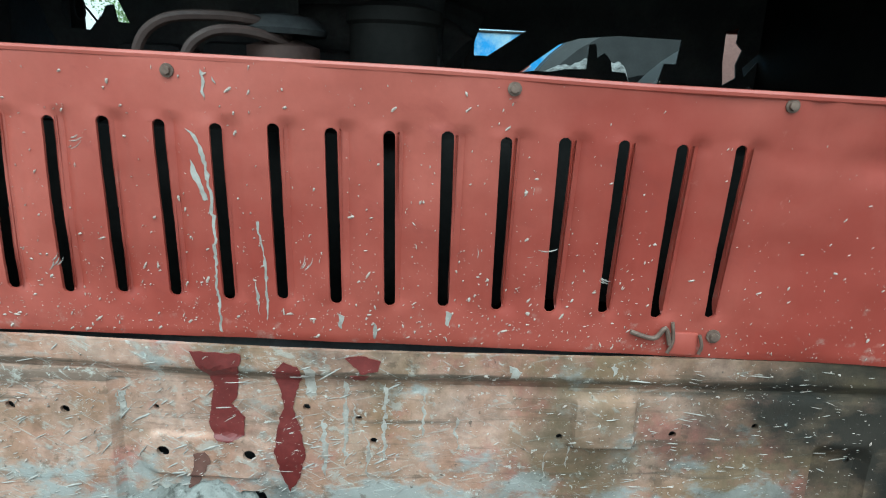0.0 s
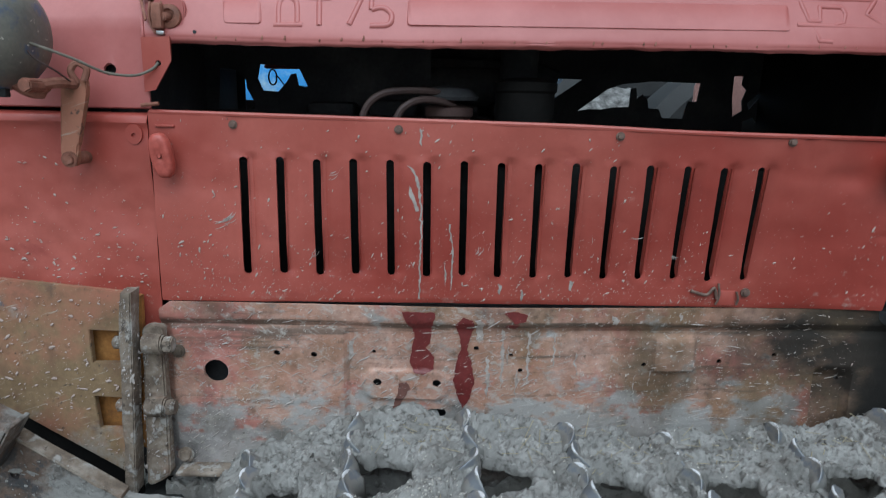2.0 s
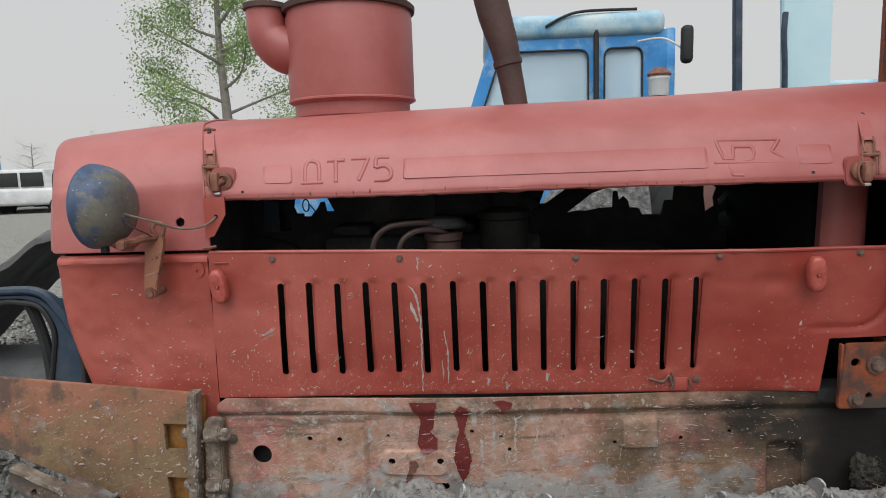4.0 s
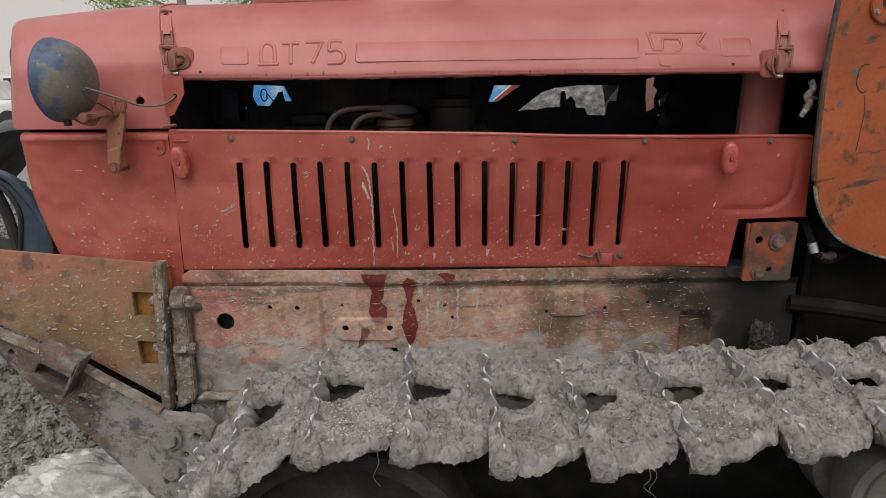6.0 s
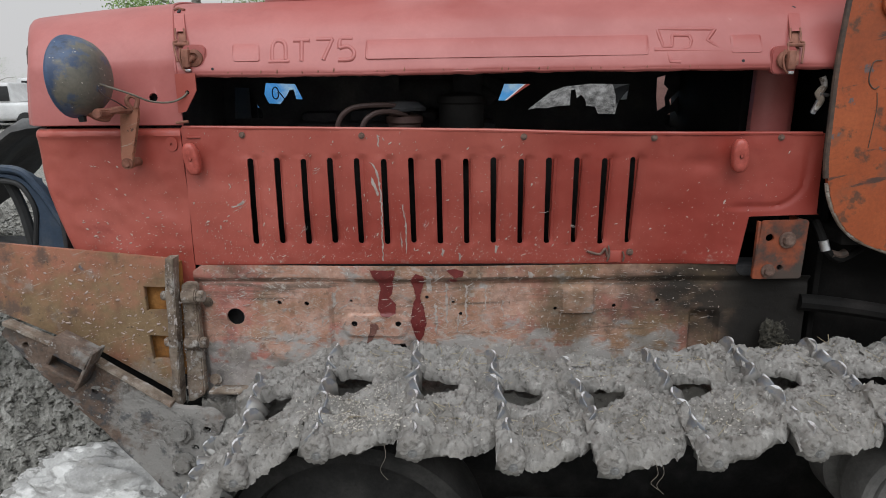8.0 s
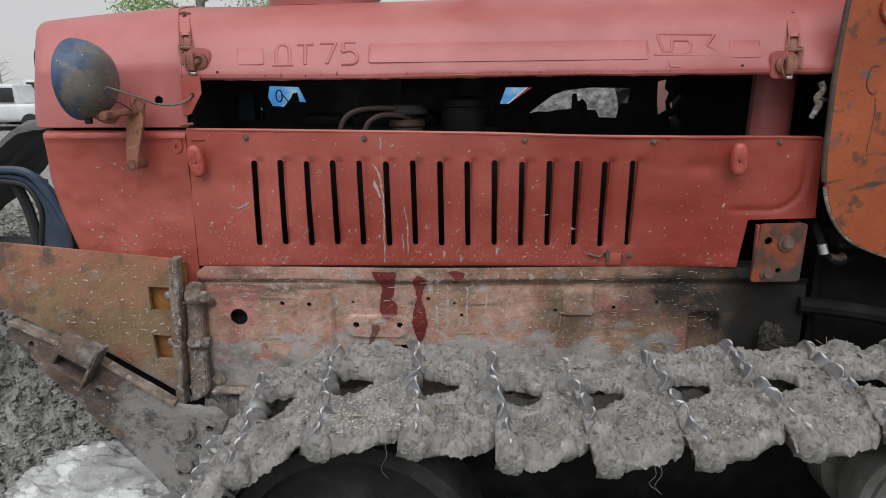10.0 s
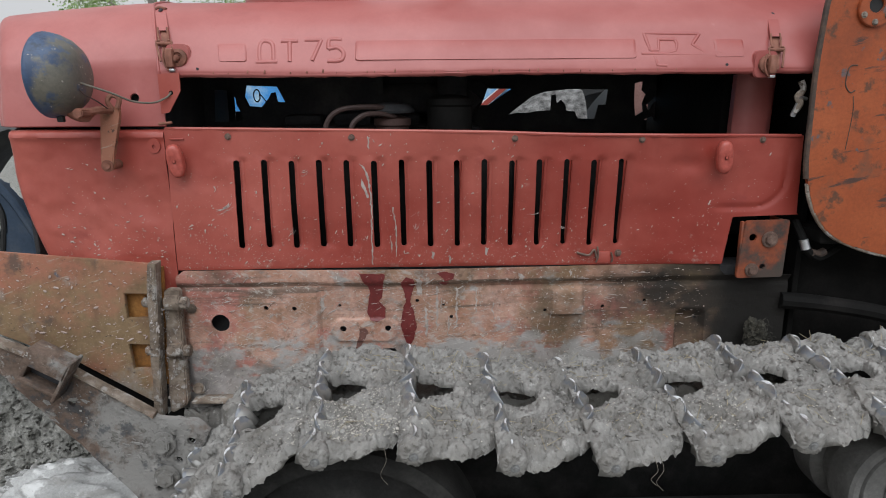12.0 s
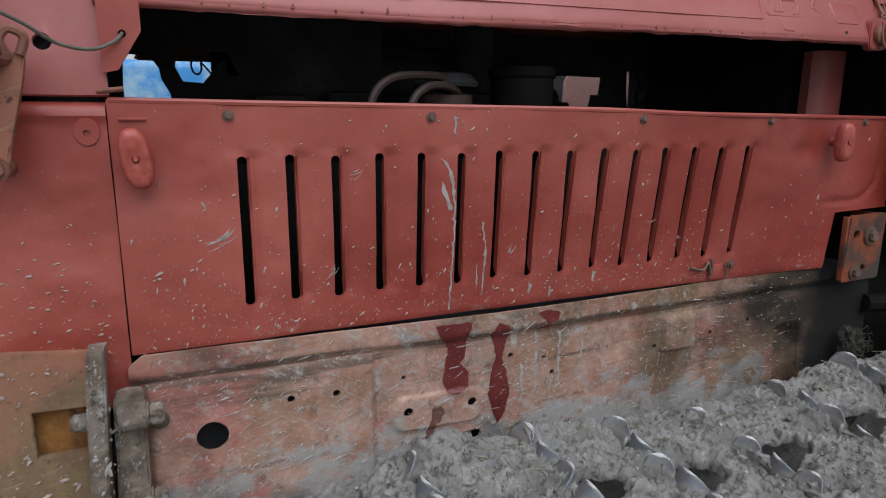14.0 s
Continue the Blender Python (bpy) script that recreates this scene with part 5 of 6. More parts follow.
def cleat_mesh(side, tall, long, bow):
    """A worn curved grouser ridge: thick at the root, rounded and polished along its crest."""
    bm = bmesh.new()
    rings = []
    for k in range(15):
        s = k / 7 - 1
        x, y = side * bow * (1 - s * s), s * long
        h = tall * (1 - 0.55 * abs(s) ** 2.4) + 0.003 * s
        w = 0.0024 * (1 - 0.30 * s * s)
        out, back = (6.0, 4.2) if side > 0 else (4.2, 6.0)
        section = ((-out - 1.5, -0.030), (-out, h * 0.05), (-0.62 * out, h * 0.42), (-1.1, h * 0.74), (-0.8, h * 0.93), (-0.3, h), (0.3, h), (0.8, h * 0.93), (1.1, h * 0.74), (0.62 * back, h * 0.42), (back, h * 0.05), (back + 1.5, -0.030))
        rings.append([bm.verts.new((x + w * a, y, z)) for a, z in section])
    n = len(rings[0])
    for a, b in zip(rings, rings[1:]):
        for k in range(n):
            bm.faces.new((a[k], a[(k + 1) % n], b[(k + 1) % n], b[k]))
    bm.faces.new(rings[0][::-1]), bm.faces.new(rings[-1])
    bmesh.ops.recalc_face_normals(bm, faces=bm.faces)
    me = bpy.data.meshes.new("cleat")
    bm.to_mesh(me)
    bm.free()
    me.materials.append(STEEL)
    for p in me.polygons:
        p.use_smooth = True
    return me


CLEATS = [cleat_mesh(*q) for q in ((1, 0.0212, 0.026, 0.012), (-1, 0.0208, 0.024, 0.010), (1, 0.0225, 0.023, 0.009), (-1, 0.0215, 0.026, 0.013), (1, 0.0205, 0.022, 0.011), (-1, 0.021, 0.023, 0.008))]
PLAIN = [shoe_mesh(40 + k, 16, 30) for k in range(2)]
dice = random.Random(7)
shoes = 36
start = 0.113 - 2 * PITCH
for k in range(shoes):
    s = start + PITCH * k
    (x0, z0), (x1, z1) = loop_point(s), loop_point(s + PITCH)
    close = k <= 10 or k >= 34
    shoe = new("track_shoe", shoe_mesh(3 + 1.7 * k) if close else PLAIN[k % 2])
    shoe.parent = tractor
    shoe.matrix_basis = pose(x0, NEAR + dice.uniform(-0.004, 0.004), z0, LEAN, math.degrees(math.atan2(z0 - z1, x1 - x0)), 0)
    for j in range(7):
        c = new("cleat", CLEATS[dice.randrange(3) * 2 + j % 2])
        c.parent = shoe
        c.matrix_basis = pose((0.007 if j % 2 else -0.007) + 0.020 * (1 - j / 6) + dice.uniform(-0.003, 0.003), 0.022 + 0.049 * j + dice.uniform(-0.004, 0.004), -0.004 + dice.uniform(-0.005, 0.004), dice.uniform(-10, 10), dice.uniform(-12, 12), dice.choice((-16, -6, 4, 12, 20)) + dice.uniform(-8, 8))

BOSS = lathe([(0, -0.016), (0.018, -0.016), (0.024, -0.012), (0.026, -0.002), (0.024, 0.03), (0.0, 0.03)], (0, 0, 0), (0, 1, 0), 36)
bmesh.ops.subdivide_edges(BOSS, edges=BOSS.edges[:], cuts=2, use_grid_fill=True)
for v in BOSS.verts:
    v.co *= 1 + 0.16 * fbm(v.co.x * 45, v.co.y * 45, v.co.z * 45) + 0.08 * fbm(v.co.x * 130, v.co.y * 130, v.co.z * 130)
PIN = rod((0, -0.0095, 0), (0, 0.004, 0), 0.0085, n=16, bevel=0.003)
first = True
for shoe in [o for o in tractor.children if o.name.startswith("track_shoe")]:
    if first:
        boss = part("hinge_boss", BOSS, MUD, shoe, smooth=60)
        pin = part("hinge_pin", PIN, PINS, shoe)
        first = False
    else:
        boss, pin = new("hinge_boss", boss.data), new("hinge_pin", pin.data)
        boss.parent = pin.parent = shoe
    boss.location, pin.location = (0.024, 0.004, -0.015), (0.026, -0.006, -0.019)

# mud packed between the track and the frame, and crumbs and chaff on the shoes
def fill_place(u, v):
    x = -0.15 + 1.39 * u
    front = -0.03 - 0.095 * step(-0.075, -0.02, x)
    y = front + (0.004 - front) * v
    dip = 0.03 * math.exp(-((x - 0.385) / 0.03) ** 2) + 0.03 * math.exp(-((x - 0.70) / 0.05) ** 2) + 0.05 * math.exp(-((x - 1.02) / 0.025) ** 2)
    z = 0.722 + 0.022 * v * step(-0.06, 0.1, x) + 0.034 * v * math.exp(-((x - 0.25) / 0.13) ** 2) - 0.078 * step(0.09, -0.12, x) + 0.022 * fbm(x * 9, y * 9, 3) + 0.008 * fbm(x * 34, y * 34, 6) + 0.006 * (lumps(x, y, 60, 3) - 0.5) + 0.003 * fbm(x * 140, y * 140, 2) - dip * (0.3 + 0.7 * v)
    return x, y, z


part("packed_mud", sheet(390, 40, fill_place, (0, 0, -0.12)), MUD, tractor, "dry grey mud packed between track and frame", smooth=50)


def scatter(name, count, sizes, material, seed, spot, label):
    """Crumbs that lie on the upper run of the track."""
    d = random.Random(seed)
    vs, fs = [], []
    run = [o for o in tractor.children if o.name.startswith("track_shoe")]
    near = [(o, 3 + 1.7 * i) for i, o in enumerate(run) if i <= 8]
    while len(vs) < 6 * count:
        o, sd = d.choice(near)
        x, y = d.uniform(0.004, 0.168), 0.03 + 0.31 * d.random()
        if 0.005 < x < 0.115 and abs(y - 0.192 - 0.12 * x) < 0.05 - 0.03 * x / 0.108:
            continue
        p = o.matrix_basis @ Vector((x, y, shoe_height(x, y, sd)))
        if d.random() > spot(p):
            continue
        r = sizes[0] + (sizes[1] - sizes[0]) * d.random() ** 4
        sx, sy, sz = (r * d.uniform(0.5, 1.5) for _ in range(3))
        turn = Matrix.Rotation(d.uniform(0, 6.3), 3, "Z") @ Matrix.Rotation(d.gauss(0, 0.5), 3, "X")
        b = len(vs)
        for u, v, w in ((1, 0, 0), (-1, 0, 0), (0, 1, 0), (0, -1, 0), (0, 0, 1), (0, 0, -1)):
            vs.append(tuple(p + turn @ Vector((u * sx + d.uniform(-0.4, 0.4) * r, v * sy + d.uniform(-0.4, 0.4) * r, w * sz * 0.8))))
        for f in ((0, 2, 4), (2, 1, 4), (1, 3, 4), (3, 0, 4), (2, 0, 5), (1, 2, 5), (3, 1, 5), (0, 3, 5)):
            fs.append(tuple(b + q for q in f))
    me = bpy.data.meshes.new(name)
    me.from_pydata(vs, [], fs)
    ob = link_mesh(name, me, material, tractor, smooth=0)
    return tagged(ob, label, kind="stuff")


scatter("loose_mud", 2000, (0.001, 0.008), MUD, 41, lambda p: 0.35 + 0.65 * step(-0.2, 0.4, fbm(p.x * 9, p.y * 9, 4)), "crumbs of dry grey mud")
scatter("chaff", 5200, (0.0005, 0.0028), CHAFF, 43, lambda p: 0.02 + 0.94 * math.exp(-((p.x - 0.27) / 0.08) ** 2 - ((p.y + 0.34) / 0.09) ** 2) + 0.3 * math.exp(-((p.x - 0.95) / 0.06) ** 2 - ((p.y + 0.30) / 0.05) ** 2), "bits of pale straw chaff in the mud")

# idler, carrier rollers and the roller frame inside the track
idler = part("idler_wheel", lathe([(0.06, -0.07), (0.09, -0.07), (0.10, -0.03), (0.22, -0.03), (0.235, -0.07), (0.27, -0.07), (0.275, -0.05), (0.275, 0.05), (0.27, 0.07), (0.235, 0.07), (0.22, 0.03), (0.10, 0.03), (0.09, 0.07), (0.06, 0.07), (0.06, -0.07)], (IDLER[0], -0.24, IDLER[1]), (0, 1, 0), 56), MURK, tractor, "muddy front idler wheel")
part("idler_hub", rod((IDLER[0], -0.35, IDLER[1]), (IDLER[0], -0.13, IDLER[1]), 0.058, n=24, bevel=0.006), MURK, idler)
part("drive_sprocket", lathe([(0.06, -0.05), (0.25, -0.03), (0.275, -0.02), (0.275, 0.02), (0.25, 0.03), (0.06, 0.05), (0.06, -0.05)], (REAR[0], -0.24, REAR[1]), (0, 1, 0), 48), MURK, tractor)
for x in (1.315, 1.885):
    r = part("carrier_roller", lathe([(0, -0.096), (0.03, -0.098), (0.06, -0.102), (0.086, -0.098), (0.090, -0.086), (0.094, -0.086), (0.096, -0.100), (0.107, -0.100), (0.112, -0.094), (0.112, -0.03), (0.09, -0.02), (0.09, 0.02), (0.112, 0.03), (0.112, 0.09), (0, 0.095)], (x, -0.25, 0.612), (0, 1, 0), 56), ROLLER, tractor, "mud-caked carrier roller")
    part("roller_cap", worn(rod((x, -0.348, 0.612), (x, -0.362, 0.612), 0.05, n=20, bevel=0.006), 0.003, 50.0, 0.012), ROLLER, r)
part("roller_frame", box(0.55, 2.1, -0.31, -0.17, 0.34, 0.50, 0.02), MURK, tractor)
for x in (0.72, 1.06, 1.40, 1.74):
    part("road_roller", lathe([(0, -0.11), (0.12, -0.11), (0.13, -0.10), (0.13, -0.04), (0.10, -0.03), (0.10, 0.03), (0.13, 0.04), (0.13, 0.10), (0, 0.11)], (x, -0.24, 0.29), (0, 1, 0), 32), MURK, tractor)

# the far track, plain, and its wheels
for k in range(shoes):
    q = start + PITCH * k
    (x0, z0), (x1, z1) = loop_point(q), loop_point(q + PITCH)
    shoe = new("track_shoe", PLAIN[k % 2])
    shoe.parent = tractor
    shoe.matrix_basis = pose(x0, 0.83, z0, 0, math.degrees(math.atan2(z0 - z1, x1 - x0)), 0)
for wheel in [o for o in tractor.children if o.name.split(".")[0] in ("idler_wheel", "drive_sprocket", "road_roller", "roller_frame")]:
    twin = new(wheel.name.split(".")[0], wheel.data)
    twin.parent, twin.location = tractor, (0, 1.30, 0)

# ---- front tool mount: plate, arm and hinge ----
mount = thing("front_tool_mount", "rusty ochre steel mounting plate bolted to the tractor nose", "mounting plate")
plate = part("side_plate", slab([(-0.95, 1.065), (-0.168, 0.992), (-0.190, 0.659), (-0.372, 0.774), (-0.42, 0.790), (-0.60, 0.872), (-0.95, 1.02)], -0.042, -0.030,
             [[(-0.247, 0.928), (-0.180, 0.926), (-0.182, 0.872), (-0.247, 0.871)], [(-0.25, 0.811), (-0.187, 0.808), (-0.189, 0.752), (-0.246, 0.752)]], bevel=0.0012), PLOUGH, mount, "scratched ochre and red side plate")
part("inner_plate", slab([(-0.42, 0.99), (-0.17, 0.98), (-0.18, 0.70), (-0.42, 0.80)], -0.016, -0.006), INNER, mount, "flaking orange inner plate")
# Black strip added behind the arm's slit, where only shade lies.
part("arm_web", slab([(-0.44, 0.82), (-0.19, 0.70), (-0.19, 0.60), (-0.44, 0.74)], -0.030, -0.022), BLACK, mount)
part("angle_iron", worn(slab([(-0.184, 0.999), (-0.165, 0.999), (-0.186, 0.640), (-0.205, 0.642)], -0.062, -0.030, bevel=0.002)), GRIMY, mount)
hinge = part("hinge_strap", worn(slab(rounded([(-0.164, 0.935), (-0.131, 0.935), (-0.135, 0.66), (-0.178, 0.64)], 0.014), -0.038, -0.016, bevel=0.003), 0.003), GRIMY, mount)
for z, dx in ((0.907, 0), (0.795, -0.004)):
    part("hinge_barrel", worn(rod((-0.160 + dx, -0.044, z), (-0.126 + dx, -0.044, z), 0.017, n=18, bevel=0.003), 0.002), GRIMY, hinge)
    part("nut", rod((-0.125 + dx, -0.046, z), (-0.110 + dx, -0.046, z), 0.0145, n=6, bevel=0.002), GRIMY, hinge)
    part("bolt_end", rod((-0.210 + dx, -0.040, z), (-0.188 + dx, -0.040, z), 0.011, n=14, bevel=0.003), GRIMY, hinge)
def stand_off(bm):
    """The arm's members lie a hand's breadth outside the plate."""
    bm.transform(Matrix.Translation((0.021, -0.061, 0.060)) @ Matrix.Scale(0.956, 4))
    return bm


part("lower_arm", stand_off(worn(slab([(-0.592, 0.815), (-0.572, 0.842), (-0.372, 0.745), (-0.205, 0.636), (-0.12, 0.625), (-0.092, 0.60), (-0.10, 0.572), (-0.165, 0.47), (-0.222, 0.392), (-0.262, 0.42), (-0.46, 0.66)], -0.052, -0.034,
     [ring_pts(-0.535, 0.79, 0.0085, 12), ring_pts(-0.39, 0.675, 0.009, 12), ring_pts(-0.135, 0.575, 0.009, 12), ring_pts(-0.168, 0.525, 0.008, 12), ring_pts(-0.218, 0.455, 0.008, 12)], bevel=0.0015), 0.0042, 34.0, 0.018)), ARM, mount, "mud-smeared lower arm plate with bolt holes")
part("arm_flange", stand_off(worn(slab([(-0.572, 0.850), (-0.372, 0.753), (-0.21, 0.647), (-0.21, 0.640), (-0.372, 0.745), (-0.575, 0.842)], -0.064, -0.036), 0.0015)), GRIMY, mount)
at = pose(-0.385, -0.111, 0.800, 0, 30, 0)
socket = part("arm_socket", box(-0.034, 0.056, -0.045, 0.0, 0.034, 0.042, 0.002, m=at), ARM, mount, "open brown shackle welded to the arm")
part("shackle_plate", box(-0.034, 0.056, -0.040, 0.0, -0.044, -0.036, 0.002, m=at), ARM, socket)
part("shackle_plate", box(0.048, 0.056, -0.050, 0.0, -0.050, 0.050, 0.003, m=at), ARM, socket)
part("shackle_plate", box(-0.034, -0.026, -0.032, 0.0, -0.036, 0.034, 0.002, m=at), ARM, socket)
part("shackle_plate", box(-0.034, 0.056, -0.050, -0.044, 0.004, 0.042, 0.002, m=at), ARM, socket)
# Dark back: the shackle's inner shade is put into its colour.
part("shackle_back", box(-0.026, 0.048, -0.006, 0.0, -0.036, -0.004, 0.001, m=at), DARK, socket)
for x, z, r in ((-0.165, 0.610, 0.0195), (-0.165, 0.529, 0.0195)):
    bolt("arm_bolt", x, -0.117, z, r, mount, MUD)

# pale lump of cement and the earth bank in front of the tractor
bm = bmesh.new()
bmesh.ops.create_icosphere(bm, subdivisions=6, radius=1)
for v in bm.verts:
    p = v.co.copy()
    k = 1 + 0.20 * fbm(p.x * 1.6, p.y * 1.6, p.z * 1.6) + 0.06 * fbm(p.x * 5, p.y * 5, p.z * 8) + 0.05 * step(0.0, 0.15, fbm(p.x * 3, p.y * 3, p.z * 6)) + 0.012 * fbm(p.x * 24, p.y * 24, p.z * 24)
    v.co = Vector((0.30 * p.x * k, 0.135 * p.y * k, 0.15 * p.z * k))
cement = part("cement_lump", bm, STONE, None, smooth=50)
cement.location = (-0.475, 0.115, 0.262)
tagged(cement, "pale grey lump of set cement lying on the soil", "cement lump")


def bank_height(x, y):
    h = 0.24 + 0.48 * step(0.05, 0.62, y) + 0.03 * step(0.6, 2, y) + 0.05 * fbm(x * 3, y * 3, 1)
    h += 0.022 * (lumps(x + 0.03 * noise.noise(Vector((x * 9, y * 9, 0))), y, 9, 5) - 0.5) + 0.026 * (lumps(x, y + 0.01 * noise.noise(Vector((x * 30, y * 30, 2))), 24, 6) - 0.5) + 0.012 * fbm(x * 30, y * 30, 3) + 0.024 * (lumps(x, y, 52, 8) - 0.5)
    return h


bm = bmesh.new()
NB = 260
rows = []
for i in range(NB + 1):
    r = []
    for j in range(NB + 1):
        x, y = -2.2 + 2.05 * (i / NB) ** 0.8, 0.02 + 2.4 * (j / NB) ** 1.3
        edge = min(step(0, 0.06, i / NB), step(0, 0.10, 1 - i / NB), 0.4 + 0.6 * step(0, 0.03, j / NB), step(0, 0.1, 1 - j / NB))
        r.append(bm.verts.new((x, y, bank_height(x, y) * edge + 0.05 * (1 - edge))))
    rows.append(r)
for i in range(NB):
    for j in range(NB):
        bm.faces.new((rows[i][j], rows[i + 1][j], rows[i + 1][j + 1], rows[i][j + 1]))
tagged(part("soil_bank", bm, SOIL, None, smooth=40), "low bank of crumbly dry grey soil", "soil", kind="stuff")

vs, fs = [], []
dice = random.Random(11)
for _ in range(38000):
    x, y = -0.42 - 1.5 * dice.random() ** 1.3, 0.06 + 1.7 * dice.random() ** 1.2
    r = 0.0026 + 0.013 * dice.random() ** 4
    z = bank_height(x, y) + r * 0.4
    b = len(vs)
    for u, v, w in ((1, 0, 0), (-1, 0, 0), (0, 1, 0), (0, -1, 0), (0, 0, 1), (0, 0, -1)):
        vs.append((x + r * (u + dice.uniform(-0.4, 0.4)), y + r * (v + dice.uniform(-0.4, 0.4)), z + r * 0.8 * (w + dice.uniform(-0.4, 0.4))))
    for f in ((0, 2, 4), (2, 1, 4), (1, 3, 4), (3, 0, 4), (2, 0, 5), (1, 2, 5), (3, 1, 5), (0, 3, 5)):
        fs.append(tuple(b + q for q in f))
me = bpy.data.meshes.new("soil_crumbs")
me.from_pydata(vs, [], fs)
tagged(link_mesh("soil_crumbs", me, SOIL, None, smooth=0), "scattered crumbs of dry grey soil", "soil", kind="stuff")

# ---- things beyond the tractor ----
def vehicle_cab(name, label, x0, x1, y, w, z0, z1, paint, lean=0.15, rear=0.12, crown=0.075):
    """A tractor cab of pillars, roof and rounded windows."""
    t = thing(name, label, "tractor")
    bl, br, tl, tr = x0, x1, x0 + lean, x1
    h = z1 - z0
    mid = x0 + 0.645 * (x1 - x0)
    for yy, nm in ((y, "cab_wall"), (y + w, "cab_wall")):
        wins = [rounded([(bl + 0.10 + lean * 0.10, z0 + 0.12 * h), (mid - 0.05, z0 + 0.12 * h), (mid - 0.05, z1 - 0.14 * h), (tl + 0.06, z1 - 0.14 * h)], 0.07), rounded([(mid + 0.06, z0 + 0.12 * h), (br - rear, z0 + 0.12 * h), (br - rear, z1 - 0.14 * h), (mid + 0.06, z1 - 0.14 * h)], 0.06)]
        wall = part(nm, slab([(bl, z0 - 0.45), (br, z0 - 0.45), (br, z1), (tl, z1), (bl, z0)], yy, yy + 0.05, wins), paint, t)
        for wdw in wins:
            fr = part("window_frame", tube([(px, yy - 0.004, pz) for px, pz in wdw + wdw[:1]], 0.007, n=6, steps=1), RUBBER, wall)
            g = part("pane", slab(wdw, yy + 0.02, yy + 0.026), PANE, wall)
            g.visible_shadow = False
    part("roof", box(tl - 0.06, tr + (0.06 if rear < 0.2 else -0.07), y - 0.04, y + w + 0.09, z1 - 0.035, z1 + crown, 0.036 if rear < 0.2 else 0.06, seg=4), BLEACHED, t, "sun-bleached pale blue roof")
    part("rear_wall", box(br - 0.04, br, y + 0.05, y + w, z0 - 0.45, z0 + 0.12 * h, 0.01), paint, t)
    return t


bt = vehicle_cab("wheeled_tractor", "bright blue wheeled tractor parked beyond the red one", 0.25, 1.76, 3.30, 1.2, 1.50, 2.29, BLUE, 0.27, 0.22, 0.13)
part("rear_post", box(1.70, 1.76, 3.295, 3.35, 1.1, 2.30, 0.012), BLUE, bt)
part("door_bar", rod((1.225, 3.28, 1.5), (1.225, 3.28, 2.30), 0.018), RUBBER, bt)
part("engine_cover", box(-1.35, 0.28, 3.45, 4.25, 1.0, 1.61, 0.05, seg=3), BLUE, bt)
part("lower_body", box(-1.2, 1.5, 3.5, 4.3, 0.62, 1.02, 0.04), BLUE, bt)
part("stripe", slab([(0.76, 1.26), (0.835, 1.26), (1.015, 1.41), (0.94, 1.41)], 3.275, 3.285), WHITE, bt)
part("stripe", slab([(0.772, 1.26), (0.825, 1.26), (1.005, 1.41), (0.952, 1.41)], 3.268, 3.274), RED, bt)
part("roof_cable", tube([(0.88, 3.25, 2.33), (1.0, 3.25, 2.39), (1.15, 3.27, 2.425), (1.50, 3.3, 2.43)], 0.01), RUBBER, bt)
mirror = part("mirror_arm", tube([(1.50, 3.26, 2.21), (1.64, 3.18, 2.21), (1.74, 3.12, 2.14), (1.76, 3.11, 2.10)], 0.007), WHITE, bt)
part("mirror", box(1.735, 1.81, 3.05, 3.13, 2.03, 2.27, 0.03, seg=3), RUBBER, mirror)
lampb = part("work_lamp", lathe([(0, 0), (0.06, 0), (0.065, 0.02), (0.065, 0.10), (0.07, 0.11), (0.065, 0.13), (0.02, 0.15), (0, 0.155)], (1.60, 3.10, 1.83), (0, 0, 1), 20), WHITE, bt)
part("lamp_cap", lathe([(0.075, 0), (0.078, 0.01), (0.04, 0.045), (0.012, 0.055), (0, 0.055)], (1.60, 3.10, 1.96), (0, 0, 1), 20), RUST, lampb)
for x, r in ((-1.0, 0.42), (1.66, 0.80)):
    for y in (3.12, 4.42):
        wh = part("wheel", lathe([(0.30 * r, -0.06), (0.55 * r, -0.10), (0.6 * r, -0.14), (0.92 * r, -0.15), (r, -0.10), (r, 0.10), (0.92 * r, 0.15), (0.6 * r, 0.14), (0.55 * r, 0.1), (0.3 * r, 0.06), (0.3 * r, -0.06)], (x, y, r + 0.10), (0, 1, 0), 40), RUBBER, bt)
        part("rim", lathe([(0, -0.05), (0.3 * r, -0.06), (0.56 * r, -0.02), (0.56 * r, 0.02), (0, 0.05)], (x, y, r + 0.10), (0, 1, 0), 32), BLUE, wh)

st = vehicle_cab("parked_tractor", "faded light blue tractor cab behind", 3.20, 4.74, 4.2, 1.3, 1.5, 1.92, PALEBLUE, 0.0)
part("corner_post", slab([(2.475, 0.4), (2.535, 0.4), (2.46, 3.1), (2.40, 3.1)], 4.0, 4.06, bevel=0.006), NAVY, st)
# Pale slab for a windscreen: its sky reflection is put into the paint.
part("cab_front", slab([(2.88, 1.1), (3.22, 1.1), (3.20, 3.1), (2.80, 3.1)], 4.10, 4.16, bevel=0.01), PALEBLUE, st)
part("strap", tube([(2.835, 4.08, 2.52), (2.825, 4.07, 2.35), (2.84, 4.07, 2.1), (2.86, 4.08, 1.6)], 0.022), NAVY, st)
part("lower_body", box(2.46, 4.84, 4.03, 5.5, 0.5, 1.2, 0.05), PALEBLUE, st)
for x in (3.14, 4.44):
    part("wheel", lathe([(0.2, -0.1), (0.4, -0.15), (0.48, -0.1), (0.48, 0.1), (0.4, 0.15), (0.2, 0.1), (0.2, -0.1)], (x, 3.95, 0.56), (0, 1, 0), 36), RUBBER, st)

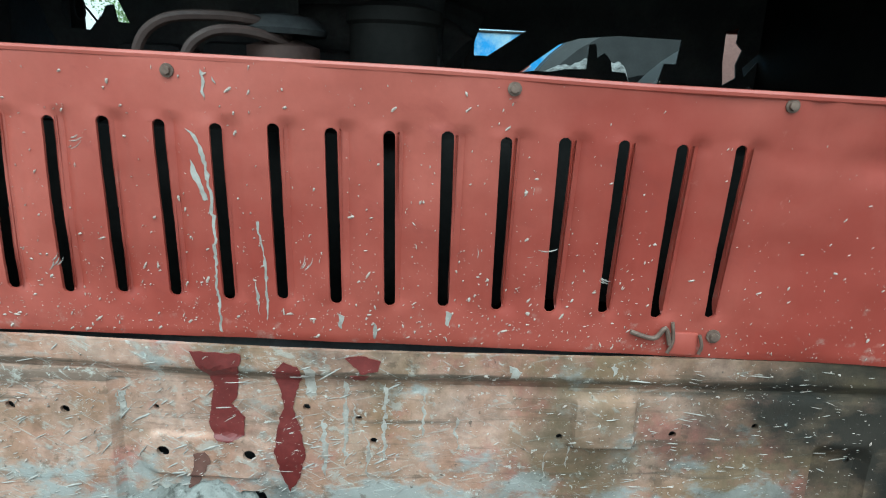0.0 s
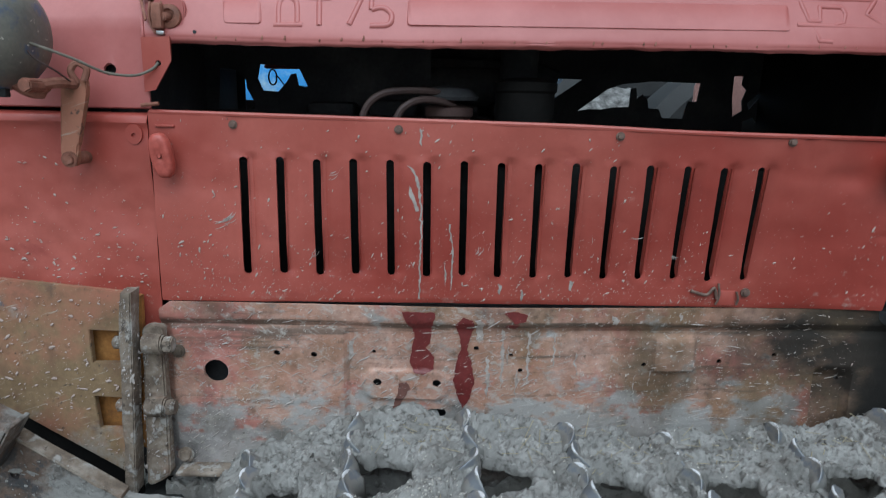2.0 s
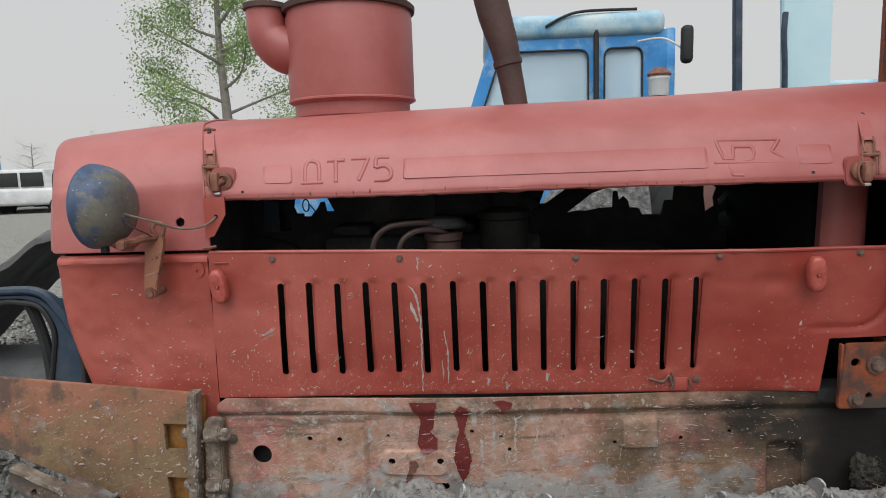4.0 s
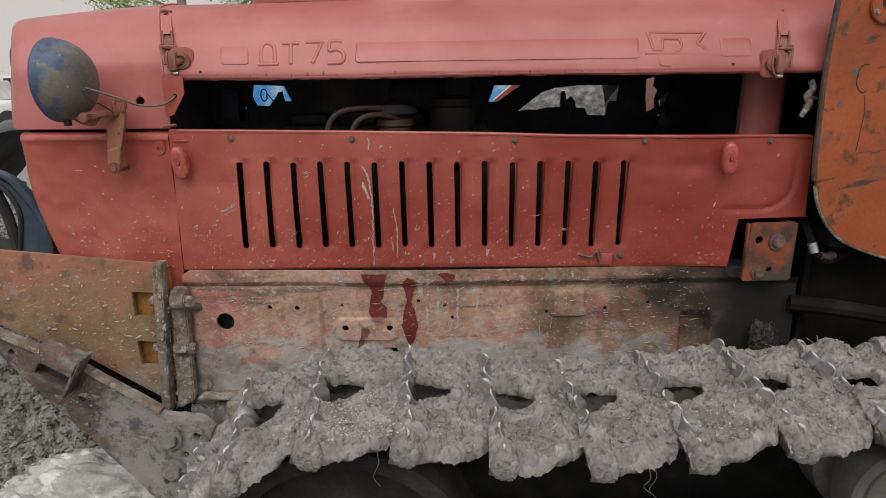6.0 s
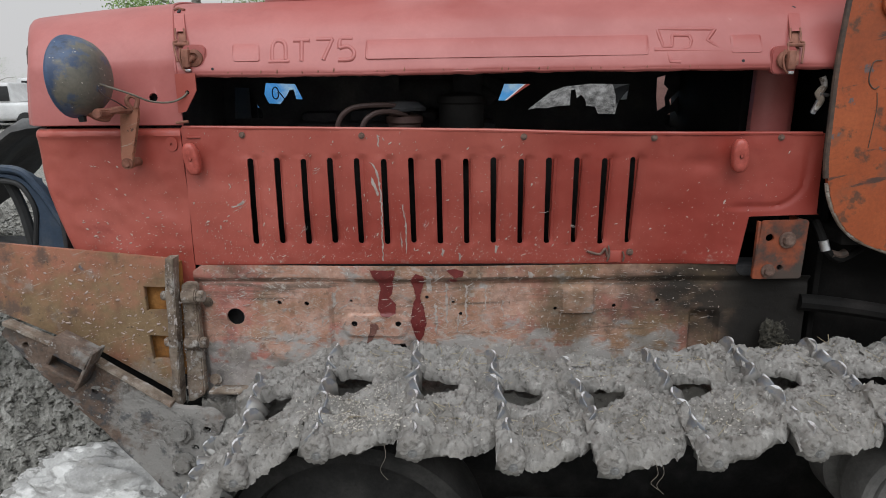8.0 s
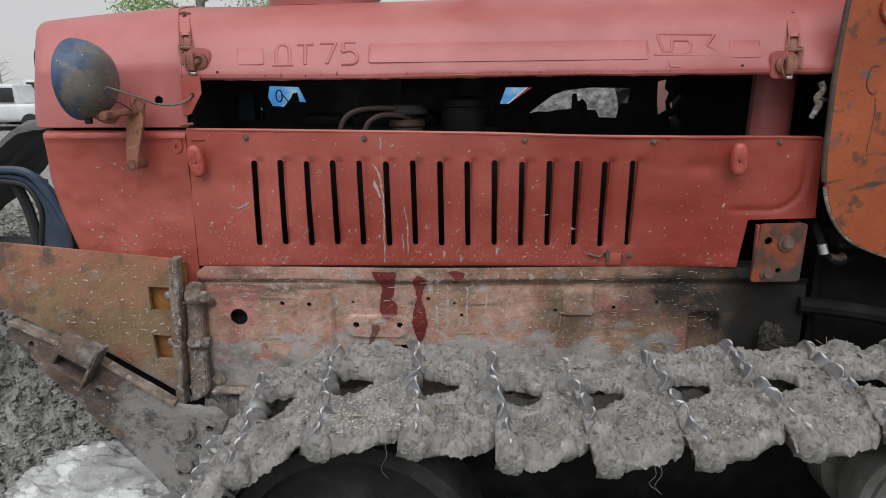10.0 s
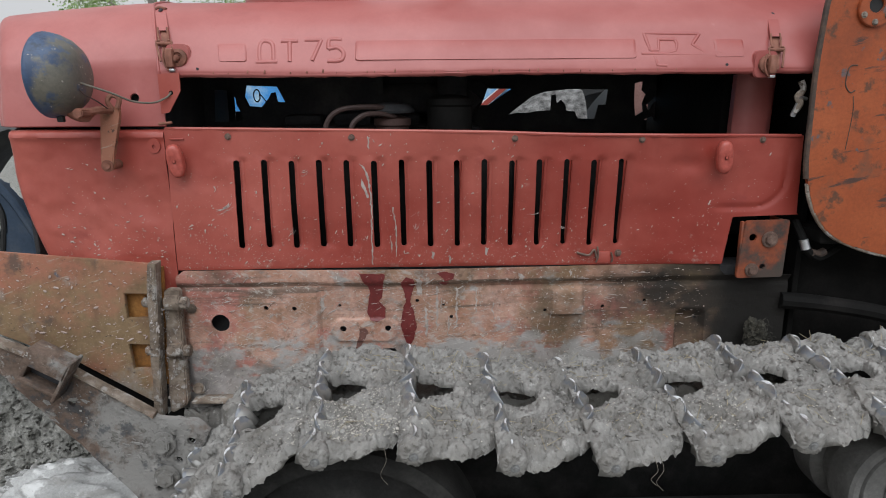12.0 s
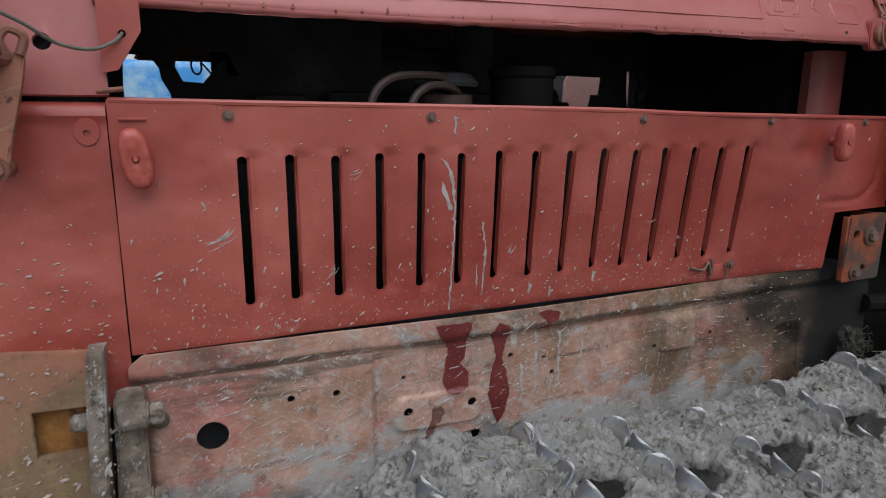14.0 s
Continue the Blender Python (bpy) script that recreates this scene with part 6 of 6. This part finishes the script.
# rubble heap that shows through the engine bay
def heap_top(u, v):
    x, y = 0.66 + 0.64 * u, 1.75 + 0.95 * v
    crest = 1.395 - 1.35 * max(0, 1.13 - x) ** 2 - 0.6 * step(0.74, 0.70, x)
    crest -= 1.2 * step(1.24, 1.30, x)
    z = crest * max(0, 1 - (2 * v - 1) ** 4) ** 0.5
    return x, y, max(z, 0.06) + 0.03 * fbm(x * 7, y * 7) * step(0.1, 0.6, z) + 0.012 * (lumps(x, y, 18, 3) - 0.5)


heap = tagged(part("rubble_mound", sheet(70, 60, heap_top, (0, 0, -0.08)), RUBBLE, None, smooth=50), "heap of pale broken concrete and soil", "rubble")

# Sheet is added for an unidentified pinkish patch, set out where light falls.
board = tagged(part("metal_sheet", slab(rounded([(1.10, 0.12), (1.40, 0.12), (1.385, 1.56), (1.31, 1.60), (1.115, 1.38)], 0.02), 1.00, 1.008), SALMON, None), "dull salmon sheet added for a pinkish patch beyond the bay", "metal sheet")

# Tyre is added, unseen as such: a dark backdrop for the bay's openings.
tyre = thing("tractor_tyre", "black tyre added as a dark backdrop to the engine bay", "tyre")
part("tread", lathe([(0.42, -0.14), (0.5, -0.18), (0.68, -0.19), (0.75, -0.13), (0.75, 0.13), (0.68, 0.19), (0.5, 0.18), (0.42, 0.14), (0.42, -0.14)], (2.0, 2.35, 0.84), (0, 1, 0), 56), RUBBER, tyre)
part("rim", lathe([(0, -0.02), (0.3, -0.05), (0.43, -0.12), (0.43, 0.12), (0.3, 0.05), (0, 0.04)], (2.0, 2.35, 0.84), (0, 1, 0), 40), RUST, tyre)

# navy fender with an opening and a canvas hanging over it, ahead of the tractor
fender = thing("old_vehicle_front", "dirty navy metal fender frame with an open arch", "fender")
outer = [(-1.000, 1.029), (-0.939, 1.099), (-0.861, 1.149), (-0.774, 1.160), (-0.696, 1.153), (-0.653, 1.107), (-0.618, 1.047), (-0.579, 0.960), (-0.548, 0.873), (-0.540, 0.777), (-1.070, 0.777)]
inner = [(-0.957, 1.029), (-0.896, 1.090), (-0.809, 1.127), (-0.748, 1.128), (-0.700, 1.114), (-0.672, 1.055), (-0.679, 0.986), (-0.696, 0.908), (-0.713, 0.855), (-0.965, 0.855)]
part("fender_skin", slab(rounded(outer, 0.03), 0.25, 0.30, [rounded(inner, 0.02)], bevel=0.012), NAVY, fender)
part("fender_bead", tube([(x, 0.25, z) for x, z in outer[:9]], 0.011), NAVY, fender)
part("window_bead", tube([(x, 0.25, z) for x, z in inner[1:9]], 0.007), RUBBER, fender)
part("inner_bar", tube([(-0.757, 0.28, 1.134), (-0.731, 0.285, 1.047), (-0.718, 0.285, 0.942), (-0.722, 0.285, 0.85)], 0.014), RUBBER, fender)
part("stay", box(-1.06, -0.98, 0.255, 0.295, 0.20, 0.80, 0.008), RUBBER, fender)
bm = sheet(40, 24, lambda u, v: (-1.9 + 1.17 * u, 0.66 + 0.5 * v + 0.03 * fbm(u * 4, v * 3), 0.72 + 0.62 * step(0.05, 0.95, u) * (0.92 + 0.1 * v) * (1 - 0.10 * step(0.9, 1, u)) + 0.03 * fbm(u * 6, v * 6, 2)), (0, 0, -0.02))
canvas = tagged(part("canvas_cover", bm, TARP, None, smooth=60), "dark grey canvas sheet draped over a heap", "canvas")
part("covered_box", box(-1.8, -0.78, 0.72, 1.1, 0.1, 0.80, 0.08), TARP, canvas)


# trees
def tree(at, tall, spread, seed, leaves, label):
    """A tapered trunk with limbs and a loose crown of small leaves."""
    d = random.Random(seed)
    t = thing("tree", label, "tree", at, group="trees behind the yard")
    bm = tube([(0, 0, 0), (0.05, 0, tall * 0.3), (-0.04, 0.05, tall * 0.6), (0.05, 0.02, tall)], 0.1, n=10, radii=[0.024 * tall, 0.016 * tall, 0.010 * tall, 0.003 * tall])
    tips = []
    for k in range(18):
        z = tall * (0.25 + 0.7 * k / 18)
        a = k * 2.4 + d.uniform(-0.4, 0.4)
        ln = spread * (1.1 - 0.7 * k / 18) * d.uniform(0.6, 1.1)
        e = Vector((ln * math.cos(a), ln * math.sin(a), z + ln * d.uniform(0.15, 0.7)))
        m = Vector((0.5 * ln * math.cos(a + 0.2), 0.5 * ln * math.sin(a + 0.2), z + 0.2 * ln))
        tube([(0, 0, z), m, e], 0.02, n=5, steps=4, bm=bm, radii=[0.006 * tall, 0.0035 * tall, 0.001 * tall])
        tips += [m.lerp(e, f) for f in (0.2, 0.5, 0.8, 1.0)]
    part("trunk", bm, BARK, t)
    vs, fs = [], []
    for _ in range(leaves):
        c = d.choice(tips) + Vector((d.gauss(0, 1), d.gauss(0, 1), d.gauss(0, 1))) * spread * 0.11
        u = Vector((d.gauss(0, 1), d.gauss(0, 1), d.gauss(0, 1))).normalized()
        w = u.orthogonal().normalized()
        s = d.uniform(0.012, 0.032) * tall / 6
        b = len(vs)
        vs += [c - u * s, c + w * s * 0.5, c + u * s, c - w * s * 0.5]
        fs.append((b, b + 1, b + 2, b + 3))
    me = bpy.data.meshes.new("crown")
    me.from_pydata(vs, [], fs)
    link_mesh("crown", me, LEAF, t, smooth=0)


tree((-5.3, 13.0, 0), 7.2, 1.9, 3, 30000, "tall thin tree with loose light green leaves")
for k in range(7):
    tree((-34 + 3.2 * k, 46 + 4 * (k % 3), -0.3), 4.2 + 0.8 * (k % 3), 2.2, 20 + k, 3000, "distant green tree at the yard's edge")


def car(at, turn, paint, tall, label):
    """A parked car far off: body, cabin with windows, and four wheels."""
    c = thing("parked_car", label, "car", at, group="vehicles at the edge of the yard")
    c.rotation_euler = (0, 0, radians(turn))
    part("body", box(-2.0, 2.0, -0.8, 0.8, 0.35, 0.95, 0.12, seg=3), paint, c)
    bm = box(-1.2, 1.1, -0.7, 0.7, 0.9, tall, 0.1, seg=3)
    for v in bm.verts:
        if v.co.z > 1.1:
            v.co.x *= 0.75
    part("cabin", bm, paint, c)
    for y in (-0.72, 0.72):
        for x0, x1 in ((-0.85, -0.05), (0.05, 0.78)):
            part("pane", box(x0, x1, y - 0.02, y + 0.02, 1.0, tall - 0.12, 0.01), RUBBER, c)
        for x in (-1.25, 1.25):
            part("wheel", rod((x, y - 0.1, 0.33), (x, y + 0.1, 0.33), 0.33, n=24, bevel=0.03), RUBBER, c)


car((-17, 22, 0.05), 20, WHITE, 1.5, "dusty white car far across the yard")
car((-21, 24, 0.05), -15, BLUE, 1.45, "blue car far across the yard")
car((-19.5, 29, 0.05), 40, WHITE, 1.9, "white van far across the yard")
car((-15.6, 20.5, 0.05), 10, WHITE, 1.6, "dusty white estate car far across the yard")
car((-18.6, 26.5, 0.05), 60, WHITE, 1.45, "dusty white saloon far across the yard")
car((-16.9, 24.5, 0.05), -30, NAVY, 1.5, "dark blue saloon far across the yard")
far_cab = vehicle_cab("distant_tractor", "small blue tractor far across the yard", -27.9, -26.6, 32, 1.2, 1.5, 2.5, BLUE)
part("engine_cover", box(-29.4, -27.85, 32.1, 33.0, 0.8, 1.5, 0.08), RED, far_cab)
part("lower_body", box(-29.2, -26.6, 32.1, 33.0, 0.4, 0.85, 0.05), RED, far_cab)
for x in (-28.9, -27.0):
    part("wheel", rod((x, 31.8, 0.55), (x, 32.1, 0.55), 0.5, n=24, bevel=0.05), RUBBER, far_cab)

# ---- paint runs, cement runs and splashes on the sheets ----
def blot(name, outline, y_of, material, parent, lift=0.0012, label="", rough=0.0025, seed=1):
    """A thin irregular run of paint that lies on a sheet."""
    pts = []
    for i, p in enumerate(outline):
        a, b = Vector(p), Vector(outline[(i + 1) % len(outline)])
        n = max(2, int((b - a).length / 0.004))
        for k in range(n):
            q = a.lerp(b, k / n)
            pts.append((q.x + rough * noise.noise(Vector((q.x * 160, q.y * 160, seed))), q.y + rough * noise.noise(Vector((q.x * 160, q.y * 160, seed + 9)))))
    bm = slab(pts, 0, -1)
    bmesh.ops.subdivide_edges(bm, edges=[e for e in bm.edges if e.calc_length() > 0.006 and abs(e.verts[0].co.y - e.verts[1].co.y) < 0.1], cuts=3, use_grid_fill=True)
    bmesh.ops.triangulate(bm, faces=bm.faces[:])
    for v in bm.verts:
        v.co.y = y_of(v.co.x, v.co.z) - (lift if v.co.y < -0.5 else -0.002)
    return part(name, bm, material, parent, label, smooth=0)


def on_frame(x, z):
    return frame_place((x + 0.148) / 1.405, (z - 0.60) / 0.3665)[1]


def on_panel(x, z):
    return panel_place((x + 0.142) / 1.392, (z - 0.9695) / 0.305)[1]


blot("paint_run", [(0.260, 0.958), (0.318, 0.958), (0.313, 0.934), (0.310, 0.903), (0.303, 0.892), (0.317, 0.875), (0.316, 0.854), (0.298, 0.844), (0.281, 0.849), (0.275, 0.866), (0.281, 0.903), (0.283, 0.918), (0.268, 0.941)], on_frame, DRIP, frame_plate, label="dark red paint run", lift=0.0016)
blot("paint_run", [(0.351, 0.937), (0.365, 0.950), (0.381, 0.945), (0.385, 0.930), (0.377, 0.912), (0.373, 0.888), (0.382, 0.863), (0.387, 0.830), (0.380, 0.800), (0.368, 0.780), (0.359, 0.803), (0.350, 0.832), (0.356, 0.868), (0.363, 0.890), (0.360, 0.912)], on_frame, DRIP, frame_plate, label="dark red paint run", lift=0.0016)
blot("paint_run", [(0.435, 0.958), (0.452, 0.962), (0.474, 0.955), (0.470, 0.944), (0.452, 0.940)], on_frame, DRIP, frame_plate, lift=0.0016)
blot("paint_run", [(0.440, 0.937), (0.460, 0.936), (0.456, 0.930), (0.438, 0.932)], on_frame, DRIP, frame_plate, lift=0.0016)
blot("oil_run", [(0.256, 0.826), (0.268, 0.830), (0.276, 0.820), (0.270, 0.805), (0.258, 0.785), (0.246, 0.775), (0.250, 0.795), (0.256, 0.810)], on_frame, BROWN, frame_plate)
blot("cement_run", [(0.270, 1.203), (0.279, 1.196), (0.288, 1.176), (0.2925, 1.14), (0.2935, 1.09), (0.2915, 1.03), (0.2905, 0.973), (0.2880, 0.972), (0.2890, 1.03), (0.2905, 1.09), (0.2890, 1.14), (0.2845, 1.174), (0.276, 1.193)], on_panel, PALEGREY, side_panel, lift=0.0006, rough=0.0032)
blot("cement_run", [(0.271, 1.172), (0.278, 1.160), (0.288, 1.130), (0.283, 1.128), (0.272, 1.155)], on_panel, PALEGREY, side_panel, lift=0.0008)
blot("cement_run", [(0.3365, 1.107), (0.3395, 1.108), (0.346, 1.06), (0.3445, 1.0), (0.342, 0.99), (0.3428, 1.03), (0.3425, 1.07)], on_panel, PALEGREY, side_panel, lift=0.0008)
blot("cement_run", [(0.3315, 1.045), (0.3345, 1.02), (0.3335, 0.998), (0.3315, 1.02)], on_panel, PALEGREY, side_panel, lift=0.0008)
for x, z0, z1, w in ((0.422, 1.005, 0.985, 0.008), (0.543, 1.012, 0.993, 0.007), (0.462, 0.995, 0.972, 0.005), (0.288, 1.262, 1.232, 0.0035), (0.30, 1.255, 1.248, 0.004)):
    blot("cement_run", [(x, z0), (x + w, z0 - 0.004), (x + w * 0.7, z1), (x + w * 0.1, z1 + 0.003)], on_panel, PALEGREY, side_panel, lift=0.0008)
for x, z0, z1, w in ((0.388, 0.945, 0.90, 0.012), (0.432, 0.93, 0.82, 0.0045), (0.441, 0.90, 0.86, 0.003), (0.477, 0.925, 0.83, 0.004), (0.522, 0.92, 0.86, 0.003), (0.408, 0.88, 0.80, 0.0045), (0.458, 0.86, 0.80, 0.003), (0.562, 0.885, 0.84, 0.003), (0.62, 0.955, 0.935, 0.012), (0.735, 0.958, 0.945, 0.008), (0.168, 0.905, 0.865, 0.010), (0.143, 0.845, 0.825, 0.006), (0.695, 0.86, 0.82, 0.002), (0.668, 0.84, 0.80, 0.002)):
    blot("cement_run", [(x, z0), (x + w, z0 - 0.006), (x + w * 0.9, z1 + 0.008), (x + w * 0.4, z1), (x, z1 + 0.012)], on_frame, FADED, frame_plate, lift=0.0006, rough=0.006, seed=x * 90)


def splashes(name, count, area, y_of, lean, weight, seed, parent, size=0.0036, material=None, slim=1.0, fan=0.5):
    """Small pale splashes of thrown cement: thin ragged flecks, thickest low down."""
    d = random.Random(seed)
    vs, fs = [], []
    made = 0
    while made < count:
        x, z = d.uniform(area[0], area[1]), d.uniform(area[2], area[3])
        if d.random() > weight(x, z):
            continue
        made += 1
        r = size * (0.10 + 0.30 * d.random() ** 3 + 0.80 * d.random() ** 10)
        long = d.choice((0.8, 1.0, 1.0, 1.2, 1.4, 1.9))
        a = lean(x) + d.gauss(0, fan)
        k = d.choice((5, 6, 7))
        b = len(vs)
        y = y_of(x, z)
        for i in range(k):
            t = 2 * math.pi * i / k
            q = r * d.uniform(0.6, 1.1)
            u, w = q * long * slim * math.cos(t), q * 0.55 * math.sin(t) / slim ** 0.7
            px, pz = x + u * math.cos(a) - w * math.sin(a), z + u * math.sin(a) + w * math.cos(a)
            vs.append((px, y - 0.0009 - 0.0004 * d.random(), pz))
        vs.append((x, y - 0.0022, z))
        for i in range(k):
            fs.append((b + i, b + (i + 1) % k, b + k))
    me = bpy.data.meshes.new(name)
    me.from_pydata(vs, [], fs)
    ob = link_mesh(name, me, material or CHALK, parent, smooth=0)
    return tagged(ob, "small pale splashes of dried cement", kind="stuff")


def slot_free(x, z):
    return 0 if (1.01 < z < 1.215 and abs((x - 0.004 + 0.0297) % 0.0594 - 0.0297) < 0.010 and -0.02 < x < 0.86) else 1


splashes("panel_spatter", 2500, (-0.135, 1.235, 0.972, 1.27), on_panel, lambda x: 0.9, lambda x, z: slot_free(x, z) * (0.10 + 0.9 * ((1.28 - z) / 0.31) ** 2) * (1.0 if x < 0.75 else 0.4) * (0 if x > 1.08 and z < 1.09 else 1), 2, side_panel, 0.0036)
splashes("frame_spatter", 950, (-0.14, 1.08, 0.66, 0.958), on_frame, lambda x: 0.3, lambda x, z: (0.8 if z < 0.9 else 0.5) * (0 if math.hypot(x + 0.057, z - 0.8455) < 0.026 else 1), 3, frame_plate, 0.0036)
splashes("front_spatter", 420, (-0.39, -0.16, 0.96, 1.25), lambda x, z: front_place((x + 0.478 - 0.075 * step(1.16, 0.9, z)) / (0.327 - 0.075 * step(1.16, 0.9, z)), (z - 0.90) / 0.3765)[1], lambda x: 0.1, lambda x, z: 0.06 + 0.94 * ((1.25 - z) / 0.29) ** 2, 4, front_sheet, 0.0050)
splashes("mount_spatter", 560, (-0.6, -0.20, 0.70, 1.0), lambda x, z: -0.0425, lambda x: 0.25, lambda x, z: 1.0 if (z > 0.648 - 0.62 * (x + 0.194) + 0.024 and z < 0.985 and not (x > -0.255 and (0.865 < z < 0.935 or 0.745 < z < 0.815))) else 0.0, 5, plate, 0.0062)

splashes("scratching", 1500, (-0.12, 0.5, 0.67, 0.955), on_frame, lambda x: 0.55, lambda x, z: (0.9 if z < 0.92 else 0.4) * (0 if math.hypot(x + 0.057, z - 0.8455) < 0.03 else 1), 8, frame_plate, 0.0048, PALEGREY, 2.2, 0.22)
splashes("scratching", 620, (0.3, 1.06, 0.74, 0.955), on_frame, lambda x: 0.02, lambda x, z: 0.9 if x > 0.6 else 0.5, 9, frame_plate, 0.0042, FADED, 2.6, 0.15)

arm_mud = splashes("arm_mud", 420, (-0.52, -0.11, 0.42, 0.80), lambda x, z: -0.0522, lambda x: -0.6, lambda x, z: (0.25 + 0.75 * step(-0.45, -0.2, x)) if (0.05 < z + 0.62 * (x + 0.194) - 0.43 + 0.0 and z < 0.60 - 0.60 * (x + 0.16) and z > 0.40 - 1.02 * (x + 0.235) and z > 0.60 + 1.5 * (x + 0.095)) else 0.0, 12, mount, 0.011, MUD)
arm_mud.data.transform(Matrix.Translation((0.021, -0.061, 0.060)) @ Matrix.Scale(0.956, 4))
splashes("hinge_mud", 150, (-0.176, -0.134, 0.67, 0.925), lambda x, z: -0.0402, lambda x: 1.4, lambda x, z: 1.0, 13, mount, 0.006, PALEGREY)
splashes("iron_mud", 110, (-0.186, -0.172, 0.80, 0.99), lambda x, z: -0.0622, lambda x: 1.4, lambda x, z: 1.0, 14, mount, 0.006, PALEGREY)

# dry roots and straw in the mud
dice = random.Random(21)
for x, ln in ((0.335, 0.045), (0.80, 0.03), (0.81, 0.04)):
    z = loop_point(x - IDLER[0])[1] - 0.03
    part("dry_root", tube([(x, NEAR + 0.003, z + 0.02), (x + 0.004, NEAR - 0.008, z), (x - 0.006, NEAR - 0.006, z - ln * 0.6), (x + 0.006, NEAR - 0.008, z - ln)], 0.0005, n=5), ROOT, tractor)
straw = bmesh.new()
near = [o for o in tractor.children if o.name.startswith("track_shoe")][1:9]
for _ in range(300):
    i = dice.randrange(len(near))
    x, y = dice.uniform(0.02, 0.15), dice.choice((dice.uniform(0.03, 0.13), dice.uniform(0.25, 0.33)))
    a, ln = dice.uniform(0, 6.3), 0.006 + 0.035 * dice.random() ** 2
    p, q = Vector((x, y, shoe_height(x, y, 3 + 1.7 * (i + 1)) + 0.001)), Vector((x + ln * math.cos(a), y + ln * math.sin(a), 0))
    q.z = shoe_height(q.x, q.y, 3 + 1.7 * (i + 1)) + 0.003
    rod(near[i].matrix_basis @ p, near[i].matrix_basis @ q, 0.0006, n=4, bm=straw)
tagged(part("straw_litter", straw, STRAW, tractor, "bits of straw and root in the mud", smooth=0), kind="stuff")

# scraped smears of fine scratches on the panel
dice = random.Random(17)
for cx, cz, ang, ln, n in ((-0.028, 1.108, 0.5, 0.03, 9), (0.578, 1.085, 1.75, 0.02, 4), (0.62, 1.155, 1.6, 0.022, 4), (0.64, 1.085, 0.1, 0.022, 6), (0.112, 1.052, 0.9, 0.016, 4), (0.716, 1.056, -0.5, 0.014, 4), (0.15, 1.185, 0.5, 0.016, 3), (0.39, 1.06, 1.2, 0.018, 4), (0.905, 1.11, 0.4, 0.014, 3)):
    smear = bmesh.new()
    for _ in range(n):
        a, h = ang + dice.gauss(0, 0.10), ln * dice.uniform(0.25, 0.6)
        mx, mz = cx + dice.gauss(0, ln * 0.28), cz + dice.gauss(0, ln * 0.16)
        pts = [(mx + h * t * math.cos(a + 0.2 * t), mz + h * t * math.sin(a + 0.2 * t)) for t in (-1, -0.3, 0.3, 1)]
        r = dice.uniform(0.0004, 0.0009)
        tube([(x, on_panel(x, z) - 0.0001, z) for x, z in pts], r, n=5, steps=3, bm=smear, radii=[r * 0.3, r, r * 0.9, r * 0.2])
    part("scratch", smear, PALEGREY, side_panel, smooth=0)
# dark paint sags along the hood's lower edge
dice = random.Random(31)
for k in range(34):
    x = -0.08 + 1.29 * (k + dice.random() * 0.8) / 34
    h = dice.uniform(0.003, 0.010)
    part("paint_sag", tube([on_hood(x, 1.3885, -0.0005), on_hood(x + 0.001, 1.3885 + h * 0.6, -0.0012), on_hood(x + 0.001, 1.3885 + h, -0.0016)], 0.0018, n=5, steps=3, radii=[0.0022, 0.0019, 0.001]), RUST, hood, smooth=60)
bolt("small_rivet", 1.043, on_hood(1.043, 1.405)[1] - 0.0, 1.405, 0.0035, hood, DARK, washer=False)
bolt("small_rivet", -0.062, on_hood(-0.062, 1.40)[1] - 0.0, 1.40, 0.003, hood, DARK, washer=False)
